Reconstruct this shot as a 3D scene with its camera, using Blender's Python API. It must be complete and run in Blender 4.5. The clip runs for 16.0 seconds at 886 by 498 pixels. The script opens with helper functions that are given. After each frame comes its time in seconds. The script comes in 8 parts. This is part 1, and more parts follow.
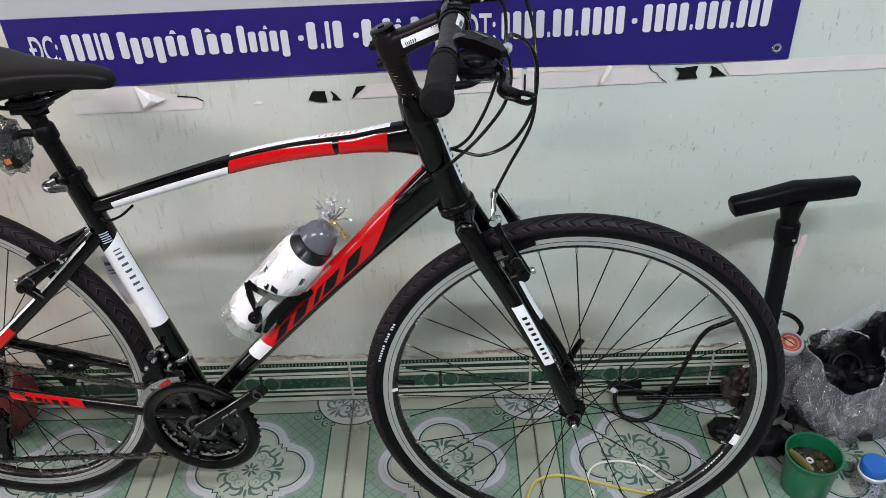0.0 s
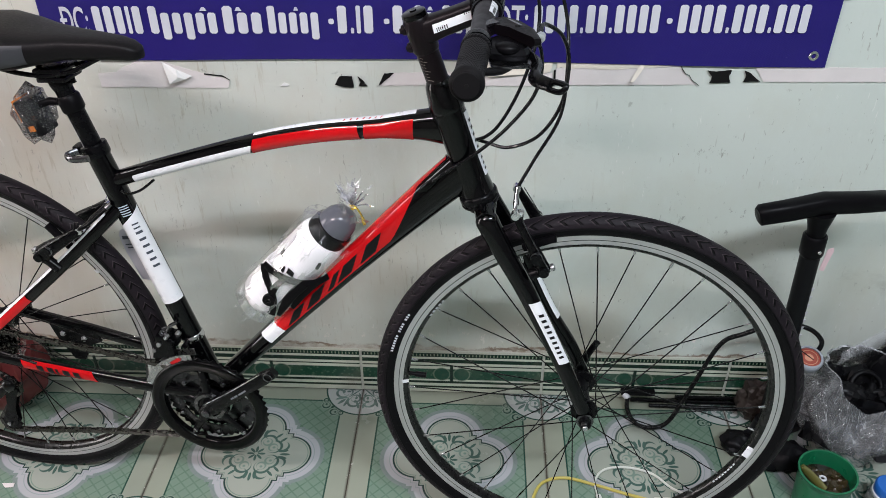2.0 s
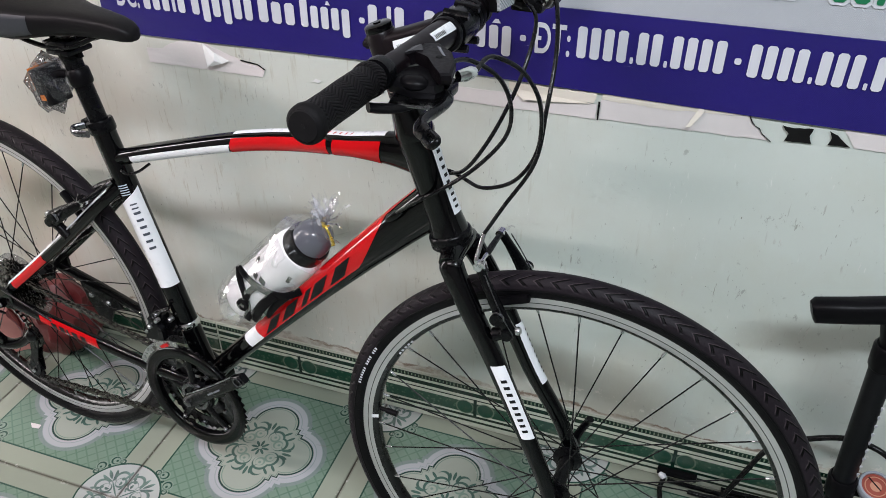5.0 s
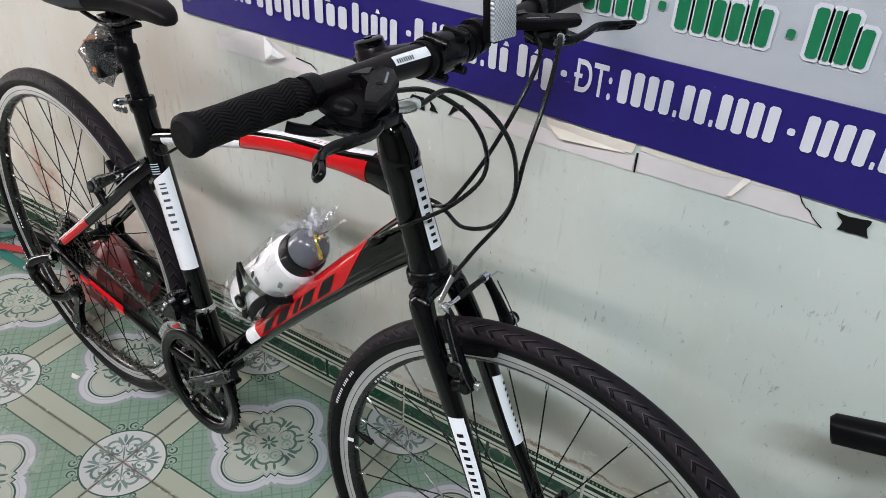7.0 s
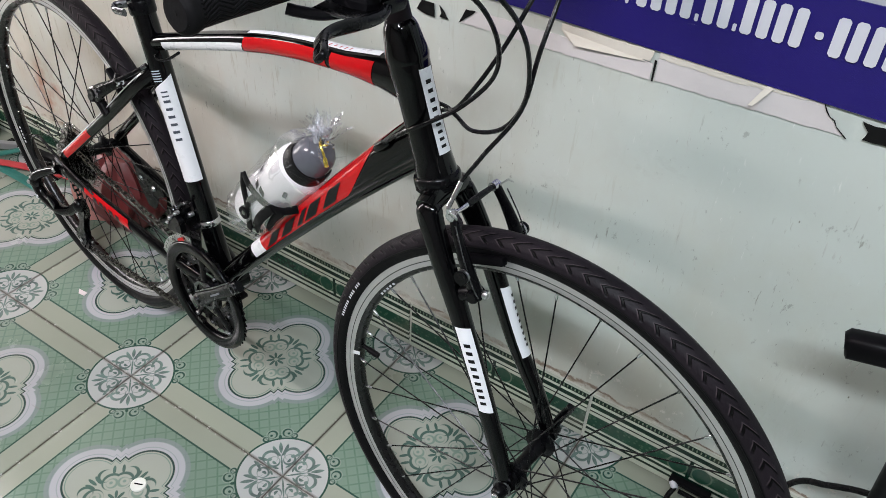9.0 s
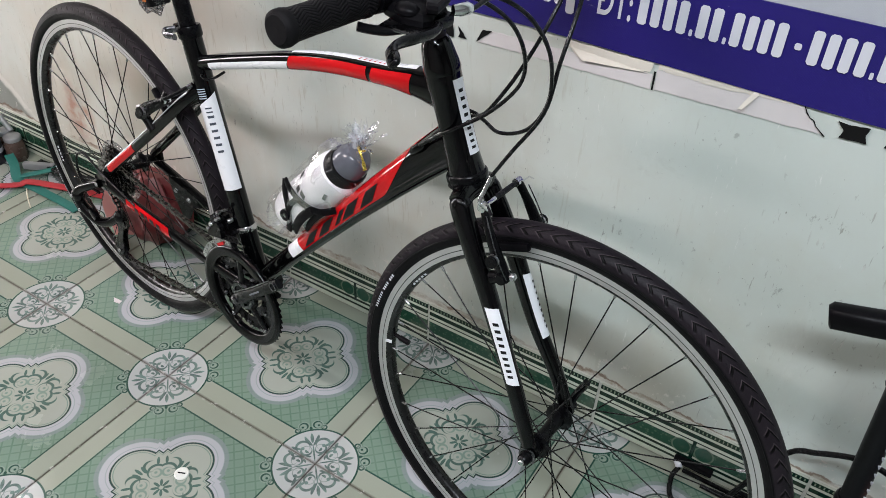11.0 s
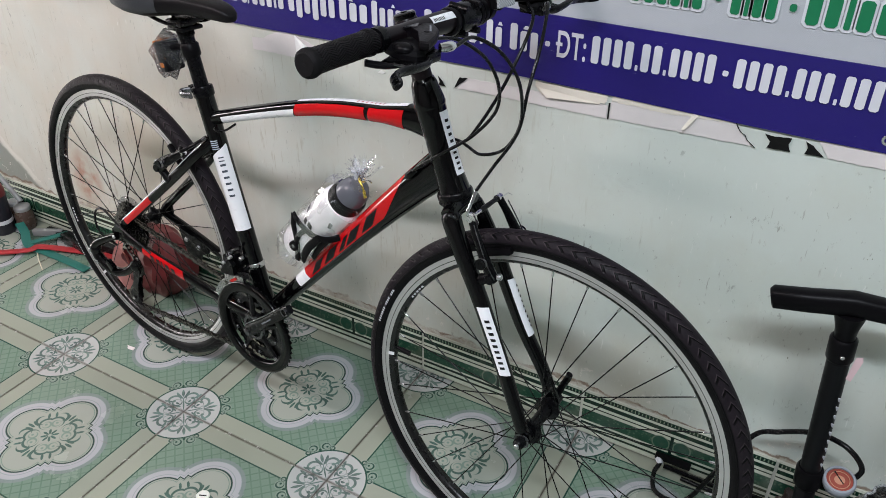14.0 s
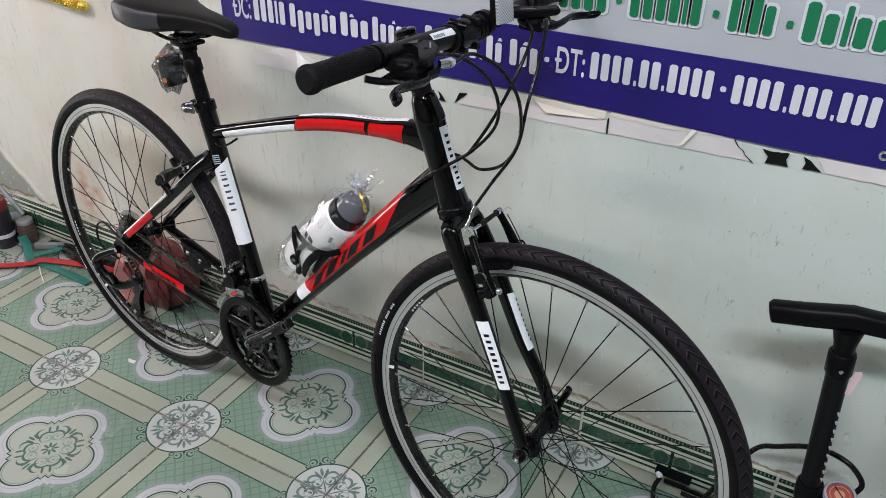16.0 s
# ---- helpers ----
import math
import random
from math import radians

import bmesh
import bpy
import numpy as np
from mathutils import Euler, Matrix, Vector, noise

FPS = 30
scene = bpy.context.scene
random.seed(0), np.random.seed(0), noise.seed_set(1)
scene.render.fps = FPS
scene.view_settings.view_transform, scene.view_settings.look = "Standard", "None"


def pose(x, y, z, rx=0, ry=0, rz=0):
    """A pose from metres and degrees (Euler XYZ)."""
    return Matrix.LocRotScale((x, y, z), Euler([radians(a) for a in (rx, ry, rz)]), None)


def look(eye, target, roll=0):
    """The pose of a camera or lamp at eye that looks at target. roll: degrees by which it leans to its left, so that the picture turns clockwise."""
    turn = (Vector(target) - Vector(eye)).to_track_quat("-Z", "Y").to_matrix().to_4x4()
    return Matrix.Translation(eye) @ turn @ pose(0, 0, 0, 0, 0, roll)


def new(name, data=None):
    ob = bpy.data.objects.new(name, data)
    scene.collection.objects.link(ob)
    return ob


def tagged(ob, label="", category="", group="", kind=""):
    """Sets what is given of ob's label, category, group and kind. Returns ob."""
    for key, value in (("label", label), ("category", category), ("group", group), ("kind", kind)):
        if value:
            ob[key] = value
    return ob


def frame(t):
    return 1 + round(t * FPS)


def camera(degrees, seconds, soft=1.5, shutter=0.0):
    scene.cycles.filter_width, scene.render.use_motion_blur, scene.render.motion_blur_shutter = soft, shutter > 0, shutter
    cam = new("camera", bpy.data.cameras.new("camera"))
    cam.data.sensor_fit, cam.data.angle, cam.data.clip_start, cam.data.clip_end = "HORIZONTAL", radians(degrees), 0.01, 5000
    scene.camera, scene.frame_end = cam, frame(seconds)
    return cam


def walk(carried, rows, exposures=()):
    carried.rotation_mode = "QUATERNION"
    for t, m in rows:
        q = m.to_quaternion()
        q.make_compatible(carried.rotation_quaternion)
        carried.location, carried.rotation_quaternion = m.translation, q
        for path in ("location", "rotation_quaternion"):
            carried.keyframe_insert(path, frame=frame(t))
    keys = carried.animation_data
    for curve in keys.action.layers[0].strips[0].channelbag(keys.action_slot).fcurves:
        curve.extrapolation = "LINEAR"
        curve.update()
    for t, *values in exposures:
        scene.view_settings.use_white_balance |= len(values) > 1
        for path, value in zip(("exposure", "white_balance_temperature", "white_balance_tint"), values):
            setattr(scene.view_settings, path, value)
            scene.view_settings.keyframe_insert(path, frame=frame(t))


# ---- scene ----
LENS = 57.75
# the bicycle's own frame: s forward, n towards the viewer, h up
BIKE = Matrix(((0.99222513, 0.1244009, 0.00370301, -0.6345), (-0.124456, 0.99178583, 0.02952224, -0.2390), (0.0, -0.02975358, 0.99955726, 0.0), (0, 0, 0, 1)))
cam = camera(LENS, 16.0, soft=0.4)
PATH = [
    (0, (0.2474, -1.3339, 1.3238), (0.2200, -0.0165, 0.4163), -2.59),
    (0.5, (0.2480, -1.3410, 1.3177), (0.2087, -0.0234, 0.4109), -2.03),
    (1, (0.2442, -1.3456, 1.3120), (0.1955, -0.0272, 0.4068), -1.15),
    (1.5, (0.2437, -1.3440, 1.3116), (0.1850, -0.0267, 0.4055), -0.68),
    (2, (0.2424, -1.3287, 1.3059), (0.1828, -0.0128, 0.3977), -0.18),
    (2.5, (0.2203, -1.2944, 1.3055), (0.1635, 0.0236, 0.4001), -0.90),
    (3, (0.2292, -1.2024, 1.2872), (0.2029, 0.1020, 0.3610), -2.02),
    (3.5, (0.2814, -1.0727, 1.2790), (0.0689, 0.2241, 0.3663), 5.33),
    (4, (0.3454, -1.0750, 1.2858), (0.0007, 0.1854, 0.3624), 2.52),
    (4.5, (0.4338, -1.1503, 1.2942), (0.0556, 0.0960, 0.3647), 0.40),
    (6.8, (0.6586, -0.9894, 1.2888), (-0.0102, 0.1375, 0.3707), 2.72),
    (7, (0.6619, -0.9849, 1.2875), (-0.0141, 0.1373, 0.3689), 2.89),
    (7.5, (0.6608, -0.9741, 1.2728), (-0.0238, 0.1366, 0.3467), 2.99),
    (8, (0.6614, -0.9768, 1.2567), (-0.0120, 0.1038, 0.2879), 3.06),
    (8.5, (0.6662, -0.9826, 1.2460), (0.0148, 0.0710, 0.2332), 3.32),
    (8.7, (0.6633, -0.9814, 1.2452), (0.0186, 0.0660, 0.2218), 3.32),
    (11, (0.6861, -1.1144, 1.2866), (0.0390, -0.0309, 0.3031), 2.73),
    (11.5, (0.7130, -1.2215, 1.2987), (0.0677, -0.1177, 0.3367), 2.57),
    (12, (0.7480, -1.2762, 1.3035), (0.0976, -0.1508, 0.3704), 1.47),
    (12.5, (0.7608, -1.2799, 1.3036), (0.1084, -0.1386, 0.3915), 0.60),
    (13, (0.7557, -1.2836, 1.3044), (0.1028, -0.1275, 0.4116), 0.47),
    (13.5, (0.7598, -1.2867, 1.3109), (0.1030, -0.1199, 0.4350), 0.44),
    (14, (0.7641, -1.2891, 1.3123), (0.1088, -0.1145, 0.4458), 0.62),
    (14.5, (0.7663, -1.2897, 1.3127), (0.1077, -0.1079, 0.4587), 0.56),
    (15, (0.7649, -1.2858, 1.3122), (0.1039, -0.1030, 0.4613), 0.53),
    (15.5, (0.7664, -1.2877, 1.3122), (0.1046, -0.1044, 0.4625), 0.52),
    (16, (0.7688, -1.2918, 1.3168), (0.1037, -0.1065, 0.4726), 0.61),
]
walk(cam, [(t, look(eye, target, roll)) for t, eye, target, roll in PATH], exposures=[(0.0, -0.03), (8.0, -0.02), (12.0, -0.02), (13.5, -0.09), (16.0, -0.12)])

# ---- light ----
world = bpy.data.worlds.new("world")
scene.world = world
world.use_nodes = True
world.node_tree.nodes["Background"].inputs[0].default_value = (0.9, 0.95, 1.0, 1)
world.node_tree.nodes["Background"].inputs[1].default_value = 0.02


def area(name, at, target, sx, sy, watts, colour):
    lamp = bpy.data.lights.new(name, "AREA")
    lamp.shape, lamp.size, lamp.size_y, lamp.energy, lamp.color = "RECTANGLE", sx, sy, watts, colour
    ob = new(name, lamp)
    ob.matrix_world = look(at, target)
    return ob


area("ceiling_lamp_light", (1.0, -1.75, 2.52), (1.0, -1.70, 0.0), 1.15, 0.08, 71, (0.892, 0.962, 1.060))
# unseen second lamp, added to brighten and warm the left of the wall
area("added_left_light", (-1.2, -1.9, 2.52), (-1.2, -1.85, 0.0), 1.15, 0.10, 54, (1.065, 0.915, 0.950))


# ---- material nodes ----
class Tree:
    def __init__(self, name):
        self.mat = bpy.data.materials.new(name)
        self.mat.use_nodes = True
        self.t = self.mat.node_tree
        self.bsdf = self.t.nodes["Principled BSDF"]

    def node(self, kind):
        return self.t.nodes.new(kind)

    def put(self, socket, v):
        if isinstance(v, bpy.types.NodeSocket):
            self.t.links.new(v, socket)
        elif isinstance(v, (tuple, list)):
            socket.default_value = (*v, 1.0) if len(v) == 3 and len(socket.default_value) == 4 else v
        else:
            socket.default_value = v

    def m(self, op, a, b=0.0, c=0.0, clamp=False):
        n = self.node("ShaderNodeMath")
        n.operation, n.use_clamp = op, clamp
        for i, v in enumerate((a, b, c)):
            self.put(n.inputs[i], v)
        return n.outputs[0]

    def crescent(self, u, v, u1, v1, r1, u2, v2, r2):
        """One disc less another."""
        near = lambda cu, cv, r: self.below(self.hyp(self.m("SUBTRACT", u, cu), self.m("SUBTRACT", v, cv)), r, 0.004)
        return self.m("MULTIPLY", near(u1, v1, r1), self.m("SUBTRACT", 1.0, near(u2, v2, r2)))

    def below(self, x, edge, soft):
        return self.m("MULTIPLY_ADD", x, -1.0 / soft, edge / soft + 0.5, clamp=True)

    def line(self, x, at, half, soft):
        return self.below(self.m("ABSOLUTE", self.m("SUBTRACT", x, at)), half, soft)

    def mix(self, fac, a, b):
        n = self.node("ShaderNodeMix")
        n.data_type = "RGBA"
        self.put(n.inputs["Factor"], fac)
        self.put(n.inputs[6], a)
        self.put(n.inputs[7], b)
        return n.outputs[2]

    def hyp(self, a, b):
        return self.m("SQRT", self.m("ADD", self.m("MULTIPLY", a, a), self.m("MULTIPLY", b, b)))

    def ell(self, a, b, ca, cb, ra, rb):
        return self.hyp(self.m("MULTIPLY_ADD", a, 1 / ra, -ca / ra), self.m("MULTIPLY_ADD", b, 1 / rb, -cb / rb))

    def coords(self, which="Object"):
        n = self.node("ShaderNodeTexCoord")
        return n.outputs[which]

    def xyz(self, v):
        n = self.node("ShaderNodeSeparateXYZ")
        self.put(n.inputs[0], v)
        return n.outputs

    def noise(self, scale, detail=3.0, rough=0.55, vec=None, stretch=None, distort=0.0):
        n = self.node("ShaderNodeTexNoise")
        n.inputs["Scale"].default_value, n.inputs["Detail"].default_value = scale, detail
        n.inputs["Roughness"].default_value, n.inputs["Distortion"].default_value = rough, distort
        v = vec or self.coords()
        if stretch:
            mp = self.node("ShaderNodeMapping")
            self.put(mp.inputs[0], v)
            mp.inputs["Scale"].default_value = stretch
            v = mp.outputs[0]
        self.put(n.inputs["Vector"], v)
        return n.outputs["Fac"]

    def ramp(self, x, lo, hi, a=0.0, b=1.0):
        n = self.node("ShaderNodeMapRange")
        for i, v in enumerate((x, lo, hi, a, b)):
            self.put(n.inputs[i], v)
        return n.outputs[0]

    def bump(self, height, strength=0.2, distance=0.002, normal=None):
        n = self.node("ShaderNodeBump")
        n.inputs["Strength"].default_value, n.inputs["Distance"].default_value = strength, distance
        self.put(n.inputs["Height"], height)
        if normal is not None:
            self.put(n.inputs["Normal"], normal)
        self.put(self.bsdf.inputs["Normal"], n.outputs[0])
        return n.outputs[0]

    def set(self, **kw):
        names = {"colour": "Base Color", "rough": "Roughness", "metal": "Metallic", "coat": "Coat Weight", "coat_rough": "Coat Roughness", "spec": "Specular IOR Level", "glass": "Transmission Weight", "ior": "IOR", "alpha": "Alpha", "sheen": "Sheen Weight"}
        for k, v in kw.items():
            self.put(self.bsdf.inputs[names[k]], v)
        return self


def simple(name, colour, rough=0.5, metal=0.0, vary=0.12, grain=60.0, bump=0.05, coat=0.0, dist=0.001, spec=0.5, edge=0.0):
    """A plain surface with colour drift, uneven gloss and fine relief."""
    t = Tree(name)
    big, fine = t.noise(9.0), t.noise(grain, 4.0)
    dark = tuple(c * (1 - vary) for c in colour)
    t.set(colour=t.mix(big, dark, tuple(min(1.0, c * (1 + vary)) for c in colour)), rough=t.ramp(fine, 0.3, 0.7, max(0.02, rough - 0.06), min(1.0, rough + 0.08)), metal=metal, coat=coat, coat_rough=0.06, spec=spec)
    if edge:
        lw = t.node("ShaderNodeLayerWeight")
        lw.inputs["Blend"].default_value = 0.5
        t.set(spec=t.ramp(lw.outputs["Facing"], 0.55, 0.90, spec, edge))
    if bump:
        t.bump(fine, bump, dist)
    return t.mat


paint_black = simple("gloss_black_paint", (0.0010, 0.0010, 0.0013), 0.06, vary=0.2, bump=0.004, spec=0.34, edge=0.9)
paint_red = simple("gloss_red_decal", (0.50, 0.003, 0.006), 0.07, coat=0.0, bump=0.005, spec=0.45, edge=0.9)
paint_white = simple("gloss_white_decal", (0.80, 0.81, 0.83), 0.3, coat=0.3, vary=0.05, bump=0.01)
decal_black = simple("black_decal", (0.006, 0.006, 0.0065), 0.35, bump=0.01, spec=0.2)
black_alloy = simple("black_anodised_alloy", (0.0025, 0.0025, 0.003), 0.24, bump=0.03, spec=0.16)
black_gloss = simple("glossy_black_plastic", (0.0012, 0.0012, 0.0014), 0.09, bump=0.006, spec=0.20)
ring_steel = simple("oiled_ring_steel", (0.060, 0.060, 0.064), 0.26, metal=1.0, vary=0.3, bump=0.03)
rim_dark = simple("dark_polished_rim", (0.0030, 0.0028, 0.0030), 0.26, bump=0.02, spec=0.55)
satin_black = simple("satin_black_alloy", (0.0062, 0.0040, 0.0050), 0.34, bump=0.03, spec=0.16)
black_plastic = simple("black_plastic", (0.0036, 0.0033, 0.0040), 0.38, bump=0.08, grain=220, spec=0.09)
cover_plastic = simple("graphite_plastic", (0.0040, 0.0031, 0.0040), 0.40, bump=0.06, grain=260, spec=0.08)
pod_window = simple("smoky_indicator_window", (0.010, 0.009, 0.0105), 0.16, bump=0.0, spec=0.28)
grip_rubber = simple("grip_rubber", (0.007, 0.0065, 0.007), 0.6, bump=0.15, grain=300, spec=0.08)
silver = simple("brushed_alloy", (0.50, 0.50, 0.51), 0.28, metal=1.0, bump=0.04, grain=180)
chrome = simple("chrome", (0.75, 0.75, 0.77), 0.14, metal=1.0, vary=0.04, bump=0.02)
chrome_dark = simple("dark_steel", (0.16, 0.16, 0.17), 0.25, metal=1.0, vary=0.2, bump=0.03)
chain_steel = simple("oily_chain_steel", (0.12, 0.112, 0.105), 0.22, metal=1.0, vary=0.5, grain=260)
cable_rubber = simple("cable_housing", (0.004, 0.004, 0.0045), 0.25, bump=0.02, spec=0.25)
bottle_white = simple("white_bottle_plastic", (0.92, 0.91, 0.93), 0.35, vary=0.02, bump=0.02)
smoky_cap = simple("smoky_cap_plastic", (0.105, 0.110, 0.130), 0.16, vary=0.12)
grey_plastic = simple("grey_plastic", (0.17, 0.18, 0.20), 0.35, vary=0.1)
ink_tan = simple("tan_print", (0.12, 0.10, 0.085), 0.5, bump=0.0)
ink_slate = simple("slate_print", (0.055, 0.065, 0.085), 0.4, bump=0.0)
ink_pale = simple("pale_blue_print", (0.42, 0.48, 0.55), 0.4, bump=0.0)
tag_card = simple("tag_card", (0.50, 0.51, 0.55), 0.5, vary=0.15, grain=60)
gold_tie = simple("gold_foil", (0.85, 0.62, 0.12), 0.25, metal=0.9, bump=0.3, grain=400)
leather = simple("saddle_vinyl", (0.0062, 0.0055, 0.0062), 0.45, bump=0.25, grain=420, spec=0.16)
leather_grey = simple("grey_saddle_vinyl", (0.035, 0.037, 0.043), 0.45, bump=0.25, grain=420)
amber = simple("amber_reflector", (0.55, 0.16, 0.02), 0.25, bump=0.3, grain=500)
steel_black = simple("black_spoke_steel", (0.004, 0.004, 0.0045), 0.25, bump=0.0, spec=0.25)


def reflector_material():
    t = Tree("clear_reflector")
    x, y, z = t.xyz(t.coords())
    cells = t.m("MULTIPLY", t.m("SINE", t.m("MULTIPLY", y, 1400.0)), t.m("SINE", t.m("MULTIPLY", z, 1400.0)))
    t.set(colour=t.mix(t.ramp(cells, -0.4, 0.4), (0.42, 0.44, 0.47), (0.85, 0.87, 0.90)), rough=0.16, metal=0.55)
    t.bump(cells, 0.5, 0.001)
    return t.mat


def tyre_material():
    t = Tree("tyre_rubber")
    x, y, z = t.xyz(t.coords())
    cell = t.m("MULTIPLY", t.m("ADD", t.m("ARCTAN2", z, x), math.pi), 96 / (2 * math.pi))
    w = t.m("ABSOLUTE", y)
    radius = t.hyp(x, z)
    # overlapping curved sipes on each shoulder, one lip painted pale like a lit edge
    lean = t.m("ADD", t.m("ADD", t.ramp(w, 0.004, 0.0075, 0.0, 0.45), t.ramp(w, 0.0075, 0.0120, 0.0, 0.60)), t.ramp(w, 0.012, 0.0160, 0.0, -0.35))
    phase = t.m("FRACT", t.m("SUBTRACT", t.m("ADD", cell, 1.0), lean))
    zone = t.m("MULTIPLY", t.below(w, 0.0158, 0.0016), t.m("SUBTRACT", 1.0, t.below(w, 0.0055, 0.0016)))
    groove = t.m("MULTIPLY", t.line(phase, 0.5, 0.10, 0.07), zone)
    lit_lip = t.m("MULTIPLY", t.m("MULTIPLY", t.line(phase, 0.67, 0.045, 0.06), zone), 0.60)
    swell = t.m("MULTIPLY", t.m("MULTIPLY", phase, zone), 0.22)
    tread = t.m("SUBTRACT", 1.0, t.below(radius, 0.331, 0.002))
    groove = t.m("MULTIPLY", groove, tread)
    rib = t.line(radius, 0.3285, 0.0008, 0.0008)
    dust = t.noise(14.0, 5.0)
    fine = t.noise(300.0, 3.0)
    base = t.mix(t.m("MULTIPLY", t.ramp(dust, 0.35, 0.75, 0.35, 1.0), tread), (0.0030, 0.0028, 0.0034), (0.0165, 0.0125, 0.0160))
    base = t.mix(t.m("MULTIPLY", lit_lip, tread), base, (0.075, 0.058, 0.064))
    t.set(colour=t.mix(groove, base, (0.001, 0.001, 0.001)), rough=t.ramp(dust, 0.3, 0.7, 0.42, 0.6), spec=0.12)
    h = t.m("ADD", t.m("SUBTRACT", t.m("ADD", t.m("MULTIPLY", fine, 0.08), swell), groove), t.m("MULTIPLY", rib, 0.4))
    t.bump(h, 1.0, 0.0030)
    return t.mat


def rim_material():
    t = Tree("rim_brake_track")
    x, y, z = t.xyz(t.coords())
    r = t.hyp(x, z)
    lines = t.m("SINE", t.m("MULTIPLY", r, 9000.0))
    groove = t.line(r, 0.3075, 0.0006, 0.0005)
    t.set(colour=t.mix(groove, t.mix(t.noise(20.0), (0.60, 0.59, 0.595), (0.74, 0.725, 0.73)), (0.05, 0.05, 0.05)), metal=0.88, rough=0.38)
    t.bump(lines, 0.12, 0.0004)
    return t.mat


def grip_material():
    t = Tree("grip_zigzag_rubber")
    x, y, z = t.xyz(t.coords())
    a = t.m("ARCTAN2", z, x)
    zig = t.m("MULTIPLY", t.m("PINGPONG", t.m("MULTIPLY", y, 1 / 0.0125), 1.0), 0.0062)
    saw = t.m("PINGPONG", t.m("MULTIPLY", t.m("ADD", t.m("MULTIPLY", a, 0.0152), zig), 620.0), 1.0)
    ridge = t.ramp(saw, 0.25, 0.65)
    t.set(colour=t.mix(ridge, (0.0010, 0.0009, 0.0012), (0.0088, 0.0074, 0.0086)), rough=0.55, spec=0.10)
    t.bump(ridge, 0.8, 0.0012)
    return t.mat


def film_material(name="clear_wrap", tint=(0.95, 0.95, 0.97), density=0.16, shine=0.55, relief=1.0, from_=0.56, base=0.0, scale=24.0, stretch=None, ridge=0.0):
    """Thin clear plastic: mostly see-through, with sharp creased highlights."""
    t = Tree(name)
    crease = t.noise(scale, 4.0, 0.6, distort=0.6 if stretch else 1.4, stretch=stretch)
    n = t.node("ShaderNodeBump")
    n.inputs["Strength"].default_value, n.inputs["Distance"].default_value = relief, 0.012
    t.put(n.inputs["Height"], crease)
    gloss = t.node("ShaderNodeBsdfGlossy")
    gloss.inputs["Roughness"].default_value = 0.12
    t.put(gloss.inputs["Normal"], n.outputs[0])
    clear, milk = t.node("ShaderNodeBsdfTransparent"), t.node("ShaderNodeBsdfDiffuse")
    t.put(clear.inputs[0], tint)
    t.put(milk.inputs[0], (0.75, 0.76, 0.78))
    a, b = t.node("ShaderNodeMixShader"), t.node("ShaderNodeMixShader")
    cover = t.ramp(crease, from_, from_ + 0.24, base, base + density * 1.6)
    if ridge:
        # sharp pale crease lines
        folds = t.m("ABSOLUTE", t.m("SUBTRACT", t.noise(scale * 0.55, 3.0, 0.55, stretch=stretch, distort=0.9), 0.5))
        cover = t.m("MAXIMUM", cover, t.m("MULTIPLY", t.below(folds, 0.006, 0.016), ridge))
    t.put(a.inputs[0], cover)
    t.put(a.inputs[1], clear.outputs[0])
    t.put(a.inputs[2], milk.outputs[0])
    fres = t.node("ShaderNodeFresnel")
    fres.inputs["IOR"].default_value = 1.5
    t.put(fres.inputs["Normal"], n.outputs[0])
    t.put(b.inputs[0], t.m("ADD", t.m("MULTIPLY", fres.outputs[0], shine), 0.0, clamp=True))
    t.put(b.inputs[1], a.outputs[0])
    t.put(b.inputs[2], gloss.outputs[0])
    t.t.links.new(b.outputs[0], t.t.nodes["Material Output"].inputs[0])
    return t.mat


TILE = 0.4025


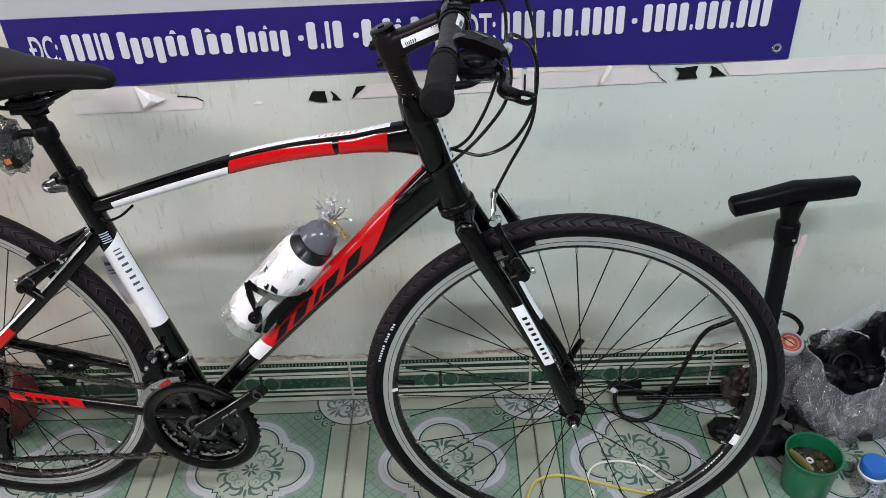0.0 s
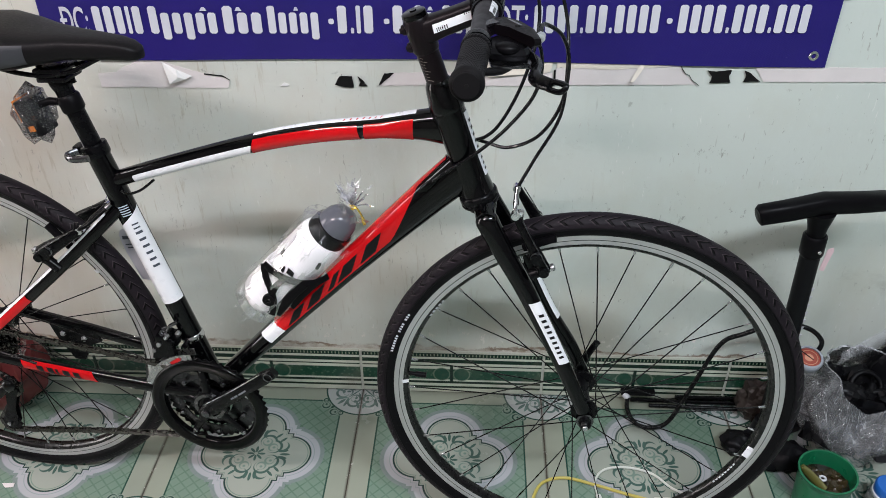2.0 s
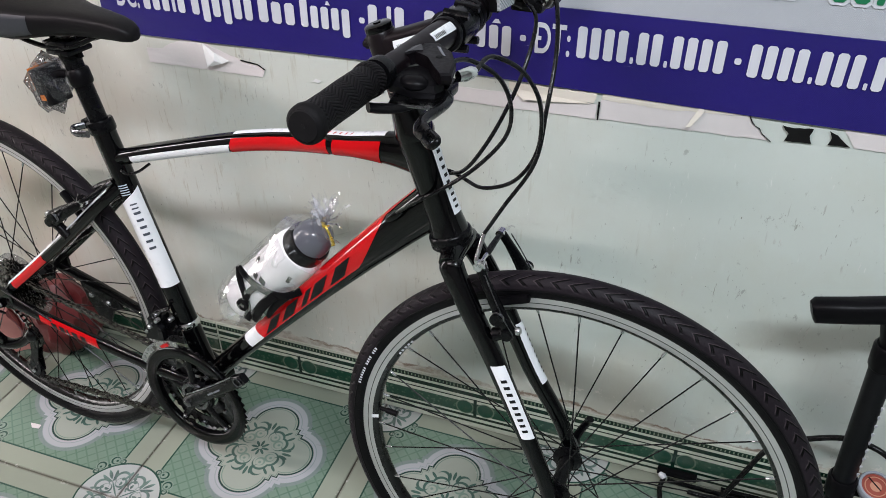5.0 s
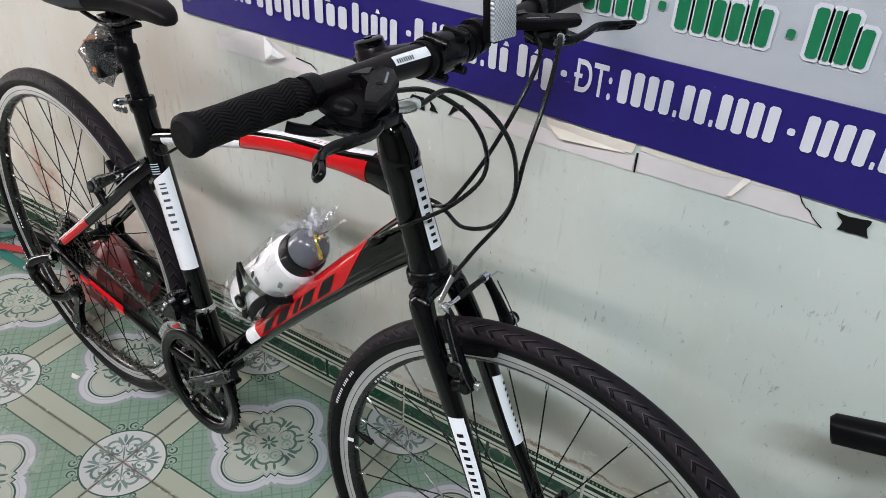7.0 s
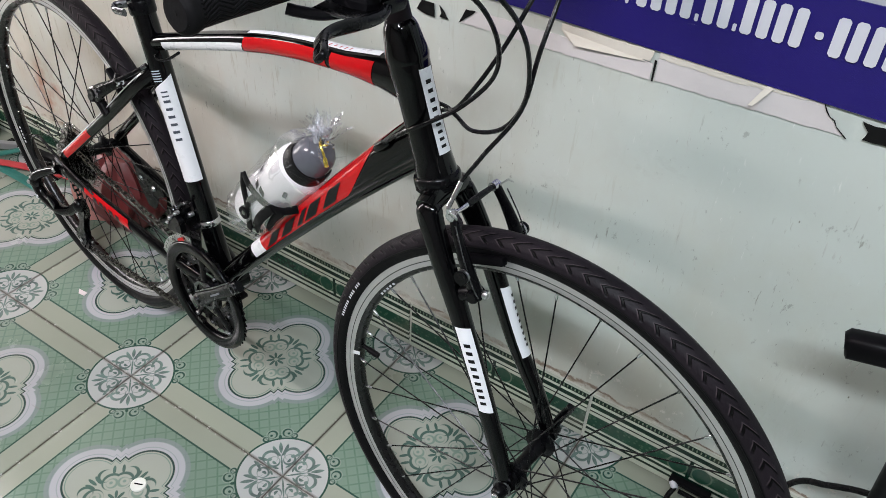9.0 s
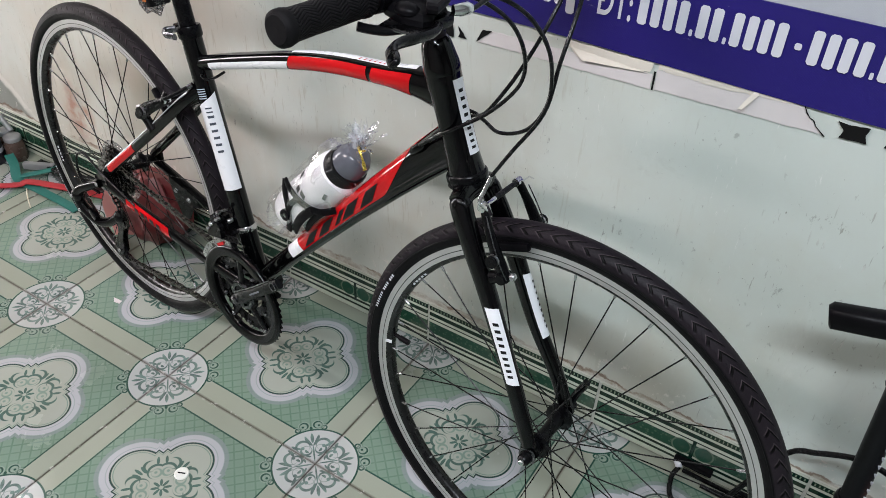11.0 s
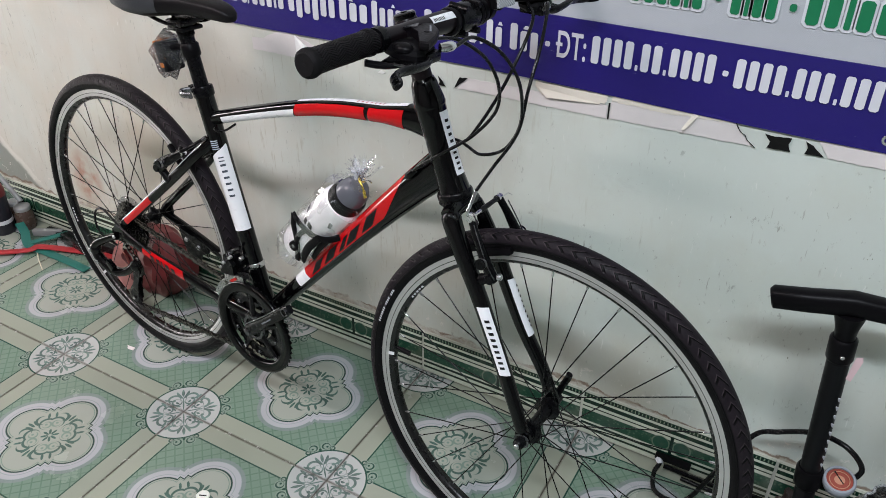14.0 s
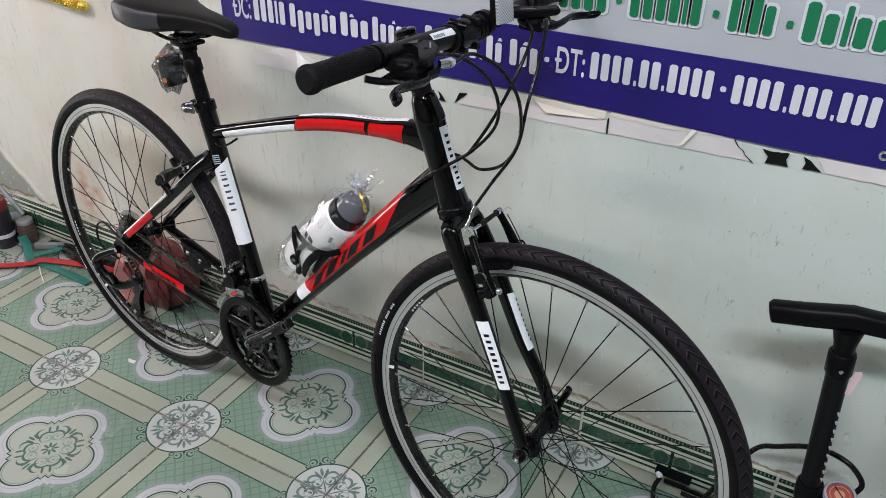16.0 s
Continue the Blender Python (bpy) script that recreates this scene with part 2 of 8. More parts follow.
def tile_material():
    """Glazed floor tile: cream bands, green lattice field, bracketed cartouche and corner medallions."""
    t = Tree("printed_floor_tile")
    x, y, z = t.xyz(t.coords())
    p, q = t.m("MULTIPLY", x, 1 / TILE), t.m("MULTIPLY", y, 1 / TILE)
    ap, aq = t.m("ABSOLUTE", p), t.m("ABSOLUTE", q)
    a, b = t.m("MAXIMUM", ap, aq), t.m("MINIMUM", ap, aq)
    cx, cy = t.m("SUBTRACT", 0.5, ap), t.m("SUBTRACT", 0.5, aq)
    ca, cb = t.m("MAXIMUM", cx, cy), t.m("MINIMUM", cx, cy)
    rc = t.hyp(cx, cy)
    cream, white, dark = (0.43, 0.475, 0.38), (0.66, 0.69, 0.69), (0.020, 0.085, 0.060)
    mid = (0.10, 0.25, 0.19)
    # lattice field
    cloud = t.noise(7.0, 4.0)
    field = t.mix(cloud, (0.185, 0.295, 0.220), (0.275, 0.400, 0.305))
    u, v = t.m("PINGPONG", t.m("MULTIPLY", t.m("ADD", p, q), 15.0), 0.5), t.m("PINGPONG", t.m("MULTIPLY", t.m("SUBTRACT", p, q), 15.0), 0.5)
    net = t.m("MAXIMUM", t.below(u, 0.075, 0.10), t.below(v, 0.075, 0.10))
    col = t.mix(t.m("MULTIPLY", t.m("MULTIPLY", net, t.ramp(t.noise(30.0, 3.0), 0.3, 0.7, 0.45, 1.0)), 0.68), field, (0.075, 0.19, 0.125))
    # cartouche: a round lobe on each axis, two small points across each diagonal
    lobe = t.m("SUBTRACT", t.hyp(t.m("SUBTRACT", a, 0.163), b), 0.120)
    teeth = t.m("MULTIPLY", t.m("PINGPONG", t.m("SUBTRACT", a, b), 0.028), 0.75)
    slope = t.m("SUBTRACT", t.m("SUBTRACT", t.m("MULTIPLY", t.m("ADD", a, b), 0.7071), 0.199), teeth)
    d = t.m("MINIMUM", lobe, t.m("MAXIMUM", slope, t.m("SUBTRACT", a, 0.215)))
    col = t.mix(t.m("MULTIPLY", t.below(d, 0.072, 0.005), 0.75), col, (0.30, 0.36, 0.36))
    col = t.mix(t.below(d, 0.050, 0.006), col, (0.57, 0.585, 0.62))
    col = t.mix(t.m("MULTIPLY", t.line(d, 0.020, 0.0022, 0.003), 0.35), col, mid)
    col = t.mix(t.below(d, 0.004, 0.012), col, (0.46, 0.505, 0.43))
    col = t.mix(t.line(d, 0.0, 0.0046, 0.003), col, (0.012, 0.055, 0.048))
    col = t.mix(t.m("MULTIPLY", t.line(d, -0.013, 0.0024, 0.002), 0.6), col, mid)
    d = t.m("SUBTRACT", d, 0.062)
    # bouquet in the middle
    r, ang = t.hyp(p, q), t.m("ARCTAN2", q, p)
    petal = t.m("SUBTRACT", r, t.m("MULTIPLY", t.m("ABSOLUTE", t.m("COSINE", t.m("MULTIPLY", ang, 4.0))), 0.048))
    ink = t.below(petal, 0.0, 0.006)
    ink = t.m("MULTIPLY", ink, t.m("SUBTRACT", 1.0, t.below(r, 0.010, 0.004)))
    ring1 = t.crescent(a, b, 0.086, 0.050, 0.044, 0.079, 0.047, 0.0375)
    ring2 = t.m("MAXIMUM", t.crescent(a, b, 0.078, 0.045, 0.026, 0.083, 0.042, 0.0200), t.below(t.hyp(t.m("SUBTRACT", a, 0.084), t.m("SUBTRACT", b, 0.044)), 0.0075, 0.004))
    leaf1 = t.below(t.ell(a, b, 0.150, 0.0, 0.026, 0.0075), 1.0, 0.25)
    leaf2 = t.below(t.ell(t.m("ADD", a, t.m("MULTIPLY", b, 0.9)), t.m("SUBTRACT", b, t.m("MULTIPLY", a, 0.25)), 0.158, -0.012, 0.030, 0.0095), 1.0, 0.25)
    leaf3 = t.below(t.ell(t.m("ADD", a, b), t.m("SUBTRACT", a, b), 0.222, 0.028, 0.032, 0.010), 1.0, 0.25)
    leaf4 = t.crescent(a, b, 0.132, 0.052, 0.034, 0.124, 0.060, 0.031)
    for k in (ring1, leaf1, leaf2, leaf3, leaf4):
        ink = t.m("MAXIMUM", ink, k)
    inside = t.below(d, -0.088, 0.006)
    leafy = t.mix(t.noise(40.0, 3.0), (0.006, 0.042, 0.036), (0.085, 0.22, 0.175))
    col = t.mix(t.m("MULTIPLY", t.m("MULTIPLY", ink, inside), 0.95), col, leafy)
    col = t.mix(t.m("MULTIPLY", t.m("MULTIPLY", ring2, inside), 0.6), col, mid)
    # bands along the edges
    edge = cb
    bandcol = t.mix(t.noise(3.0, 3.0), (0.385, 0.425, 0.335), cream)
    col = t.mix(t.below(edge, 0.104, 0.004), col, bandcol)
    col = t.mix(t.line(edge, 0.107, 0.0042, 0.003), col, dark)
    # curls on the diagonals beyond the medallion
    dg, off = t.m("MULTIPLY", t.m("ADD", cx, cy), 0.7071), t.m("MULTIPLY", t.m("ABSOLUTE", t.m("SUBTRACT", cx, cy)), 0.7071)
    c1 = t.hyp(t.m("SUBTRACT", dg, 0.234), t.m("SUBTRACT", off, 0.034))
    c2 = t.hyp(t.m("SUBTRACT", dg, 0.212), t.m("SUBTRACT", off, 0.066))
    col = t.mix(t.m("MULTIPLY", t.m("MAXIMUM", t.below(c1, 0.030, 0.004), t.below(c2, 0.021, 0.004)), 0.45), col, (0.42, 0.50, 0.43))
    curl = t.m("MAXIMUM", t.crescent(dg, off, 0.236, 0.034, 0.0235, 0.233, 0.037, 0.0180), t.below(t.hyp(t.m("SUBTRACT", dg, 0.230), t.m("SUBTRACT", off, 0.040)), 0.0062, 0.003))
    curl = t.m("MAXIMUM", curl, t.crescent(dg, off, 0.212, 0.066, 0.0155, 0.214, 0.064, 0.0095))
    curl = t.m("MAXIMUM", curl, t.below(t.ell(dg, off, 0.216, 0.0, 0.012, 0.007), 1.0, 0.25))
    col = t.mix(curl, col, dark)
    # corner medallion: four sprays on the diagonals with a pair of scrolls under each
    col = t.mix(t.below(rc, 0.208, 0.004), col, (0.60, 0.63, 0.61))
    def leaf(cx_, cy_, angle, length, wide):
        c_, s_ = math.cos(radians(angle)), math.sin(radians(angle))
        x_, y_ = t.m("SUBTRACT", dg, cx_), t.m("SUBTRACT", off, cy_)
        u_ = t.m("ADD", t.m("MULTIPLY", x_, c_ / length), t.m("MULTIPLY", y_, s_ / length))
        v_ = t.m("SUBTRACT", t.m("MULTIPLY", y_, c_ / wide), t.m("MULTIPLY", x_, s_ / wide))
        return t.below(t.hyp(u_, t.m("MULTIPLY_ADD", t.m("MULTIPLY", u_, u_), 0.45, v_)), 1.0, 0.25)

    ink = t.crescent(dg, off, 0.082, 0.036, 0.030, 0.087, 0.033, 0.0225)
    for k in (leaf(0.155, 0.0, 0, 0.034, 0.0085), leaf(0.138, 0.022, 28, 0.034, 0.0085), leaf(0.106, 0.082, 62, 0.026, 0.0080), t.crescent(dg, off, 0.112, 0.050, 0.037, 0.105, 0.047, 0.0300), t.below(t.hyp(t.m("SUBTRACT", dg, 0.100), t.m("SUBTRACT", off, 0.052)), 0.0095, 0.004),
              leaf(0.062, 0.0, 0, 0.060, 0.0042), leaf(0.078, 0.034, 40, 0.012, 0.0065), leaf(0.050, 0.030, 60, 0.016, 0.0050)):
        ink = t.m("MAXIMUM", ink, k)
    ink = t.m("MULTIPLY", ink, t.below(rc, 0.192, 0.006))
    col = t.mix(t.m("MULTIPLY", ink, 0.85), col, t.mix(t.ramp(t.noise(45.0, 3.0), 0.35, 0.65), (0.010, 0.058, 0.050), (0.13, 0.26, 0.22)))
    col = t.mix(t.line(rc, 0.206, 0.0045, 0.003), col, dark)
    # grime
    info = t.node("ShaderNodeObjectInfo")
    grime = t.ramp(t.noise(5.0, 6.0, 0.6, vec=t.node("ShaderNodeNewGeometry").outputs["Position"]), 0.52, 0.75)
    col = t.mix(t.m("MULTIPLY", grime, 0.16), col, (0.26, 0.23, 0.17))
    col = t.mix(t.m("MULTIPLY", t.below(edge, 0.008, 0.010), 0.6), col, (0.12, 0.095, 0.07))
    chips = t.m("MULTIPLY", t.below(edge, 0.012, 0.010), t.ramp(t.noise(60.0, 4.0, 0.7, vec=t.node("ShaderNodeNewGeometry").outputs["Position"]), 0.58, 0.64))
    col = t.mix(t.m("MULTIPLY", chips, 0.7), col, (0.75, 0.74, 0.68))
    scr = t.ramp(t.noise(30.0, 5.0, 0.7, stretch=(1.0, 0.08, 1.0)), 0.68, 0.74)
    col = t.mix(t.m("MULTIPLY", scr, 0.35), col, (0.30, 0.25, 0.18))
    col = t.mix(t.m("MULTIPLY", info.outputs["Random"], 0.06), col, (0.5, 0.5, 0.42))
    deep = t.node("ShaderNodeHueSaturation")
    deep.inputs["Value"].default_value, deep.inputs["Saturation"].default_value = 0.665, 1.0
    t.put(deep.inputs["Color"], col)
    t.set(colour=deep.outputs[0], rough=t.ramp(grime, 0.0, 1.0, 0.20, 0.34), spec=0.5)
    t.bump(t.m("ADD", t.noise(6.0, 3.0), t.m("MULTIPLY", grime, 0.1)), 0.06, 0.004)
    return t.mat


def skirting_material():
    t = Tree("printed_skirting_tile")
    x, y, z = t.xyz(t.coords())
    dark = (0.004, 0.026, 0.016)
    col = t.mix(t.noise(11.0), (0.46, 0.49, 0.40), (0.56, 0.59, 0.49))
    leafs = t.node("ShaderNodeTexVoronoi")
    leafs.inputs["Scale"].default_value = 120.0
    t.put(leafs.inputs["Vector"], t.coords())
    dots = t.below(leafs.outputs["Distance"], 0.30, 0.2)
    bandc = t.mix(t.m("MULTIPLY", dots, 0.35), t.mix(t.noise(18.0), (0.004, 0.034, 0.018), (0.018, 0.080, 0.045)), (0.10, 0.19, 0.12))
    col = t.mix(t.line(z, 0.060, 0.0155, 0.002), col, bandc)
    # a rosette in the middle of each tile
    ax = t.m("ABSOLUTE", x)
    ros = t.m("MULTIPLY", t.below(t.ell(ax, z, 0.022, 0.060, 0.018, 0.019), 1.0, 0.2), 1.0)
    col = t.mix(ros, col, (0.010, 0.060, 0.034))
    col = t.mix(t.m("MULTIPLY", t.line(t.ell(ax, z, 0.022, 0.060, 0.018, 0.019), 1.0, 0.09, 0.06), 0.25), col, (0.30, 0.36, 0.26))
    cross = t.m("MULTIPLY", t.below(ax, 0.0035, 0.001), t.line(z, 0.060, 0.027, 0.002))
    col = t.mix(cross, col, dark)
    for zz, h in ((0.099, 0.0052), (0.116, 0.0056), (0.036, 0.0034), (0.0215, 0.0030), (0.085, 0.0016)):
        col = t.mix(t.line(z, zz, h, 0.0012), col, dark)
    teeth = t.m("MULTIPLY", t.line(z, 0.116, 0.0032, 0.001), t.below(t.m("PINGPONG", t.m("MULTIPLY", x, 130.0), 0.5), 0.16, 0.08))
    col = t.mix(t.m("MULTIPLY", teeth, 0.55), col, (0.33, 0.38, 0.28))
    grime = t.ramp(t.noise(9.0, 6.0, 0.65), 0.5, 0.78)
    col = t.mix(t.m("MULTIPLY", grime, 0.35), col, (0.20, 0.16, 0.11))
    t.set(colour=col, rough=0.26)
    t.bump(t.noise(12.0), 0.05, 0.003)
    return t.mat


def wall_material():
    t = Tree("pale_green_wall_paint")
    pos = t.coords()
    x, y, z = t.xyz(pos)
    big, midn, fine = t.noise(1.6, 4.0), t.noise(7.0, 6.0, 0.6), t.noise(90.0, 4.0)
    col = t.mix(big, (0.535, 0.592, 0.542), (0.595, 0.650, 0.606))
    col = t.mix(t.ramp(midn, 0.5, 0.8, 0.0, 0.35), col, (0.50, 0.50, 0.40))
    # damp yellow-brown drifts, low on the wall and towards the back wheel
    low = t.ramp(z, 0.80, 0.12, 0.0, 1.0)
    back = t.ramp(x, 0.60, -0.60, 0.0, 1.0)
    stain = t.m("MULTIPLY", t.ramp(t.noise(3.2, 5.0, 0.6, stretch=(1, 1, 0.5)), 0.44, 0.70), t.m("ADD", t.m("MULTIPLY", low, 0.55), t.m("MULTIPLY", back, 0.55)))
    col = t.mix(t.m("MULTIPLY", stain, 0.72), col, (0.43, 0.36, 0.25))
    # a paler, warmer tint that grows towards the back wheel
    col = t.mix(t.m("MULTIPLY", back, t.ramp(midn, 0.3, 0.7, 0.20, 0.50)), col, (0.70, 0.62, 0.53))
    # upright drips, scratches, rubbed patches and specks
    patchy = t.ramp(t.noise(2.4), 0.36, 0.56)
    streak = t.ramp(t.noise(110.0, 4.0, 0.65, stretch=(1.0, 1.0, 0.10)), 0.60, 0.68)
    col = t.mix(t.m("MULTIPLY", t.m("MULTIPLY", streak, t.m("MULTIPLY", patchy, t.ramp(x, 0.55, -0.1, 0.15, 1.0))), 0.42), col, (0.33, 0.29, 0.19))
    scuff = t.m("MULTIPLY", t.ramp(t.noise(75.0, 6.0, 0.74, stretch=(1.0, 1.0, 0.55)), 0.625, 0.67), t.ramp(t.noise(5.5, 2.0), 0.46, 0.56))
    col = t.mix(t.m("MULTIPLY", scuff, 0.45), col, (0.13, 0.135, 0.11))
    rub = t.m("MULTIPLY", t.ramp(t.noise(9.0, 6.0, 0.68, stretch=(0.6, 1.0, 1.2)), 0.60, 0.68), t.ramp(t.noise(2.0, 2.0), 0.50, 0.60))
    col = t.mix(t.m("MULTIPLY", rub, 0.30), col, (0.30, 0.30, 0.25))
    chalk = t.ramp(t.noise(12.0, 6.0, 0.7, stretch=(1.0, 1.0, 0.35)), 0.60, 0.74)
    col = t.mix(t.m("MULTIPLY", chalk, 0.35), col, (0.72, 0.74, 0.70))
    for size, edge, lo in ((34.0, 0.034, 0.50), (85.0, 0.055, 0.50)):
        specks = t.node("ShaderNodeTexVoronoi")
        specks.inputs["Scale"].default_value = size
        mp = t.node("ShaderNodeMapping")
        mp.inputs["Scale"].default_value = (1.0, 1.0, 0.5)
        t.put(mp.inputs[0], pos)
        t.put(specks.inputs["Vector"], mp.outputs[0])
        col = t.mix(t.m("MULTIPLY", t.below(specks.outputs["Distance"], edge, 0.03), t.ramp(t.noise(3.0 + size * 0.04), lo, lo + 0.1)), col, (0.12, 0.12, 0.09))
    # fine upright scratches, dark and pale
    for seed, tone, keep in ((0.0, (0.16, 0.16, 0.12), 0.55), (7.3, (0.78, 0.79, 0.75), 0.5)):
        fine_streak = t.ramp(t.noise(170.0, 3.0, 0.6, stretch=(1.0, 1.0, 0.16), distort=0.2 + seed * 0.01), 0.655, 0.70)
        where = t.ramp(t.noise(6.0 + seed, 3.0), 0.48, 0.60)
        col = t.mix(t.m("MULTIPLY", t.m("MULTIPLY", fine_streak, where), keep), col, tone)
    # a rusty smear and a pale plaster seam behind the back wheel
    smear = t.m("MULTIPLY", t.below(t.ell(x, z, -1.125, 0.225, 0.050, 0.070), 1.0, 0.8), t.ramp(t.noise(24.0, 5.0), 0.40, 0.62))
    col = t.mix(t.m("MULTIPLY", smear, 0.75), col, (0.42, 0.17, 0.10))
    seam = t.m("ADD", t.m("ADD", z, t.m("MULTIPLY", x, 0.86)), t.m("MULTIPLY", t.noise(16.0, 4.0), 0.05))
    # low down beyond the seam the wall colour is mixed darker
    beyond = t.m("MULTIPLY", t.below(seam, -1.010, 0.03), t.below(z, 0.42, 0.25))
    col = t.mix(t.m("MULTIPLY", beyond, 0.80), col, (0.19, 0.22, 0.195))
    seam = t.m("MULTIPLY", t.line(seam, -1.000, 0.014, 0.012), t.m("MULTIPLY", t.below(x, -1.36, 0.05), t.below(z, 0.34, 0.06)))
    col = t.mix(t.m("MULTIPLY", seam, 0.7), col, (0.72, 0.72, 0.66))
    # bare mortar with ragged, flaking paint above the skirting
    ragged = t.m("ADD", t.m("MULTIPLY", t.m("SUBTRACT", t.noise(13.0, 6.0, 0.65), 0.5), 0.060), t.m("MULTIPLY", t.m("SUBTRACT", t.noise(3.0, 2.0), 0.5), 0.030))
    height = t.m("ADD", z, ragged)
    bare = t.below(height, 0.129, 0.004)
    col = t.mix(t.m("MULTIPLY", bare, 0.85), col, t.mix(t.ramp(t.noise(38.0, 5.0, 0.7), 0.38, 0.62), (0.34, 0.29, 0.22), (0.60, 0.59, 0.53)))
    flake = t.m("MULTIPLY", t.line(height, 0.131, 0.0032, 0.003), t.ramp(t.noise(11.0, 5.0, 0.6), 0.40, 0.52))
    col = t.mix(t.m("MULTIPLY", flake, 0.85), col, t.mix(t.noise(30.0), (0.10, 0.060, 0.035), (0.26, 0.16, 0.10)))
    chips = t.m("MULTIPLY", t.ramp(t.noise(55.0, 5.0, 0.7), 0.60, 0.64), t.line(height, 0.165, 0.020, 0.012))
    col = t.mix(t.m("MULTIPLY", chips, 0.8), col, (0.72, 0.70, 0.64))
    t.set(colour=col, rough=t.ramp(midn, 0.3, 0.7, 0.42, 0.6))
    h = t.m("ADD", t.m("MULTIPLY", t.noise(14.0, 5.0), 0.8), t.m("MULTIPLY", fine, 0.25))
    t.bump(t.m("SUBTRACT", h, t.m("MULTIPLY", scuff, 0.4)), 0.35, 0.004)
    return t.mat


def vinyl_material(name, lo, hi):
    t = Tree(name)
    weave = t.m("MULTIPLY", t.m("SINE", t.m("MULTIPLY", t.xyz(t.coords())[0], 2600.0)), t.m("SINE", t.m("MULTIPLY", t.xyz(t.coords())[2], 2600.0)))
    wear = t.ramp(t.noise(60.0, 6.0, 0.75, stretch=(0.4, 1, 1.6)), 0.68, 0.74)
    col = t.mix(t.noise(5.0, 4.0), lo, hi)
    col = t.mix(t.m("MULTIPLY", t.m("MULTIPLY", wear, t.ramp(t.noise(3.0), 0.5, 0.62)), 0.5), col, (0.55, 0.54, 0.62))
    t.set(colour=col, rough=0.34)
    t.bump(t.m("ADD", t.noise(7.0, 3.0, stretch=(1, 1, 2.5)), t.m("MULTIPLY", weave, 0.03)), 0.35, 0.012)
    return t.mat


reflector_clear = reflector_material()
tyre_rubber, rim_silver, grip_zig = tyre_material(), rim_material(), grip_material()
clear_wrap = film_material()
bag_film = film_material("bag_film", (0.90, 0.89, 0.93), 0.14, 0.9, 1.0, 0.50, 0.13, 60.0, (1.0, 1.0, 0.38), 0.55)
bottle_film = film_material("bottle_film", (1.0, 1.0, 1.0), 0.03, 0.40, 0.45, 0.64, scale=22.0, stretch=(1.0, 0.35, 1.0), ridge=0.38)
wrap_film = film_material("wrap_film", (0.80, 0.80, 0.82), 0.34, 1.0, 1.0, 0.58, 0.03, 60.0)
tuft_film = film_material("tuft_film", (0.96, 0.96, 0.98), 0.40, 1.0, 1.0, 0.48, 0.05)
tile_print, skirting_print, wall_paint = tile_material(), skirting_material(), wall_material()
vinyl_blue = vinyl_material("blue_vinyl", (0.010, 0.005, 0.120), (0.017, 0.008, 0.170))
vinyl_white = vinyl_material("white_vinyl", (0.40, 0.42, 0.45), (0.48, 0.50, 0.53))
ink_white = simple("white_ink", (0.62, 0.63, 0.67), 0.35, vary=0.06)
ink_green = simple("green_ink", (0.006, 0.16, 0.065), 0.35, vary=0.15)
paper_cream = simple("cream_paper", (0.70, 0.65, 0.56), 0.8, vary=0.2, grain=90, bump=0.3)
paper = simple("torn_paper", (0.665, 0.625, 0.610), 0.8, vary=0.16, grain=120, bump=0.3)
paper_white = simple("paper_curl", (0.76, 0.76, 0.74), 0.7, vary=0.08, grain=90, bump=0.2)
black_paper = simple("black_paper", (0.006, 0.006, 0.006), 0.7, vary=0.3, spec=0.15)
grout = simple("dirty_grout", (0.085, 0.068, 0.052), 0.9, vary=0.4, grain=80, bump=0.6)
pale_joint = simple("pale_skirting_joint", (0.47, 0.48, 0.42), 0.8, vary=0.15, grain=90, bump=0.3)
plaster = simple("room_plaster", (0.242, 0.237, 0.228), 0.7, vary=0.08)
ceiling_paint = simple("ceiling_paint", (0.66, 0.66, 0.66), 0.8, vary=0.05)



def added_glow_material():
    """Added glow beyond the unseen west opening, a little paler higher up."""
    t = Tree("west_opening_glow")
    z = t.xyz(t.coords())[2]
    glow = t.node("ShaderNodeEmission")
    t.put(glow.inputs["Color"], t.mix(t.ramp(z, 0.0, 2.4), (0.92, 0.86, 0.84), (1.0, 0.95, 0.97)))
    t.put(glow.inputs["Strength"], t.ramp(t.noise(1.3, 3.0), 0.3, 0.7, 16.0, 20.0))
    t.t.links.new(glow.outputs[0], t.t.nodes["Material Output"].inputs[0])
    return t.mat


added_glow = added_glow_material()

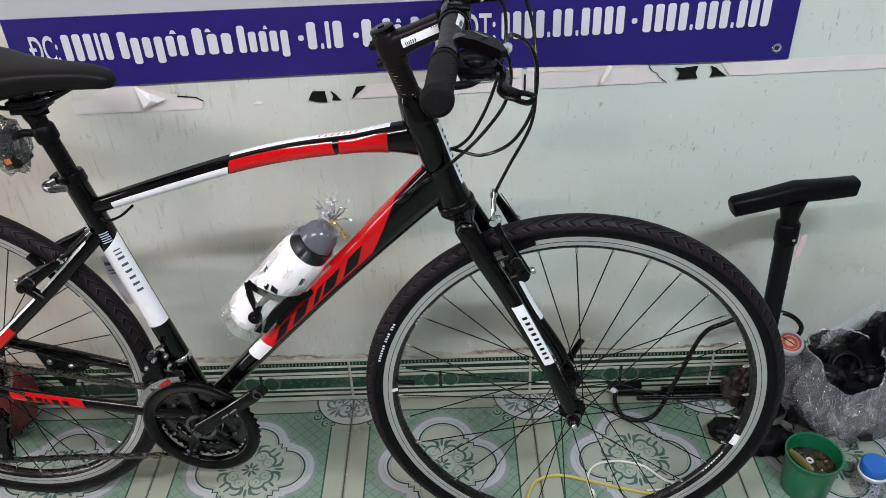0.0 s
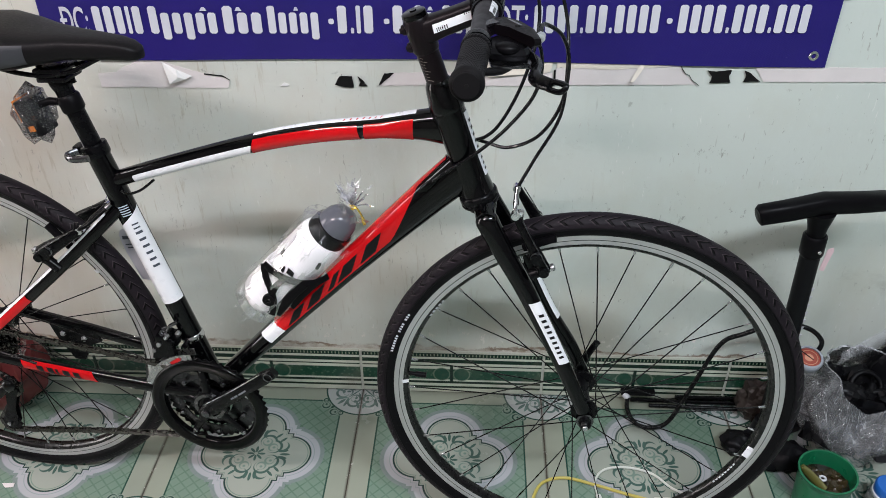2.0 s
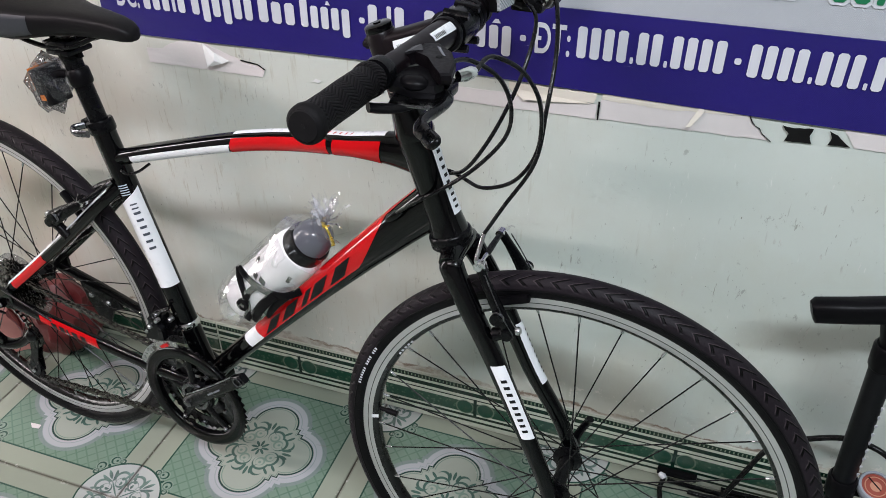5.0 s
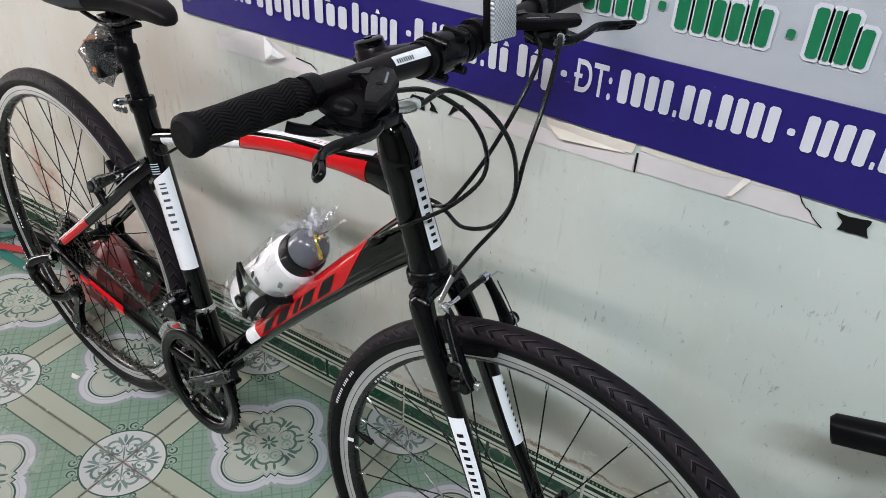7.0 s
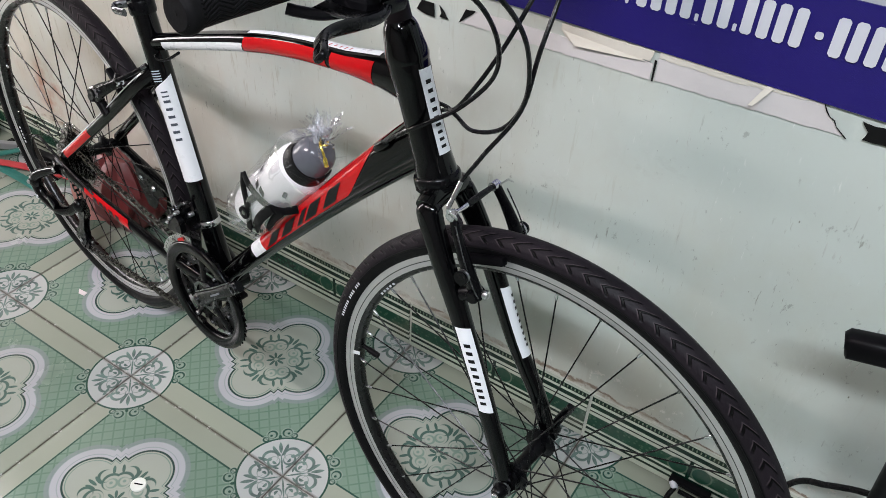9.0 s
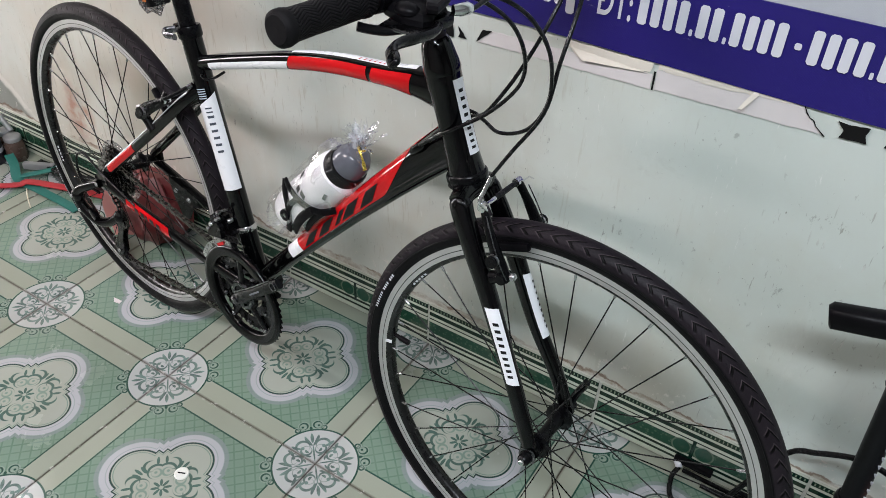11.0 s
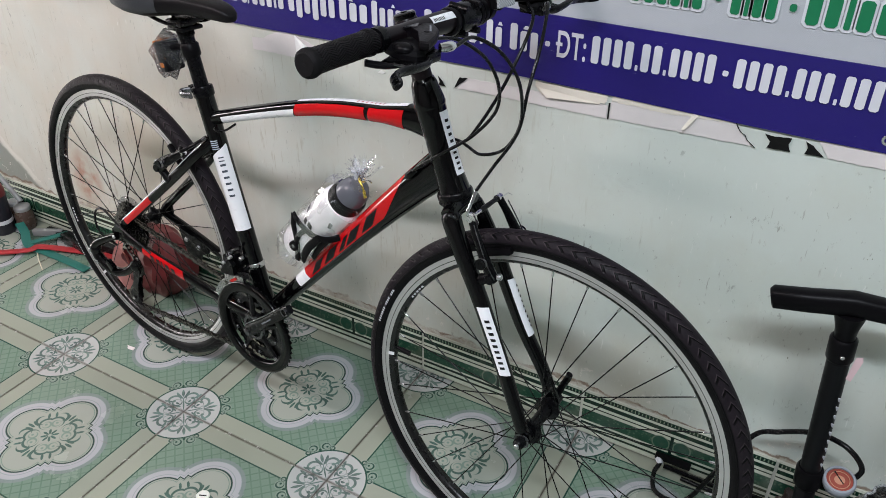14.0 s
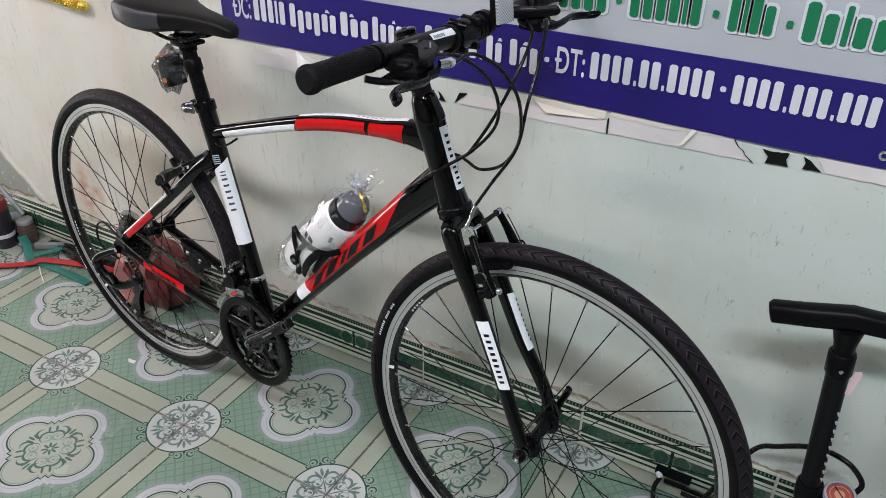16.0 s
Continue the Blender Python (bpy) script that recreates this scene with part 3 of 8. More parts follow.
# ---- mesh helpers ----
class Shape:
    """Gathers vertices and faces of one mesh."""

    def __init__(self):
        self.v, self.f = [], []

    def add(self, vs, fs, m=None):
        k = len(self.v)
        self.v += [tuple(m @ Vector(p)) if m else tuple(p) for p in vs]
        self.f += [tuple(i + k for i in f) for f in fs]
        return self

    def grid(self, rows, closed_u=True, closed_v=False, caps=False):
        n, k = len(rows[0]), len(rows)
        fs = []
        for j in range(k if closed_v else k - 1):
            for i in range(n if closed_u else n - 1):
                a, b = j * n + i, j * n + (i + 1) % n
                c, d = ((j + 1) % k) * n + (i + 1) % n, ((j + 1) % k) * n + i
                fs.append((a, b, c, d))
        if caps:
            fs += [tuple(range(n - 1, -1, -1)), tuple((k - 1) * n + i for i in range(n))]
        return self.add([p for r in rows for p in r], fs)

    def tube(self, path, r, seg=12, caps=True, side=None, closed=False, power=1.0):
        """A round or oval tube along a path. r: a number, or one a point, each a number or (across side, other way)."""
        path = [Vector(p) for p in path]
        n = len(path)
        rs = r if isinstance(r, list) else [r] * n
        rows, ref = [], None
        for i, p in enumerate(path):
            a, b = path[(i - 1) % n if closed else max(i - 1, 0)], path[(i + 1) % n if closed else min(i + 1, n - 1)]
            t = (b - a).normalized()
            if side is not None:
                x = Vector(side)
            else:
                x = ref if ref is not None else (Vector((0, 0, 1)) if abs(t.z) < 0.9 else Vector((1, 0, 0)))
            x = (x - t * x.dot(t)).normalized()
            ref = x
            y = t.cross(x)
            ra, rb = rs[i] if isinstance(rs[i], tuple) else (rs[i], rs[i])
            row = []
            for k in range(seg):
                w = 2 * math.pi * k / seg
                c, s = math.cos(w), math.sin(w)
                c, s = math.copysign(abs(c) ** power, c), math.copysign(abs(s) ** power, s)
                row.append(p + x * (ra * c) + y * (rb * s))
            rows.append(row)
        return self.grid(rows, True, closed, caps and not closed)

    def lathe(self, profile, seg=32, m=None, closed=False):
        """Turns (radius, y) round the y axis."""
        rows = [[Vector((r * math.cos(2 * math.pi * k / seg), y, r * math.sin(2 * math.pi * k / seg))) for k in range(seg)] for r, y in profile]
        if m:
            rows = [[m @ p for p in row] for row in rows]
        return self.grid(rows, True, closed)

    def box(self, size, m=None, bevel=0.0):
        x, y, z = (c / 2 for c in size)
        bm = bmesh.new()
        bmesh.ops.create_cube(bm, size=1.0, matrix=Matrix.Diagonal((2 * x, 2 * y, 2 * z, 1)))
        if bevel:
            bmesh.ops.bevel(bm, geom=bm.edges[:], offset=bevel, segments=2, affect="EDGES", profile=0.6)
        bm.verts.index_update()
        self.add([v.co.copy() for v in bm.verts], [[v.index for v in f.verts] for f in bm.faces], m)
        bm.free()
        return self

    def prism(self, outline, depth, m=None):
        """A flat outline in x and z, with thickness along y, its front at y = 0."""
        n = len(outline)
        vs = [(x, 0, z) for x, z in outline] + [(x, depth, z) for x, z in outline]
        fs = [tuple(range(n)), tuple(range(2 * n - 1, n - 1, -1))] + [(i, i + n, (i + 1) % n + n, (i + 1) % n) for i in range(n)]
        return self.add(vs, fs, m)

    def ball(self, at, r, seg=14, rings=8, m=None, rough=0.0, seed=0.0):
        rx, ry, rz = r if isinstance(r, tuple) else (r, r, r)
        rows = []
        for j in range(rings + 1):
            a = math.pi * j / rings
            row = []
            for k in range(seg):
                b = 2 * math.pi * k / seg
                d = Vector((math.sin(a) * math.cos(b), math.sin(a) * math.sin(b), math.cos(a)))
                g = 1 + rough * noise.noise(d * 2.1 + Vector((seed, seed * 0.7, 0))) + rough * 0.5 * noise.noise(d * 5.3 + Vector((seed, 0, seed)))
                row.append(Vector(at) + Vector((d.x * rx, d.y * ry, d.z * rz)) * g)
            rows.append(row)
        if m:
            rows = [[m @ p for p in row] for row in rows]
        return self.grid(rows)

    def move(self, m):
        self.v = [tuple(m @ Vector(p)) for p in self.v]
        return self


def part(name, shape, material, parent=None, label="", at=None, smooth=45.0):
    """Links a shape as one mesh object, under a thing or a part where one is given."""
    me = shape if isinstance(shape, bpy.types.Mesh) else bpy.data.meshes.new(name)
    if not isinstance(shape, bpy.types.Mesh):
        me.from_pydata(shape.v, [], shape.f)
        bm = bmesh.new()
        bm.from_mesh(me)
        bmesh.ops.remove_doubles(bm, verts=bm.verts, dist=1e-6)
        bmesh.ops.recalc_face_normals(bm, faces=bm.faces)
        bm.to_mesh(me)
        bm.free()
        me.materials.append(material)
        if smooth:
            me.polygons.foreach_set("use_smooth", [True] * len(me.polygons))
            me.set_sharp_from_angle(angle=radians(smooth))
    ob = new(name, me)
    if parent:
        ob.parent = parent
    if at is not None:
        ob.matrix_local = at
    if material in (clear_wrap, bag_film, bottle_film, tuft_film, wrap_film):
        ob.visible_shadow = False
    return tagged(ob, label) if label else ob


def pieces(name, shapes, material, parent, label="", m=None):
    for s in shapes:
        part(name, s.move(m) if m else s, material, parent, label)


def thing(name, label, category, group="", at=None):
    ob = new(name)
    ob.empty_display_size = 0.05
    if at is not None:
        ob.matrix_world = at
    return tagged(ob, label, category, group)


def curve(points, steps=8, closed=False):
    """A smooth line through points."""
    pts = [Vector(p) for p in points]
    n, out = len(pts), []
    for i in range(n if closed else n - 1):
        p1, p2 = pts[i], pts[(i + 1) % n]
        p0 = pts[i - 1] if i or closed else p1 * 2 - p2
        p3 = pts[(i + 2) % n] if i + 2 < n or closed else p2 * 2 - p1
        for k in range(steps):
            t = k / steps
            out.append(0.5 * (2 * p1 + (p2 - p0) * t + (2 * p0 - 5 * p1 + 4 * p2 - p3) * t * t + (3 * p1 - p0 - 3 * p2 + p3) * t ** 3))
    return out if closed else out + [pts[-1]]


def lerp(a, b, t):
    return a + (b - a) * t


def along(m_from, m_to):
    """A pose at the first point whose y axis points to the second."""
    a, b = Vector(m_from), Vector(m_to)
    return Matrix.Translation(a) @ (b - a).to_track_quat("Y", "Z").to_matrix().to_4x4()


# ---- the room ----
WALL_Y = -0.004


def build_room():
    x0, x1, y0, h = -2.8215, 3.6, -3.62, 2.75
    walls = {"wall_north": ((x0 - 0.2, WALL_Y, 0), (x1 + 0.2, WALL_Y + 0.2, h), wall_paint), "wall_south": ((x0 - 0.2, y0 - 0.2, 0), (x1 + 0.2, y0, h), plaster),
             "wall_east": ((x1, y0, 0), (x1 + 0.2, WALL_Y, h), plaster)}
    block = lambda a, b, s=None: (s or Shape()).box([q - p for p, q in zip(a, b)], Matrix.Translation([(p + q) / 2 for p, q in zip(a, b)]))
    for name, (a, b, mat) in walls.items():
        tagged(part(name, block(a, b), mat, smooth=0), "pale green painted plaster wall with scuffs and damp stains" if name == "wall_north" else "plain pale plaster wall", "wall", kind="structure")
    # an unseen opening, added so that left-hand edges catch bright highlights
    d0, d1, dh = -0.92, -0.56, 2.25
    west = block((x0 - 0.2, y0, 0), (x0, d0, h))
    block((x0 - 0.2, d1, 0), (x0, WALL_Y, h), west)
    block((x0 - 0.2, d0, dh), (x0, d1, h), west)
    tagged(part("wall_west", west, plaster, smooth=0), "plain plaster wall round a narrow opening added for light from the left", "wall", kind="structure")
    tagged(part("backdrop", block((x0 - 1.04, y0 - 0.6, -0.05), (x0 - 1.0, 0.8, 3.4)), added_glow, smooth=0), "glowing sheet outside the added opening, for highlights from the left", "backdrop", kind="structure")
    ob = part("ceiling", Shape().box((x1 - x0 + 0.4, WALL_Y - y0 + 0.4, 0.15), Matrix.Translation(((x0 + x1) / 2, (y0 + WALL_Y) / 2, h + 0.075))), ceiling_paint, smooth=0)
    tagged(ob, "plain white painted ceiling", "ceiling", kind="structure")
    floor = part("floor", Shape().box((x1 - x0 + 1.0, WALL_Y - y0, 0.1), Matrix.Translation(((x0 + x1 - 1.0) / 2, (y0 + WALL_Y) / 2, -0.0535))), grout, smooth=0)
    return tagged(floor, "green and cream patterned ceramic tile floor with dirty joints", "floor", kind="structure")


def build_lamp(name, x, y, length):
    lamp = thing(name, "white ceiling batten lamp with a glowing tube", "lamp")
    lamp.location = (x, y, 2.75)
    part("lamp_body", Shape().box((length, 0.07, 0.05), Matrix.Translation((0, 0, -0.025)), 0.006), ceiling_paint, lamp)


floor = build_room()
build_lamp("ceiling_lamp", 1.0, -1.75, 1.25)
# batten above the added left lamp, out of view
build_lamp("ceiling_lamp", -1.2, -1.9, 1.25)


# ---- the banner and torn paper on the wall ----
def banner_bottom(x):
    return 0.786 + 0.004 * math.sin(x * 5 + 1) + 0.004 * x


def baseline(x):
    return lerp(0.829, 0.846, min(1, max(0, (x + 0.46) / 1.24)))


def sheet(x0, x1, low, high, y, thick, nx=60, wav=0.0015):
    """An upright sheet with a gently wavy face."""
    s = Shape()
    front, back = [], []
    for i in range(nx + 1):
        x = lerp(x0, x1, i / nx)
        lo, hi = low(x), high(x)
        for j in range(9):
            z = lerp(lo, hi, j / 8)
            d = wav * noise.noise(Vector((x * 5, z * 9, y * 50)))
            front.append((x, y + d, z))
            back.append((x, y + thick + d, z))
    n = (nx + 1) * 9
    fs = []
    for i in range(nx):
        for j in range(8):
            a = i * 9 + j
            fs += [(a, a + 9, a + 10, a + 1), (n + a, n + a + 1, n + a + 10, n + a + 9)]
    for i in range(nx):
        a, b = i * 9, (i + 1) * 9
        fs += [(a, n + a, n + b, b), (a + 8, b + 8, n + b + 8, n + a + 8)]
    for j in range(8):
        fs += [(j, j + 1, n + j + 1, n + j), (nx * 9 + j, n + nx * 9 + j, n + nx * 9 + j + 1, nx * 9 + j + 1)]
    return s.add(front + back, fs)


def letter_bars(start, end, z0, height, pattern, y, grow=0.0):
    """A row of plain bars as wide and as tall as the signs of a word. C: tall, x: low, d: low with a tail, i: narrow, .: a point."""
    wide = {".": 0.46, "i": 0.60}
    unit = (end - start) / sum(wide.get(c, 1.0) for c in pattern)
    out, x = [], start
    for c in pattern:
        w = unit * wide.get(c, 1.0)
        bar = w * {".": 0.52, "i": 0.55}.get(c, 0.70)
        za = z0 + baseline(x) - baseline(start) - (0.22 * height if c == "d" else 0.0) - grow
        zb = z0 + baseline(x) - baseline(start) + height * {".": 0.20, "x": 0.76, "d": 0.76}.get(c, 1.0) + grow
        a, b = x - grow, x + bar + grow
        k = min(b - a, zb - za) * 0.22
        o = [(a + k, za), (b - k, za), (b, za + k), (b, zb - k), (b - k, zb), (a + k, zb), (a, zb - k), (a, za + k)]
        out.append(Shape().prism(o, 0.0006, Matrix.Translation((0, y, 0))))
        x += w
    return out


def lettering(text, x0, x1, z, height, y):
    """Printed capitals in the built-in font, drawn narrow and heavy."""
    font = bpy.data.curves.new("lettering", "FONT")
    font.body, font.extrude, font.offset = text, 0.01, 0.012
    ob = bpy.data.objects.new("lettering", font)
    me = bpy.data.meshes.new_from_object(ob)
    co = [v.co.copy() for v in me.vertices]
    lx, hx = min(c.x for c in co), max(c.x for c in co)
    ly, hy = min(c.y for c in co), max(c.y for c in co)
    s = Shape().add([(lerp(x0, x1, (c.x - lx) / (hx - lx)), y - c.z * 0.02, lerp(z, z + height, (c.y - ly) / (hy - ly))) for c in co], [tuple(p.vertices) for p in me.polygons])
    bpy.data.objects.remove(ob)
    bpy.data.meshes.remove(me)
    bpy.data.curves.remove(font)
    return s


def build_banner():
    ban = thing("banner", "blue and white printed vinyl shop banner fixed to the wall", "banner")
    x0, x1 = -0.503, 0.830
    top = lambda x: 0.908 + 0.006 * x
    part("white_field", sheet(x0, x1 + 0.012, lambda x: 0.90, lambda x: 1.42, -0.0075, 0.002), vinyl_white, ban, "glossy white vinyl")
    part("blue_band", sheet(x0, x1, banner_bottom, top, -0.0100, 0.0022), vinyl_blue, ban, "deep blue vinyl")
    y = -0.0122
    words = [(-0.410, -0.322, "CCCiC"), (-0.314, -0.193, "Cdxdxx"), (-0.187, -0.115, "Cxx"), (-0.111, -0.020, "Cxxxd"), (0.007, 0.073, "C.iC"), (0.100, 0.134, "C."), (0.136, 0.172, "Cx"),
             (0.183, 0.242, "Cxd"), (0.335, 0.546, "CCCC.CC.CCCC"), (0.572, 0.788, "CCCC.CCC.CCC")]
    for a, b, pattern in words:
        pieces("text_bar", letter_bars(a, b, baseline(a), 0.047, pattern, y), ink_white, ban, "white printed bars")
    for text, a, b in (("DC:", -0.465, -0.419), ("DT:", 0.273, 0.325)):
        part("lettering", lettering(text, a, b, baseline(a), 0.047, y), ink_white, ban, "white printed capitals", smooth=0)
        part("letter_stroke", Shape().prism([(a - 0.003, baseline(a) + 0.0205), (a + 0.009, baseline(a) + 0.0205), (a + 0.009, baseline(a) + 0.0265), (a - 0.003, baseline(a) + 0.0265)], 0.0004, Matrix.Translation((0, y - 0.0003, 0))), ink_white, ban)
    for x in (-0.0085, 0.085, 0.250, 0.553):
        pieces("text_bar", letter_bars(x, x + 0.013, baseline(x) + 0.016, 0.009, "C", y), ink_white, ban, "white printed bars")
    marks = []
    for x, w in ((-0.225, 0.012), (-0.165, 0.011), (-0.066, 0.008), (0.158, 0.009), (0.207, 0.013)):
        z = baseline(x) + 0.039
        marks.append(Shape().prism([(x, z), (x + w, z), (x + w * 0.7, z + 0.006), (x + w * 0.3, z + 0.006)], 0.0006, Matrix.Translation((0, y, 0))))
    pieces("text_bar", marks, ink_white, ban, "white printed bars")
    for a, b, pattern in ((0.268, 0.356, "Cxxx"), (0.390, 0.508, "Cxxxix"), (0.545, 0.616, "CiCx"), (0.652, 0.800, "Cxixxd")):
        pieces("text_bar", letter_bars(a, b, 0.950 + 0.010 * a, 0.058, pattern, -0.0114), ink_green, ban, "green printed bars")
        pieces("text_edge", letter_bars(a, b, 0.950 + 0.010 * a, 0.058, pattern, -0.0098, 0.0045), ink_white, ban)
    for x in (0.366, 0.520, 0.628):
        pieces("text_bar", letter_bars(x, x + 0.014, 0.972, 0.011, "C", -0.0114), ink_green, ban, "green printed bars")
    for x, z in ((0.806, 0.806), (-0.487, 0.81)):
        eye = part("eyelet", Shape().lathe([(0.0035, 0), (0.0045, -0.0012), (0.0075, -0.0012), (0.0085, 0.0), (0.0035, 0.0)], 20), chrome, ban, "metal eyelet", at=Matrix.Translation((x, -0.0105, z)))


def build_papers():
    """Remains of a paper strip pasted along the wall."""
    rnd = random.Random(4)

    def ragged(outline, amount=0.0012, step=0.007):
        """The outline with small uneven bites along its edges."""
        out = []
        for (xa, za), (xb, zb) in zip(outline, outline[1:] + outline[:1]):
            n = max(1, round(math.hypot(xb - xa, zb - za) / step))
            out += [(lerp(xa, xb, i / n) + (rnd.uniform(-1, 1) * amount if i else 0), lerp(za, zb, i / n) + (rnd.uniform(-1, 1) * amount if i else 0)) for i in range(n)]
        return out

    strips = [[(-0.429, 0.729), (-0.200, 0.731), (-0.194, 0.746), (-0.205, 0.753), (-0.238, 0.757), (-0.270, 0.766), (-0.309, 0.779), (-0.343, 0.783), (-0.382, 0.767), (-0.396, 0.758), (-0.429, 0.755)],
              [(0.072, 0.740), (0.373, 0.744), (0.373, 0.768), (0.172, 0.766), (0.098, 0.764)],
              [(0.379, 0.745), (0.622, 0.750), (0.600, 0.770), (0.590, 0.784), (0.379, 0.777)],
              [(0.735, 0.757), (1.35, 0.764), (1.35, 0.790), (0.716, 0.783)]]
    for o in strips:
        ob = part("paper_strip", Shape().prism(ragged(o, 0.0007), 0.001, Matrix.Translation((0, -0.0062, 0))), paper, smooth=0)
        tagged(ob, "torn off-white paper strip pasted on the wall", "paper", "torn paper strips on the wall")
    for o in ([(0.236, 0.777), (0.250, 0.764), (0.300, 0.765), (0.368, 0.770), (0.372, 0.786), (0.236, 0.786)], [(0.380, 0.778), (0.470, 0.776), (0.560, 0.781), (0.590, 0.788), (0.380, 0.788)]):
        ob = part("paper_strip", Shape().prism(ragged(o), 0.001, Matrix.Translation((0, -0.0074, 0))), paper_cream, smooth=0)
        tagged(ob, "ragged cream paper edge peeling below the banner", "paper", "torn paper strips on the wall")
    for a, b, c, d in (((0.240, 0.777), (0.366, 0.7695), (0.262, 0.762), -0.014), ((0.521, 0.787), (0.529, 0.784), (0.506, 0.758), -0.018)):
        mid_ = ((b[0] + c[0]) / 2 + 0.003, (b[1] + c[1]) / 2)
        flap = Shape().grid([[Vector((a[0], -0.0085, a[1])), Vector((b[0], -0.009, b[1]))], [Vector((lerp(a[0], c[0], 0.6), -0.012, lerp(a[1], c[1], 0.6))), Vector((mid_[0], d * 0.8, mid_[1]))], [Vector((c[0], d, c[1])), Vector((c[0] + 0.006, d, c[1] + 0.001))]], closed_u=False)
        tagged(part("paper_curl", flap, paper_cream), "small cream flap of paper curling off the wall", "paper")
    tear = [(0.588, 0.787), (0.594, 0.776), (0.600, 0.770), (0.606, 0.767), (0.611, 0.760), (0.625, 0.749)]
    crack = tear + [(x + 0.0010 * (0.4 + (i % 2)), z + 0.0006) for i, (x, z) in reversed(list(enumerate(tear)))]
    tagged(part("black_scrap", Shape().prism(crack, 0.001, Matrix.Translation((0, -0.0082, 0))), black_paper, smooth=0), "thin ragged dark tear across a paper strip", "paper")
    # a folded corner hangs off the first strip
    fold = Shape().add([(-0.310, -0.0085, 0.780), (-0.284, -0.016, 0.769), (-0.258, -0.0125, 0.755), (-0.297, -0.022, 0.743), (-0.280, -0.024, 0.757), (-0.270, -0.017, 0.7505)], [(0, 4, 1), (1, 4, 5), (1, 5, 2), (0, 3, 4), (4, 3, 5)])
    tagged(part("paper_curl", fold, paper_white, smooth=0), "loose folded corner of white paper peeling off the wall", "paper")
    rim_dark = [(-0.238, 0.7585), (-0.205, 0.7550), (-0.1925, 0.7465), (-0.1945, 0.7465), (-0.206, 0.7532), (-0.238, 0.7565)]
    tagged(part("black_scrap", Shape().prism(rim_dark, 0.001, Matrix.Translation((0, -0.0084, 0))), black_paper, smooth=0), "thin dark torn edge of a paper strip", "paper")
    scraps = [[(-0.004, 0.747), (0.002, 0.757), (0.024, 0.757), (0.026, 0.736), (0.006, 0.737), (-0.007, 0.741)], [(0.034, 0.757), (0.040, 0.752), (0.051, 0.739), (0.035, 0.739), (0.038, 0.746)],
              [(0.081, 0.763), (0.098, 0.764), (0.076, 0.744), (0.070, 0.740)], [(0.636, 0.777), (0.652, 0.775), (0.677, 0.778), (0.674, 0.767), (0.679, 0.755), (0.643, 0.754), (0.646, 0.766)],
              [(0.698, 0.778), (0.710, 0.773), (0.718, 0.766), (0.729, 0.758), (0.700, 0.757), (0.703, 0.768)]]
    for o in scraps:
        tagged(part("black_scrap", Shape().prism(ragged(o, 0.0006, 0.006), 0.001, Matrix.Translation((0, -0.0078, 0))), black_paper, smooth=0), "small torn scrap of black paper on the wall", "paper", "black paper scraps on the wall")
    left = [(-0.106, 0.736), (-0.092, 0.736), (-0.088, 0.740), (-0.098, 0.743)]
    tagged(part("paper_flake", Shape().prism(ragged(left, 0.0008, 0.004), 0.001, Matrix.Translation((0, -0.0062, 0))), paper_white, smooth=0), "tiny white paper remnant on the wall", "paper")
    slit = Shape().prism([(0.3755, 0.744), (0.378, 0.744), (0.378, 0.774), (0.3750, 0.774)], 0.001, Matrix.Translation((0, -0.0082, 0)))
    tagged(part("black_scrap", slit, black_paper, smooth=0), "narrow black slit between two paper strips", "paper")


build_banner()
build_papers()

# ---- the bicycle ----
TYRE_R, HUB_R, HUB_F = 0.346, (0.0, 0.346), (1.072, 0.347)
AXIS, AXIS_DIR = Vector((0.843, 0, 0.845)), Vector((-0.320, 0, 0.947)).normalized()
STEER = Matrix.Translation(AXIS) @ Matrix.Rotation(radians(3.9), 4, AXIS_DIR) @ Matrix.Translation(-AXIS)
BB = (0.425, 0.266)


def on_axis(h):
    return AXIS + AXIS_DIR * ((h - AXIS.z) / AXIS_DIR.z) + Vector((0, -0.07 * max(0.0, h - 0.72), 0))


def P(s, n, h):
    """A place in the bicycle's frame; n counts towards the drive side."""
    return Vector((s, -n, h))


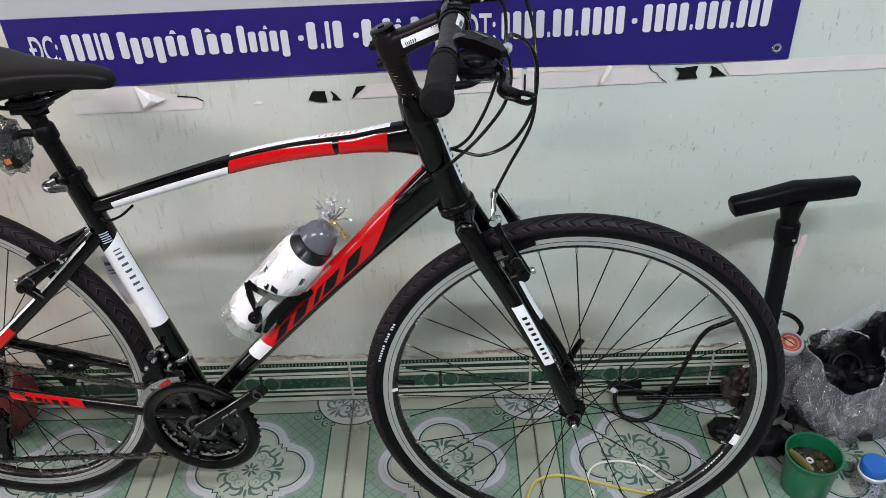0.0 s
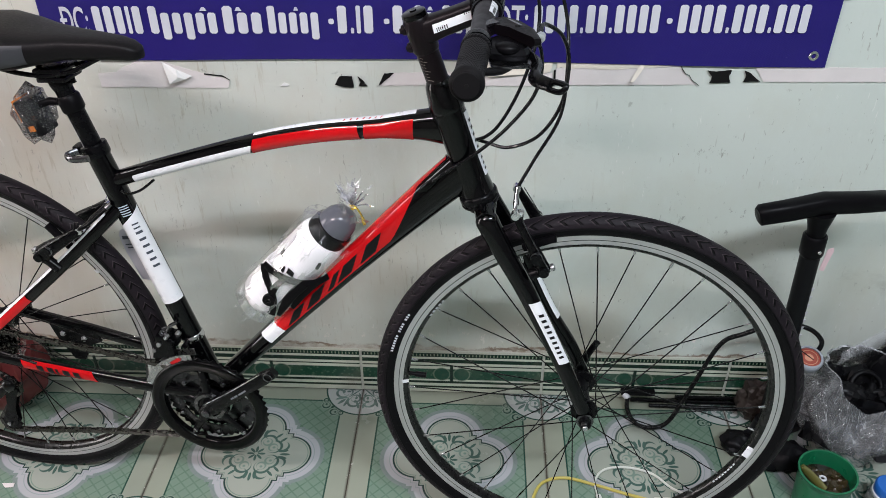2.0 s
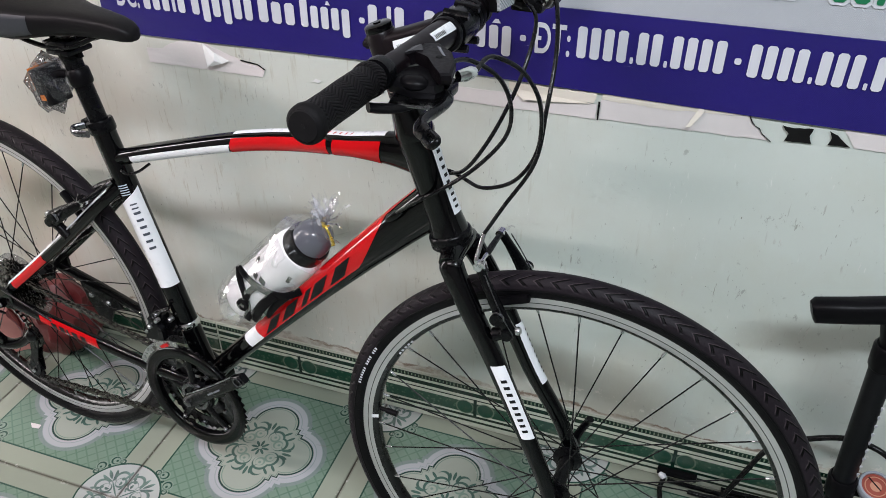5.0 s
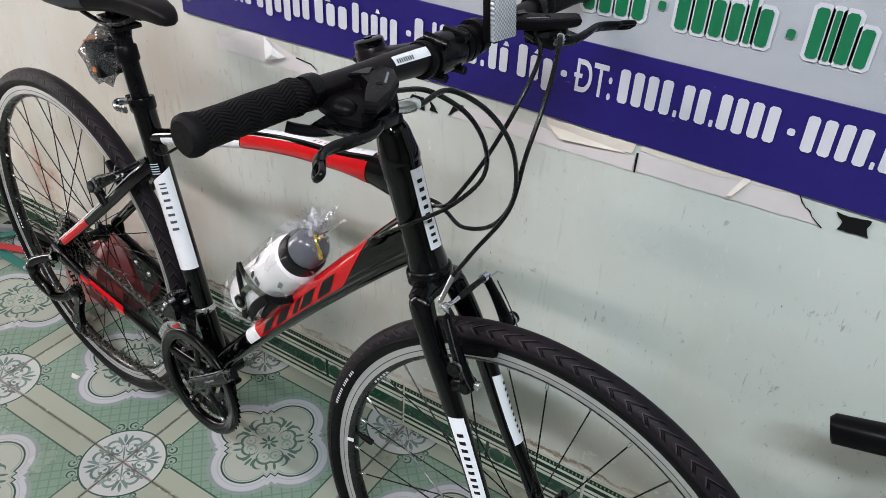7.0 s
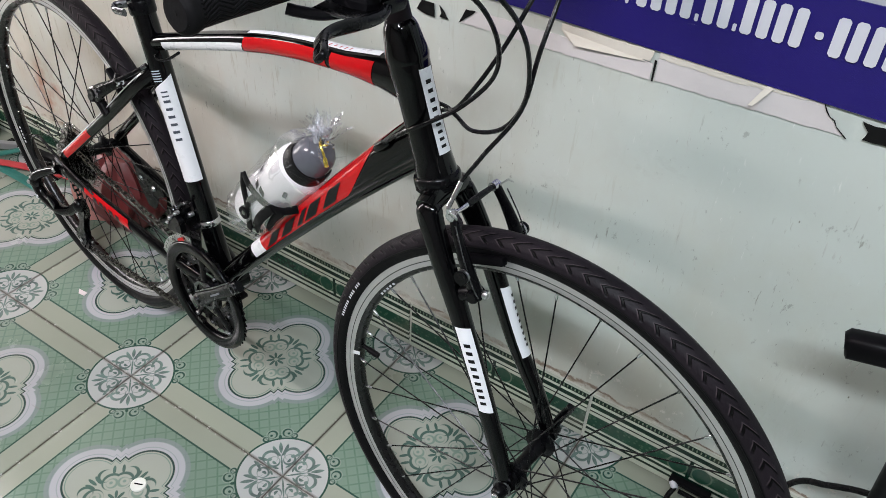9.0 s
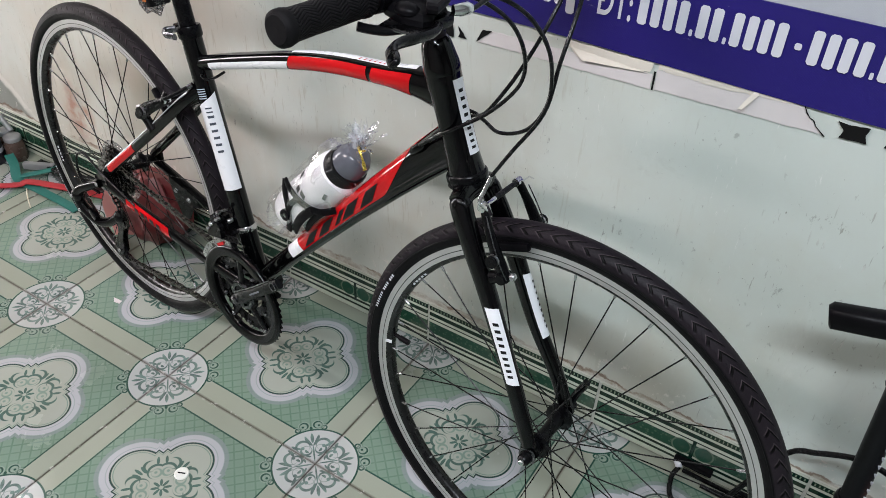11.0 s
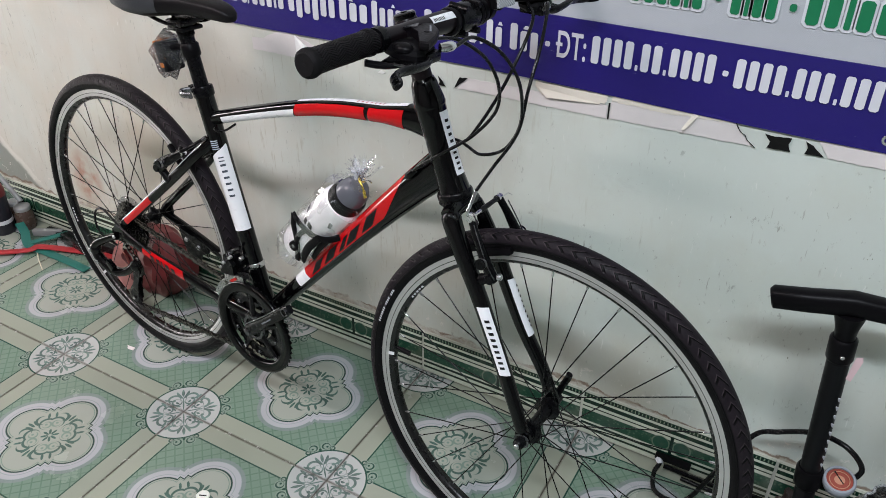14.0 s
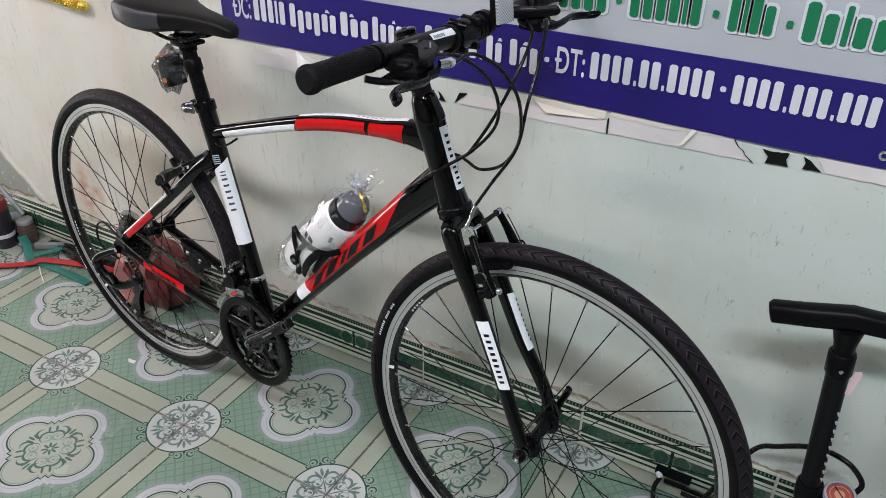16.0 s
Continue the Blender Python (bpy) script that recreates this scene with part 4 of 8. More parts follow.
def build_wheel(bike, name, at, label):
    """A 700c wheel: rim, tyre, hub, thirty-two crossed spokes with nipples, valve."""
    sides = Shape()
    for k in (1, -1):
        sides.lathe([(0.3172, 0.0108 * k), (0.3165, 0.0116 * k), (0.3010, 0.0116 * k), (0.3000, 0.0108 * k)], 96)
    inner = Shape().lathe([(0.3006, 0.0112), (0.2970, 0.0098), (0.2932, 0.0062), (0.2915, 0.0), (0.2932, -0.0062), (0.2970, -0.0098), (0.3006, -0.0112), (0.3085, 0.0)], 96, closed=True)
    rim = part(name, inner, rim_dark, bike, label, at)
    part("brake_track", sides, rim_silver, rim, "brushed silver brake track")
    profile = []
    for i in range(17):
        a = lerp(-2.35, 2.35, i / 16)
        profile.append((0.3285 + 0.0178 * math.cos(a) + (0.0 if abs(a) < 1.2 else 0), 0.0176 * math.sin(a)))
    part("tyre", Shape().lathe(profile, 160, closed=True), tyre_rubber, rim, "black rubber tyre with curved tread grooves")
    part("hub", Shape().lathe([(0.0045, -0.062), (0.0075, -0.062), (0.0075, -0.055), (0.0105, -0.054), (0.0105, -0.046), (0.0125, -0.045), (0.0125, -0.038), (0.022, -0.037), (0.022, -0.033), (0.012, -0.029), (0.010, 0.0),
                                (0.012, 0.029), (0.022, 0.033), (0.022, 0.037), (0.0125, 0.038), (0.0125, 0.045), (0.0105, 0.046), (0.0105, 0.054), (0.0075, 0.055), (0.0075, 0.062), (0.0045, 0.062)], 24), black_alloy, rim)
    spoke_mesh, nip_mesh = None, None
    length = None
    for i in range(32):
        side = 1 if i % 2 else -1
        pair = (i // 2) % 2
        a = 2 * math.pi * i / 32
        b = a + (1.15 if pair else -1.15)
        rim_p = Vector((0.2945 * math.cos(a), 0.002 * side, 0.2945 * math.sin(a)))
        hub_p = Vector((0.0195 * math.cos(b), (0.0385 if pair else 0.0335) * side, 0.0195 * math.sin(b)))
        m = along(hub_p, rim_p)
        if spoke_mesh is None:
            length = (rim_p - hub_p).length
            s = part("spoke", Shape().tube([(0, 0, 0), (0, length - 0.012, 0)], 0.00105, 6), steel_black, rim, at=m)
            k = part("nipple", Shape().tube([(0, length - 0.013, 0), (0, length - 0.011, 0), (0, length + 0.002, 0)], [0.0012, 0.0021, 0.0021], 8), chrome, rim, at=m)
            spoke_mesh, nip_mesh = s.data, k.data
        else:
            part("spoke", spoke_mesh, None, rim, at=m)
            part("nipple", nip_mesh, None, rim, at=m)
    return rim


def marks_on(radius, y, a0, a1, count, height, skip=()):
    """Small flat bars round a wheel, like a line of print."""
    out = []
    w = (a1 - a0) / count
    for i in range(count):
        if i in skip:
            continue
        lo, hi = a0 + w * i, a0 + w * (i + 0.6)
        rows = [[Vector((r * math.cos(a), y(r), r * math.sin(a))) for r in (radius - height / 2, radius + height / 2)] for a in (lo, (lo + hi) / 2, hi)]
        out.append(Shape().grid(rows, closed_u=False))
    return out


def patch(path, radii, t0, t1, a0, a1, lift=0.0006, slant0=0.0, slant1=0.0, nt=10, na=8, power=1.0, even=False):
    """A decal that follows a tube. t: along its path, 0 to 1; a: degrees, 0 faces the drive side and 90 up; slant shifts the ends with a."""
    pts = [Vector(p) for p in path]
    rows = []
    for i in range(nt + 1):
        row = []
        for j in range(na + 1):
            w = j / na
            ang = radians(lerp(a0, a1, w))
            cc, ss = (math.copysign(abs(q) ** power, q) for q in (math.cos(ang), math.sin(ang)))
            lo, hi = (math.copysign(abs(math.sin(radians(q))) ** power, q) for q in (a0, a1))
            g = (ss - lo) / (hi - lo) if even else w
            t = lerp(t0 + slant0 * g, t1 + slant1 * g, i / nt)
            k = min(len(pts) - 2, max(0, int(t * (len(pts) - 1))))
            f = t * (len(pts) - 1) - k
            p = pts[k].lerp(pts[k + 1], f)
            d0 = (pts[min(k + 1, len(pts) - 1)] - pts[max(k - 0, 0)]).normalized()
            up = Vector((0, -1, 0)).cross(d0).normalized()
            up = up if up.z > 0 or abs(up.z) < 1e-6 else -up
            ra, rb = lerp(radii[k][0], radii[k + 1][0], f), lerp(radii[k][1], radii[k + 1][1], f)
            row.append(p + Vector((0, -1, 0)) * ((ra + lift) * cc) + up * ((rb + lift) * ss))
        rows.append(row)
    return Shape().grid(rows, closed_u=False)


def taper(path, radii, t0, t1, lo, hi, power, lift=0.0010, nt=28, na=6):
    """A painted flash along a tube; lo and hi give its edges in degrees, 0 facing the drive side and 90 up."""
    rows = []
    pts = [Vector(p) for p in path]
    for i in range(nt + 1):
        t = lerp(t0, t1, i / nt)
        k = min(len(pts) - 2, int(t * (len(pts) - 1)))
        f = t * (len(pts) - 1) - k
        p, d = pts[k].lerp(pts[k + 1], f), (pts[k + 1] - pts[k]).normalized()
        up = Vector((-d.z, 0, d.x))
        ra, rb = lerp(radii[k][0], radii[k + 1][0], f) + lift, lerp(radii[k][1], radii[k + 1][1], f) + lift
        row = []
        for j in range(na + 1):
            ang = radians(lerp(lo(i / nt), hi(i / nt), j / na))
            cc, ss = (math.copysign(abs(q) ** power, q) for q in (math.cos(ang), math.sin(ang)))
            row.append(p + Vector((0, -1, 0)) * (ra * cc) + up * (rb * ss))
        rows.append(row)
    return Shape().grid(rows, closed_u=False)


def bars(path, radii, t0, t1, a0, a1, count, lean=0.006, fill=0.72, lift=0.0012, power=1.0):
    w = (t1 - t0) / count
    return [patch(path, radii, t0 + w * i, t0 + w * (i + fill), a0, a1, lift, lean, lean, 2, 6, power, power < 1) for i in range(count)]


def blocks(path, radii, t0, t1, a0, a1, widths, lean=0.006, lift=0.0012, power=1.0):
    """A mark of plain slanted blocks of uneven width along a tube."""
    out, t, total = [], t0, sum(widths)
    for w in widths:
        w = w / total * (t1 - t0)
        out.append(patch(path, radii, t, t + w * 0.62, a0, a1, lift, lean, lean, 2, 6, power, power < 1))
        t += w
    return out


MARK = (0.9, 1.0, 0.45, 1.0, 1.05)


def build_frame(bike):
    lat = (0, -1, 0)
    # head tube
    head = part("head_tube", Shape().tube([on_axis(0.706), on_axis(0.716), on_axis(0.722), on_axis(0.74), on_axis(0.80), on_axis(0.828), on_axis(0.834), on_axis(0.846)],
                                   [0.0255, 0.0260, 0.0245, 0.0225, 0.0220, 0.0225, 0.0235, 0.0235], 24), paint_black, bike, "gloss black head tube")
    hp = [on_axis(h) for h in (0.722, 0.75, 0.79, 0.840)]
    hr = [(0.0245, 0.0245), (0.0226, 0.0226), (0.0221, 0.0221), (0.0236, 0.0236)]
    part("white_panel", patch(hp, hr, 0.26, 0.99, 66, 112, 0.0006), paint_white, head)
    pieces("text_bar", bars(hp, hr, 0.34, 0.95, 78, 96, 9, 0.0, 0.42, 0.0012), decal_black, head, "black printed bar")
    # top tube, gently arched
    tt = curve([P(0.312, 0, 0.684), P(0.40, 0, 0.716), P(0.553, 0, 0.767), P(0.65, 0, 0.792), P(0.735, 0, 0.806), P(0.80, 0, 0.815), P(0.845, 0, 0.817)], 6)
    n = len(tt)
    tr = [(lerp(0.0125, 0.0195, i / (n - 1)), lerp(0.0125, 0.0155, min(1, i / (n * 0.7))) if i < n * 0.7 else lerp(0.0155, 0.029, (i / (n - 1) - 0.7) / 0.3)) for i in range(n)]
    top = part("top_tube", Shape().tube(tt, tr, 20, side=lat), paint_black, bike, "gloss black arched top tube")
    part("white_stripe", patch(tt, tr, 0.085, 0.326, -56, 8, slant0=0.006, slant1=0.012, nt=16), paint_white, top)
    part("red_panel", patch(tt, tr, 0.330, 0.632, -60, 40, slant0=0.014, slant1=-0.004, nt=24), paint_red, top)
    part("red_panel", patch(tt, tr, 0.641, 0.815, -60, 42, slant0=0.008, slant1=0.012, nt=14), paint_red, top)
    part("white_ridge", patch(tt, tr, 0.345, 0.835, 66, 114, nt=24), paint_white, top)
    pieces("text_bar", bars(tt, tr, 0.585, 0.72, 72, 86, 7, 0.004, 0.22), paint_red, top, "small red printed bar")
    # down tube
    dt = [P(*p) for p in ((0.425, 0, 0.272), (0.46, 0, 0.320), (0.52, 0, 0.387), (0.60, 0, 0.475), (0.68, 0, 0.562), (0.76, 0, 0.647), (0.82, 0, 0.709), (0.866, 0, 0.754))]
    dr = [(0.019, 0.0165), (0.019, 0.0165), (0.0195, 0.0170), (0.020, 0.0185), (0.0205, 0.0210), (0.021, 0.0245), (0.021, 0.0275), (0.021, 0.030)]
    down = part("down_tube", Shape().tube(dt, dr, 40, side=lat, power=0.84), paint_black, bike, "gloss black down tube with red panel")
    part("white_block", patch(dt, dr, 0.322, 0.371, -20, 62, slant0=-0.004, slant1=-0.006, na=20, power=0.84), paint_white, down)
    part("red_panel", patch(dt, dr, 0.372, 0.700, -20, 150, slant0=-0.006, slant1=0.112, nt=24, na=44, power=0.84, even=True), paint_red, down)
    pieces("text_bar", blocks(dt, dr, 0.386, 0.690, -12, 20, MARK, 0.040, 0.0016, 0.84), decal_black, down, "slanted black printed block")
    part("red_ridge", taper(dt, dr, 0.660, 0.985, lambda f: lerp(40, 70, min(1.0, f * 1.15)), lambda f: lerp(150, 112, f), 0.84, 0.0008, na=16), paint_red, down, "red flash tapering along the ridge")
    grommet = Shape().tube([P(0.806, 0.0205, 0.722), P(0.812, 0.0225, 0.728), P(0.821, 0.0232, 0.736), P(0.829, 0.0215, 0.743)], [(0.0030, 0.0030), (0.0048, 0.0062), (0.0046, 0.0058), (0.0028, 0.0034)], 14, side=lat)
    part("cable_port", grommet, black_gloss, down, "black rubber cable grommet")
    # seat tube and bottom bracket
    st = [P(0.425, 0, 0.266), P(0.412, 0, 0.315), P(0.372, 0, 0.46), P(0.333, 0, 0.60), P(0.312, 0, 0.678), P(0.2955, 0, 0.738)]
    sr = [(0.0178, 0.0178)] * 6
    seat = part("seat_tube", Shape().tube(st, sr, 22, side=lat), paint_black, bike, "gloss black seat tube with white panel")
    part("white_panel", patch(st, sr, 0.405, 0.608, -88, 100, slant0=0.0, slant1=0.085, na=18), paint_white, seat)
    pieces("text_bar", bars(st, sr, 0.505, 0.645, 24, 58, 8, 0.0, 0.34), ink_slate, seat, "grey printed bar")
    pieces("text_bar", bars(st, sr, 0.672, 0.722, 4, 50, 5, 0.0, 0.42), ink_pale, seat, "white printed bar")
    part("bottom_bracket", Shape().lathe([(0.0, -0.036), (0.016, -0.036), (0.0205, -0.034), (0.0205, 0.034), (0.016, 0.036), (0.0, 0.036)], 24, Matrix.Translation((BB[0], 0, BB[1]))), paint_black, bike)
    # seat stays and chain stays
    for k in (1, -1):
        ss = curve([P(0.317, 0.012 * k, 0.640), P(0.285, 0.030 * k, 0.608), P(0.20, 0.042 * k, 0.528), P(0.09, 0.052 * k, 0.430), P(0.012, 0.060 * k, 0.362)], 5)
        stay = part("seat_stay", Shape().tube(ss, [(0.0078, 0.0105)] * len(ss), 12, side=lat), paint_black, bike)
        rr = [(0.0078, 0.0105)] * len(ss)
        if k == 1:
            part("red_panel", patch(ss, rr, 0.64, 0.90, -45, 36), paint_red, stay)
            part("white_stripe", patch(ss, rr, 0.10, 0.93, 40, 100), paint_white, stay)
        cs = curve([P(0.418, 0.030 * k, 0.276), P(0.35, 0.042 * k, 0.290), P(0.25, 0.050 * k, 0.306), P(0.12, 0.058 * k, 0.326), P(0.012, 0.062 * k, 0.342)], 5)
        stay = part("chain_stay", Shape().tube(cs, [(0.0085, 0.0125)] * len(cs), 12, side=lat), paint_black, bike)
        if k == 1:
            cr = [(0.0085, 0.0125)] * len(cs)
            part("red_panel", patch(cs, cr, 0.54, 0.80, -55, 62, slant0=0.03, slant1=0.02), paint_red, stay)
            pieces("text_bar", blocks(cs, cr, 0.60, 0.76, -22, 26, MARK, 0.010, 0.0012), decal_black, stay, "black printed bar")
        drop = [(0.03, 0.372), (0.012, 0.374), (-0.012, 0.352), (-0.014, 0.338), (-0.004, 0.326), (0.03, 0.330)]
        part("dropout", Shape().prism(drop, 0.006, Matrix.Translation((0, -0.066 * k - 0.003, 0))), paint_black, bike)
    bridge = Shape().tube([P(0.275, 0.034, 0.598), P(0.283, 0, 0.606), P(0.275, -0.034, 0.598)], 0.007, 10)
    part("stay_bridge", bridge, paint_black, bike)
    # gusset cable under the top tube
    part("cable", Shape().tube(curve([P(0.385, 0.004, 0.693), P(0.365, 0.012, 0.678), P(0.345, 0.016, 0.671), P(0.33, 0.012, 0.672)], 6), 0.0022, 8), cable_rubber, bike)
    # paper tag on the far stay
    tag = part("tag", Shape().prism([(0.284, 0.566), (0.288, 0.577), (0.300, 0.583), (0.312, 0.578), (0.326, 0.480), (0.308, 0.481), (0.290, 0.536)], 0.0008, Matrix.Translation((0.0, 0.020, 0))), tag_card, bike, "pale printed cardboard tag", smooth=0)
    for i, (s_, h_, w_) in enumerate(((0.290, 0.560, 0.018), (0.293, 0.549, 0.012), (0.296, 0.543, 0.010))):
        part("printed_bar", Shape().prism([(s_, h_), (s_ + w_, h_ + 0.002), (s_ + w_, h_ + (0.008 if i == 0 else 0.004)), (s_, h_ + (0.006 if i == 0 else 0.002))], 0.0006, Matrix.Translation((0.0, 0.0190, 0))), ink_slate, tag)
    # stand plate below the far chain stay
    plate = part("stand_plate", Shape().prism([(0.072, 0.334), (0.165, 0.322), (0.172, 0.300), (0.146, 0.288), (0.128, 0.250), (0.106, 0.250), (0.084, 0.292)], 0.005, Matrix.Translation((0.0, 0.047, 0))), black_alloy, bike, "black stand plate with two bolts")
    for s_, h_ in ((0.096, 0.311), (0.138, 0.304)):
        part("bolt", Shape().lathe([(0.0, -0.004), (0.004, -0.004), (0.0058, -0.002), (0.0062, 0.002)], 12, Matrix.Translation((s_, 0.047, h_))), silver, plate, "silver bolt")


def build_fork(bike):
    lat = (0, -1, 0)
    crown = Shape().tube([on_axis(0.704), on_axis(0.694)], [0.0245, 0.020], 22)
    crown.tube([P(0.900, 0.036, 0.692), P(0.898, 0.018, 0.700), P(0.898, -0.018, 0.700), P(0.900, -0.036, 0.692)], [0.0135, 0.0165, 0.0165, 0.0135], 16)
    part("fork_crown", crown.move(STEER), paint_black, bike)
    for k in (1, -1):
        path = curve([P(0.896, 0.028 * k, 0.700), P(0.908, 0.035 * k, 0.678), P(0.933, 0.040 * k, 0.634), P(0.966 - (0.005 if k < 0 else 0), 0.043 * k, 0.575), P(1.010 - (0.008 if k < 0 else 0), 0.047 * k, 0.487), P(1.046, 0.051 * k, 0.412), P(1.068, 0.053 * k, 0.362)], 6)
        n = len(path)
        rr = [(lerp(0.0138, 0.0106, (i / (n - 1)) ** 0.7), lerp(0.0186, 0.0110, (i / (n - 1)) ** 0.8)) for i in range(n)]
        rr[:4] = [(a * f, b * f) for (a, b), f in zip(rr, (0.30, 0.68, 0.86, 0.96))]
        blade = part("fork_blade", Shape().tube(path, rr, 18, side=lat).move(STEER), paint_black, bike)
        # the white panel wraps the outer front of each blade
        a0, a1 = (-8, 72)
        if k == 1:
            lab, let = patch(path, rr, 0.520, 0.724, a0, a1, 0.0008, 0.012, 0.012), bars(path, rr, 0.560, 0.715, 14, 44, 9, 0.004, 0.46, 0.0014)
        else:
            lab, let = patch(path, rr, 0.520, 0.706, 40, 180, 0.0008, 0.01, 0.0), bars(path, rr, 0.545, 0.690, 92, 120, 9, 0.0, 0.46, 0.0014)
        part("white_panel", lab.move(STEER), paint_white, blade)
        pieces("text_bar", let, decal_black, blade, "black printed bar", STEER)
        drop = Shape().prism([(1.056, 0.372), (1.076, 0.372), (1.086, 0.350), (1.080, 0.336), (1.064, 0.336), (1.058, 0.350)], 0.006, Matrix.Translation((0, -0.054 * k - 0.003, 0)))
        part("fork_end", drop.move(STEER), paint_black, bike)
    nut = Shape().lathe([(0.0, -0.076), (0.006, -0.076), (0.009, -0.073), (0.0105, -0.062), (0.0105, -0.058), (0.0, -0.058)], 16, Matrix.Translation((1.072, 0, 0.347)))
    part("axle_nut", nut.move(STEER), black_alloy, bike, "dark steel axle nut")
    part("axle_tip", Shape().lathe([(0.0, -0.0795), (0.0036, -0.0795), (0.0046, -0.0785), (0.0046, -0.0755), (0.0, -0.0755)], 14, Matrix.Translation((1.072, 0, 0.347))).move(STEER), chrome, bike, "bright steel axle end")
    part("axle_washer", Shape().lathe([(0.0105, -0.0625), (0.0135, -0.0620), (0.0140, -0.0605), (0.0135, -0.0590), (0.0105, -0.0590)], 20, Matrix.Translation((1.072, 0, 0.347)), closed=True).move(STEER), chrome_dark, bike, "knurled steel washer")
    lever = Shape().lathe([(0.0, 0.058), (0.011, 0.058), (0.011, 0.072), (0.0, 0.074)], 16, Matrix.Translation((1.072, 0, 0.347)))
    lever.tube(curve([P(1.072, -0.066, 0.350), P(1.078, -0.070, 0.372), P(1.088, -0.068, 0.398), P(1.092, -0.062, 0.412)], 5), [(0.006, 0.004)] * 16, 10)
    part("skewer_lever", lever.move(STEER), black_alloy, bike)
    # headset, spacers
    hs = Shape().tube([on_axis(0.846), on_axis(0.850), on_axis(0.858), on_axis(0.868), on_axis(0.880), on_axis(0.884), on_axis(0.888)], [0.0235, 0.0245, 0.0235, 0.0215, 0.0195, 0.0180, 0.0155], 24)
    part("headset_cup", Shape().tube([on_axis(h) for h in (0.701, 0.7035, 0.7055, 0.7065, 0.709, 0.7155, 0.7185, 0.7195)], [0.0262, 0.0282, 0.0282, 0.0268, 0.0284, 0.0284, 0.0272, 0.0250], 28).move(STEER), black_alloy, bike)
    part("headset", hs.move(STEER), paint_black, bike)
    col = part("steerer", Shape().tube([on_axis(0.882), on_axis(0.905), on_axis(0.930)], 0.0152, 22).move(STEER), satin_black, bike)
    for i in range(9):
        q = on_axis(0.890 + 0.0042 * i)
        tick = Shape().tube([q + Vector((0.0155 * math.cos(a), 0.0155 * math.sin(a), 0)) for a in [radians(lerp(215, 246 if i % 3 else 262, j / 5)) for j in range(6)]], 0.0004, 4)
        part("scale_mark", tick.move(STEER), ink_tan, col, "fine tan height mark")


COCKPIT_N = 0.018
CLAMP = P(0.893, COCKPIT_N, 0.987)


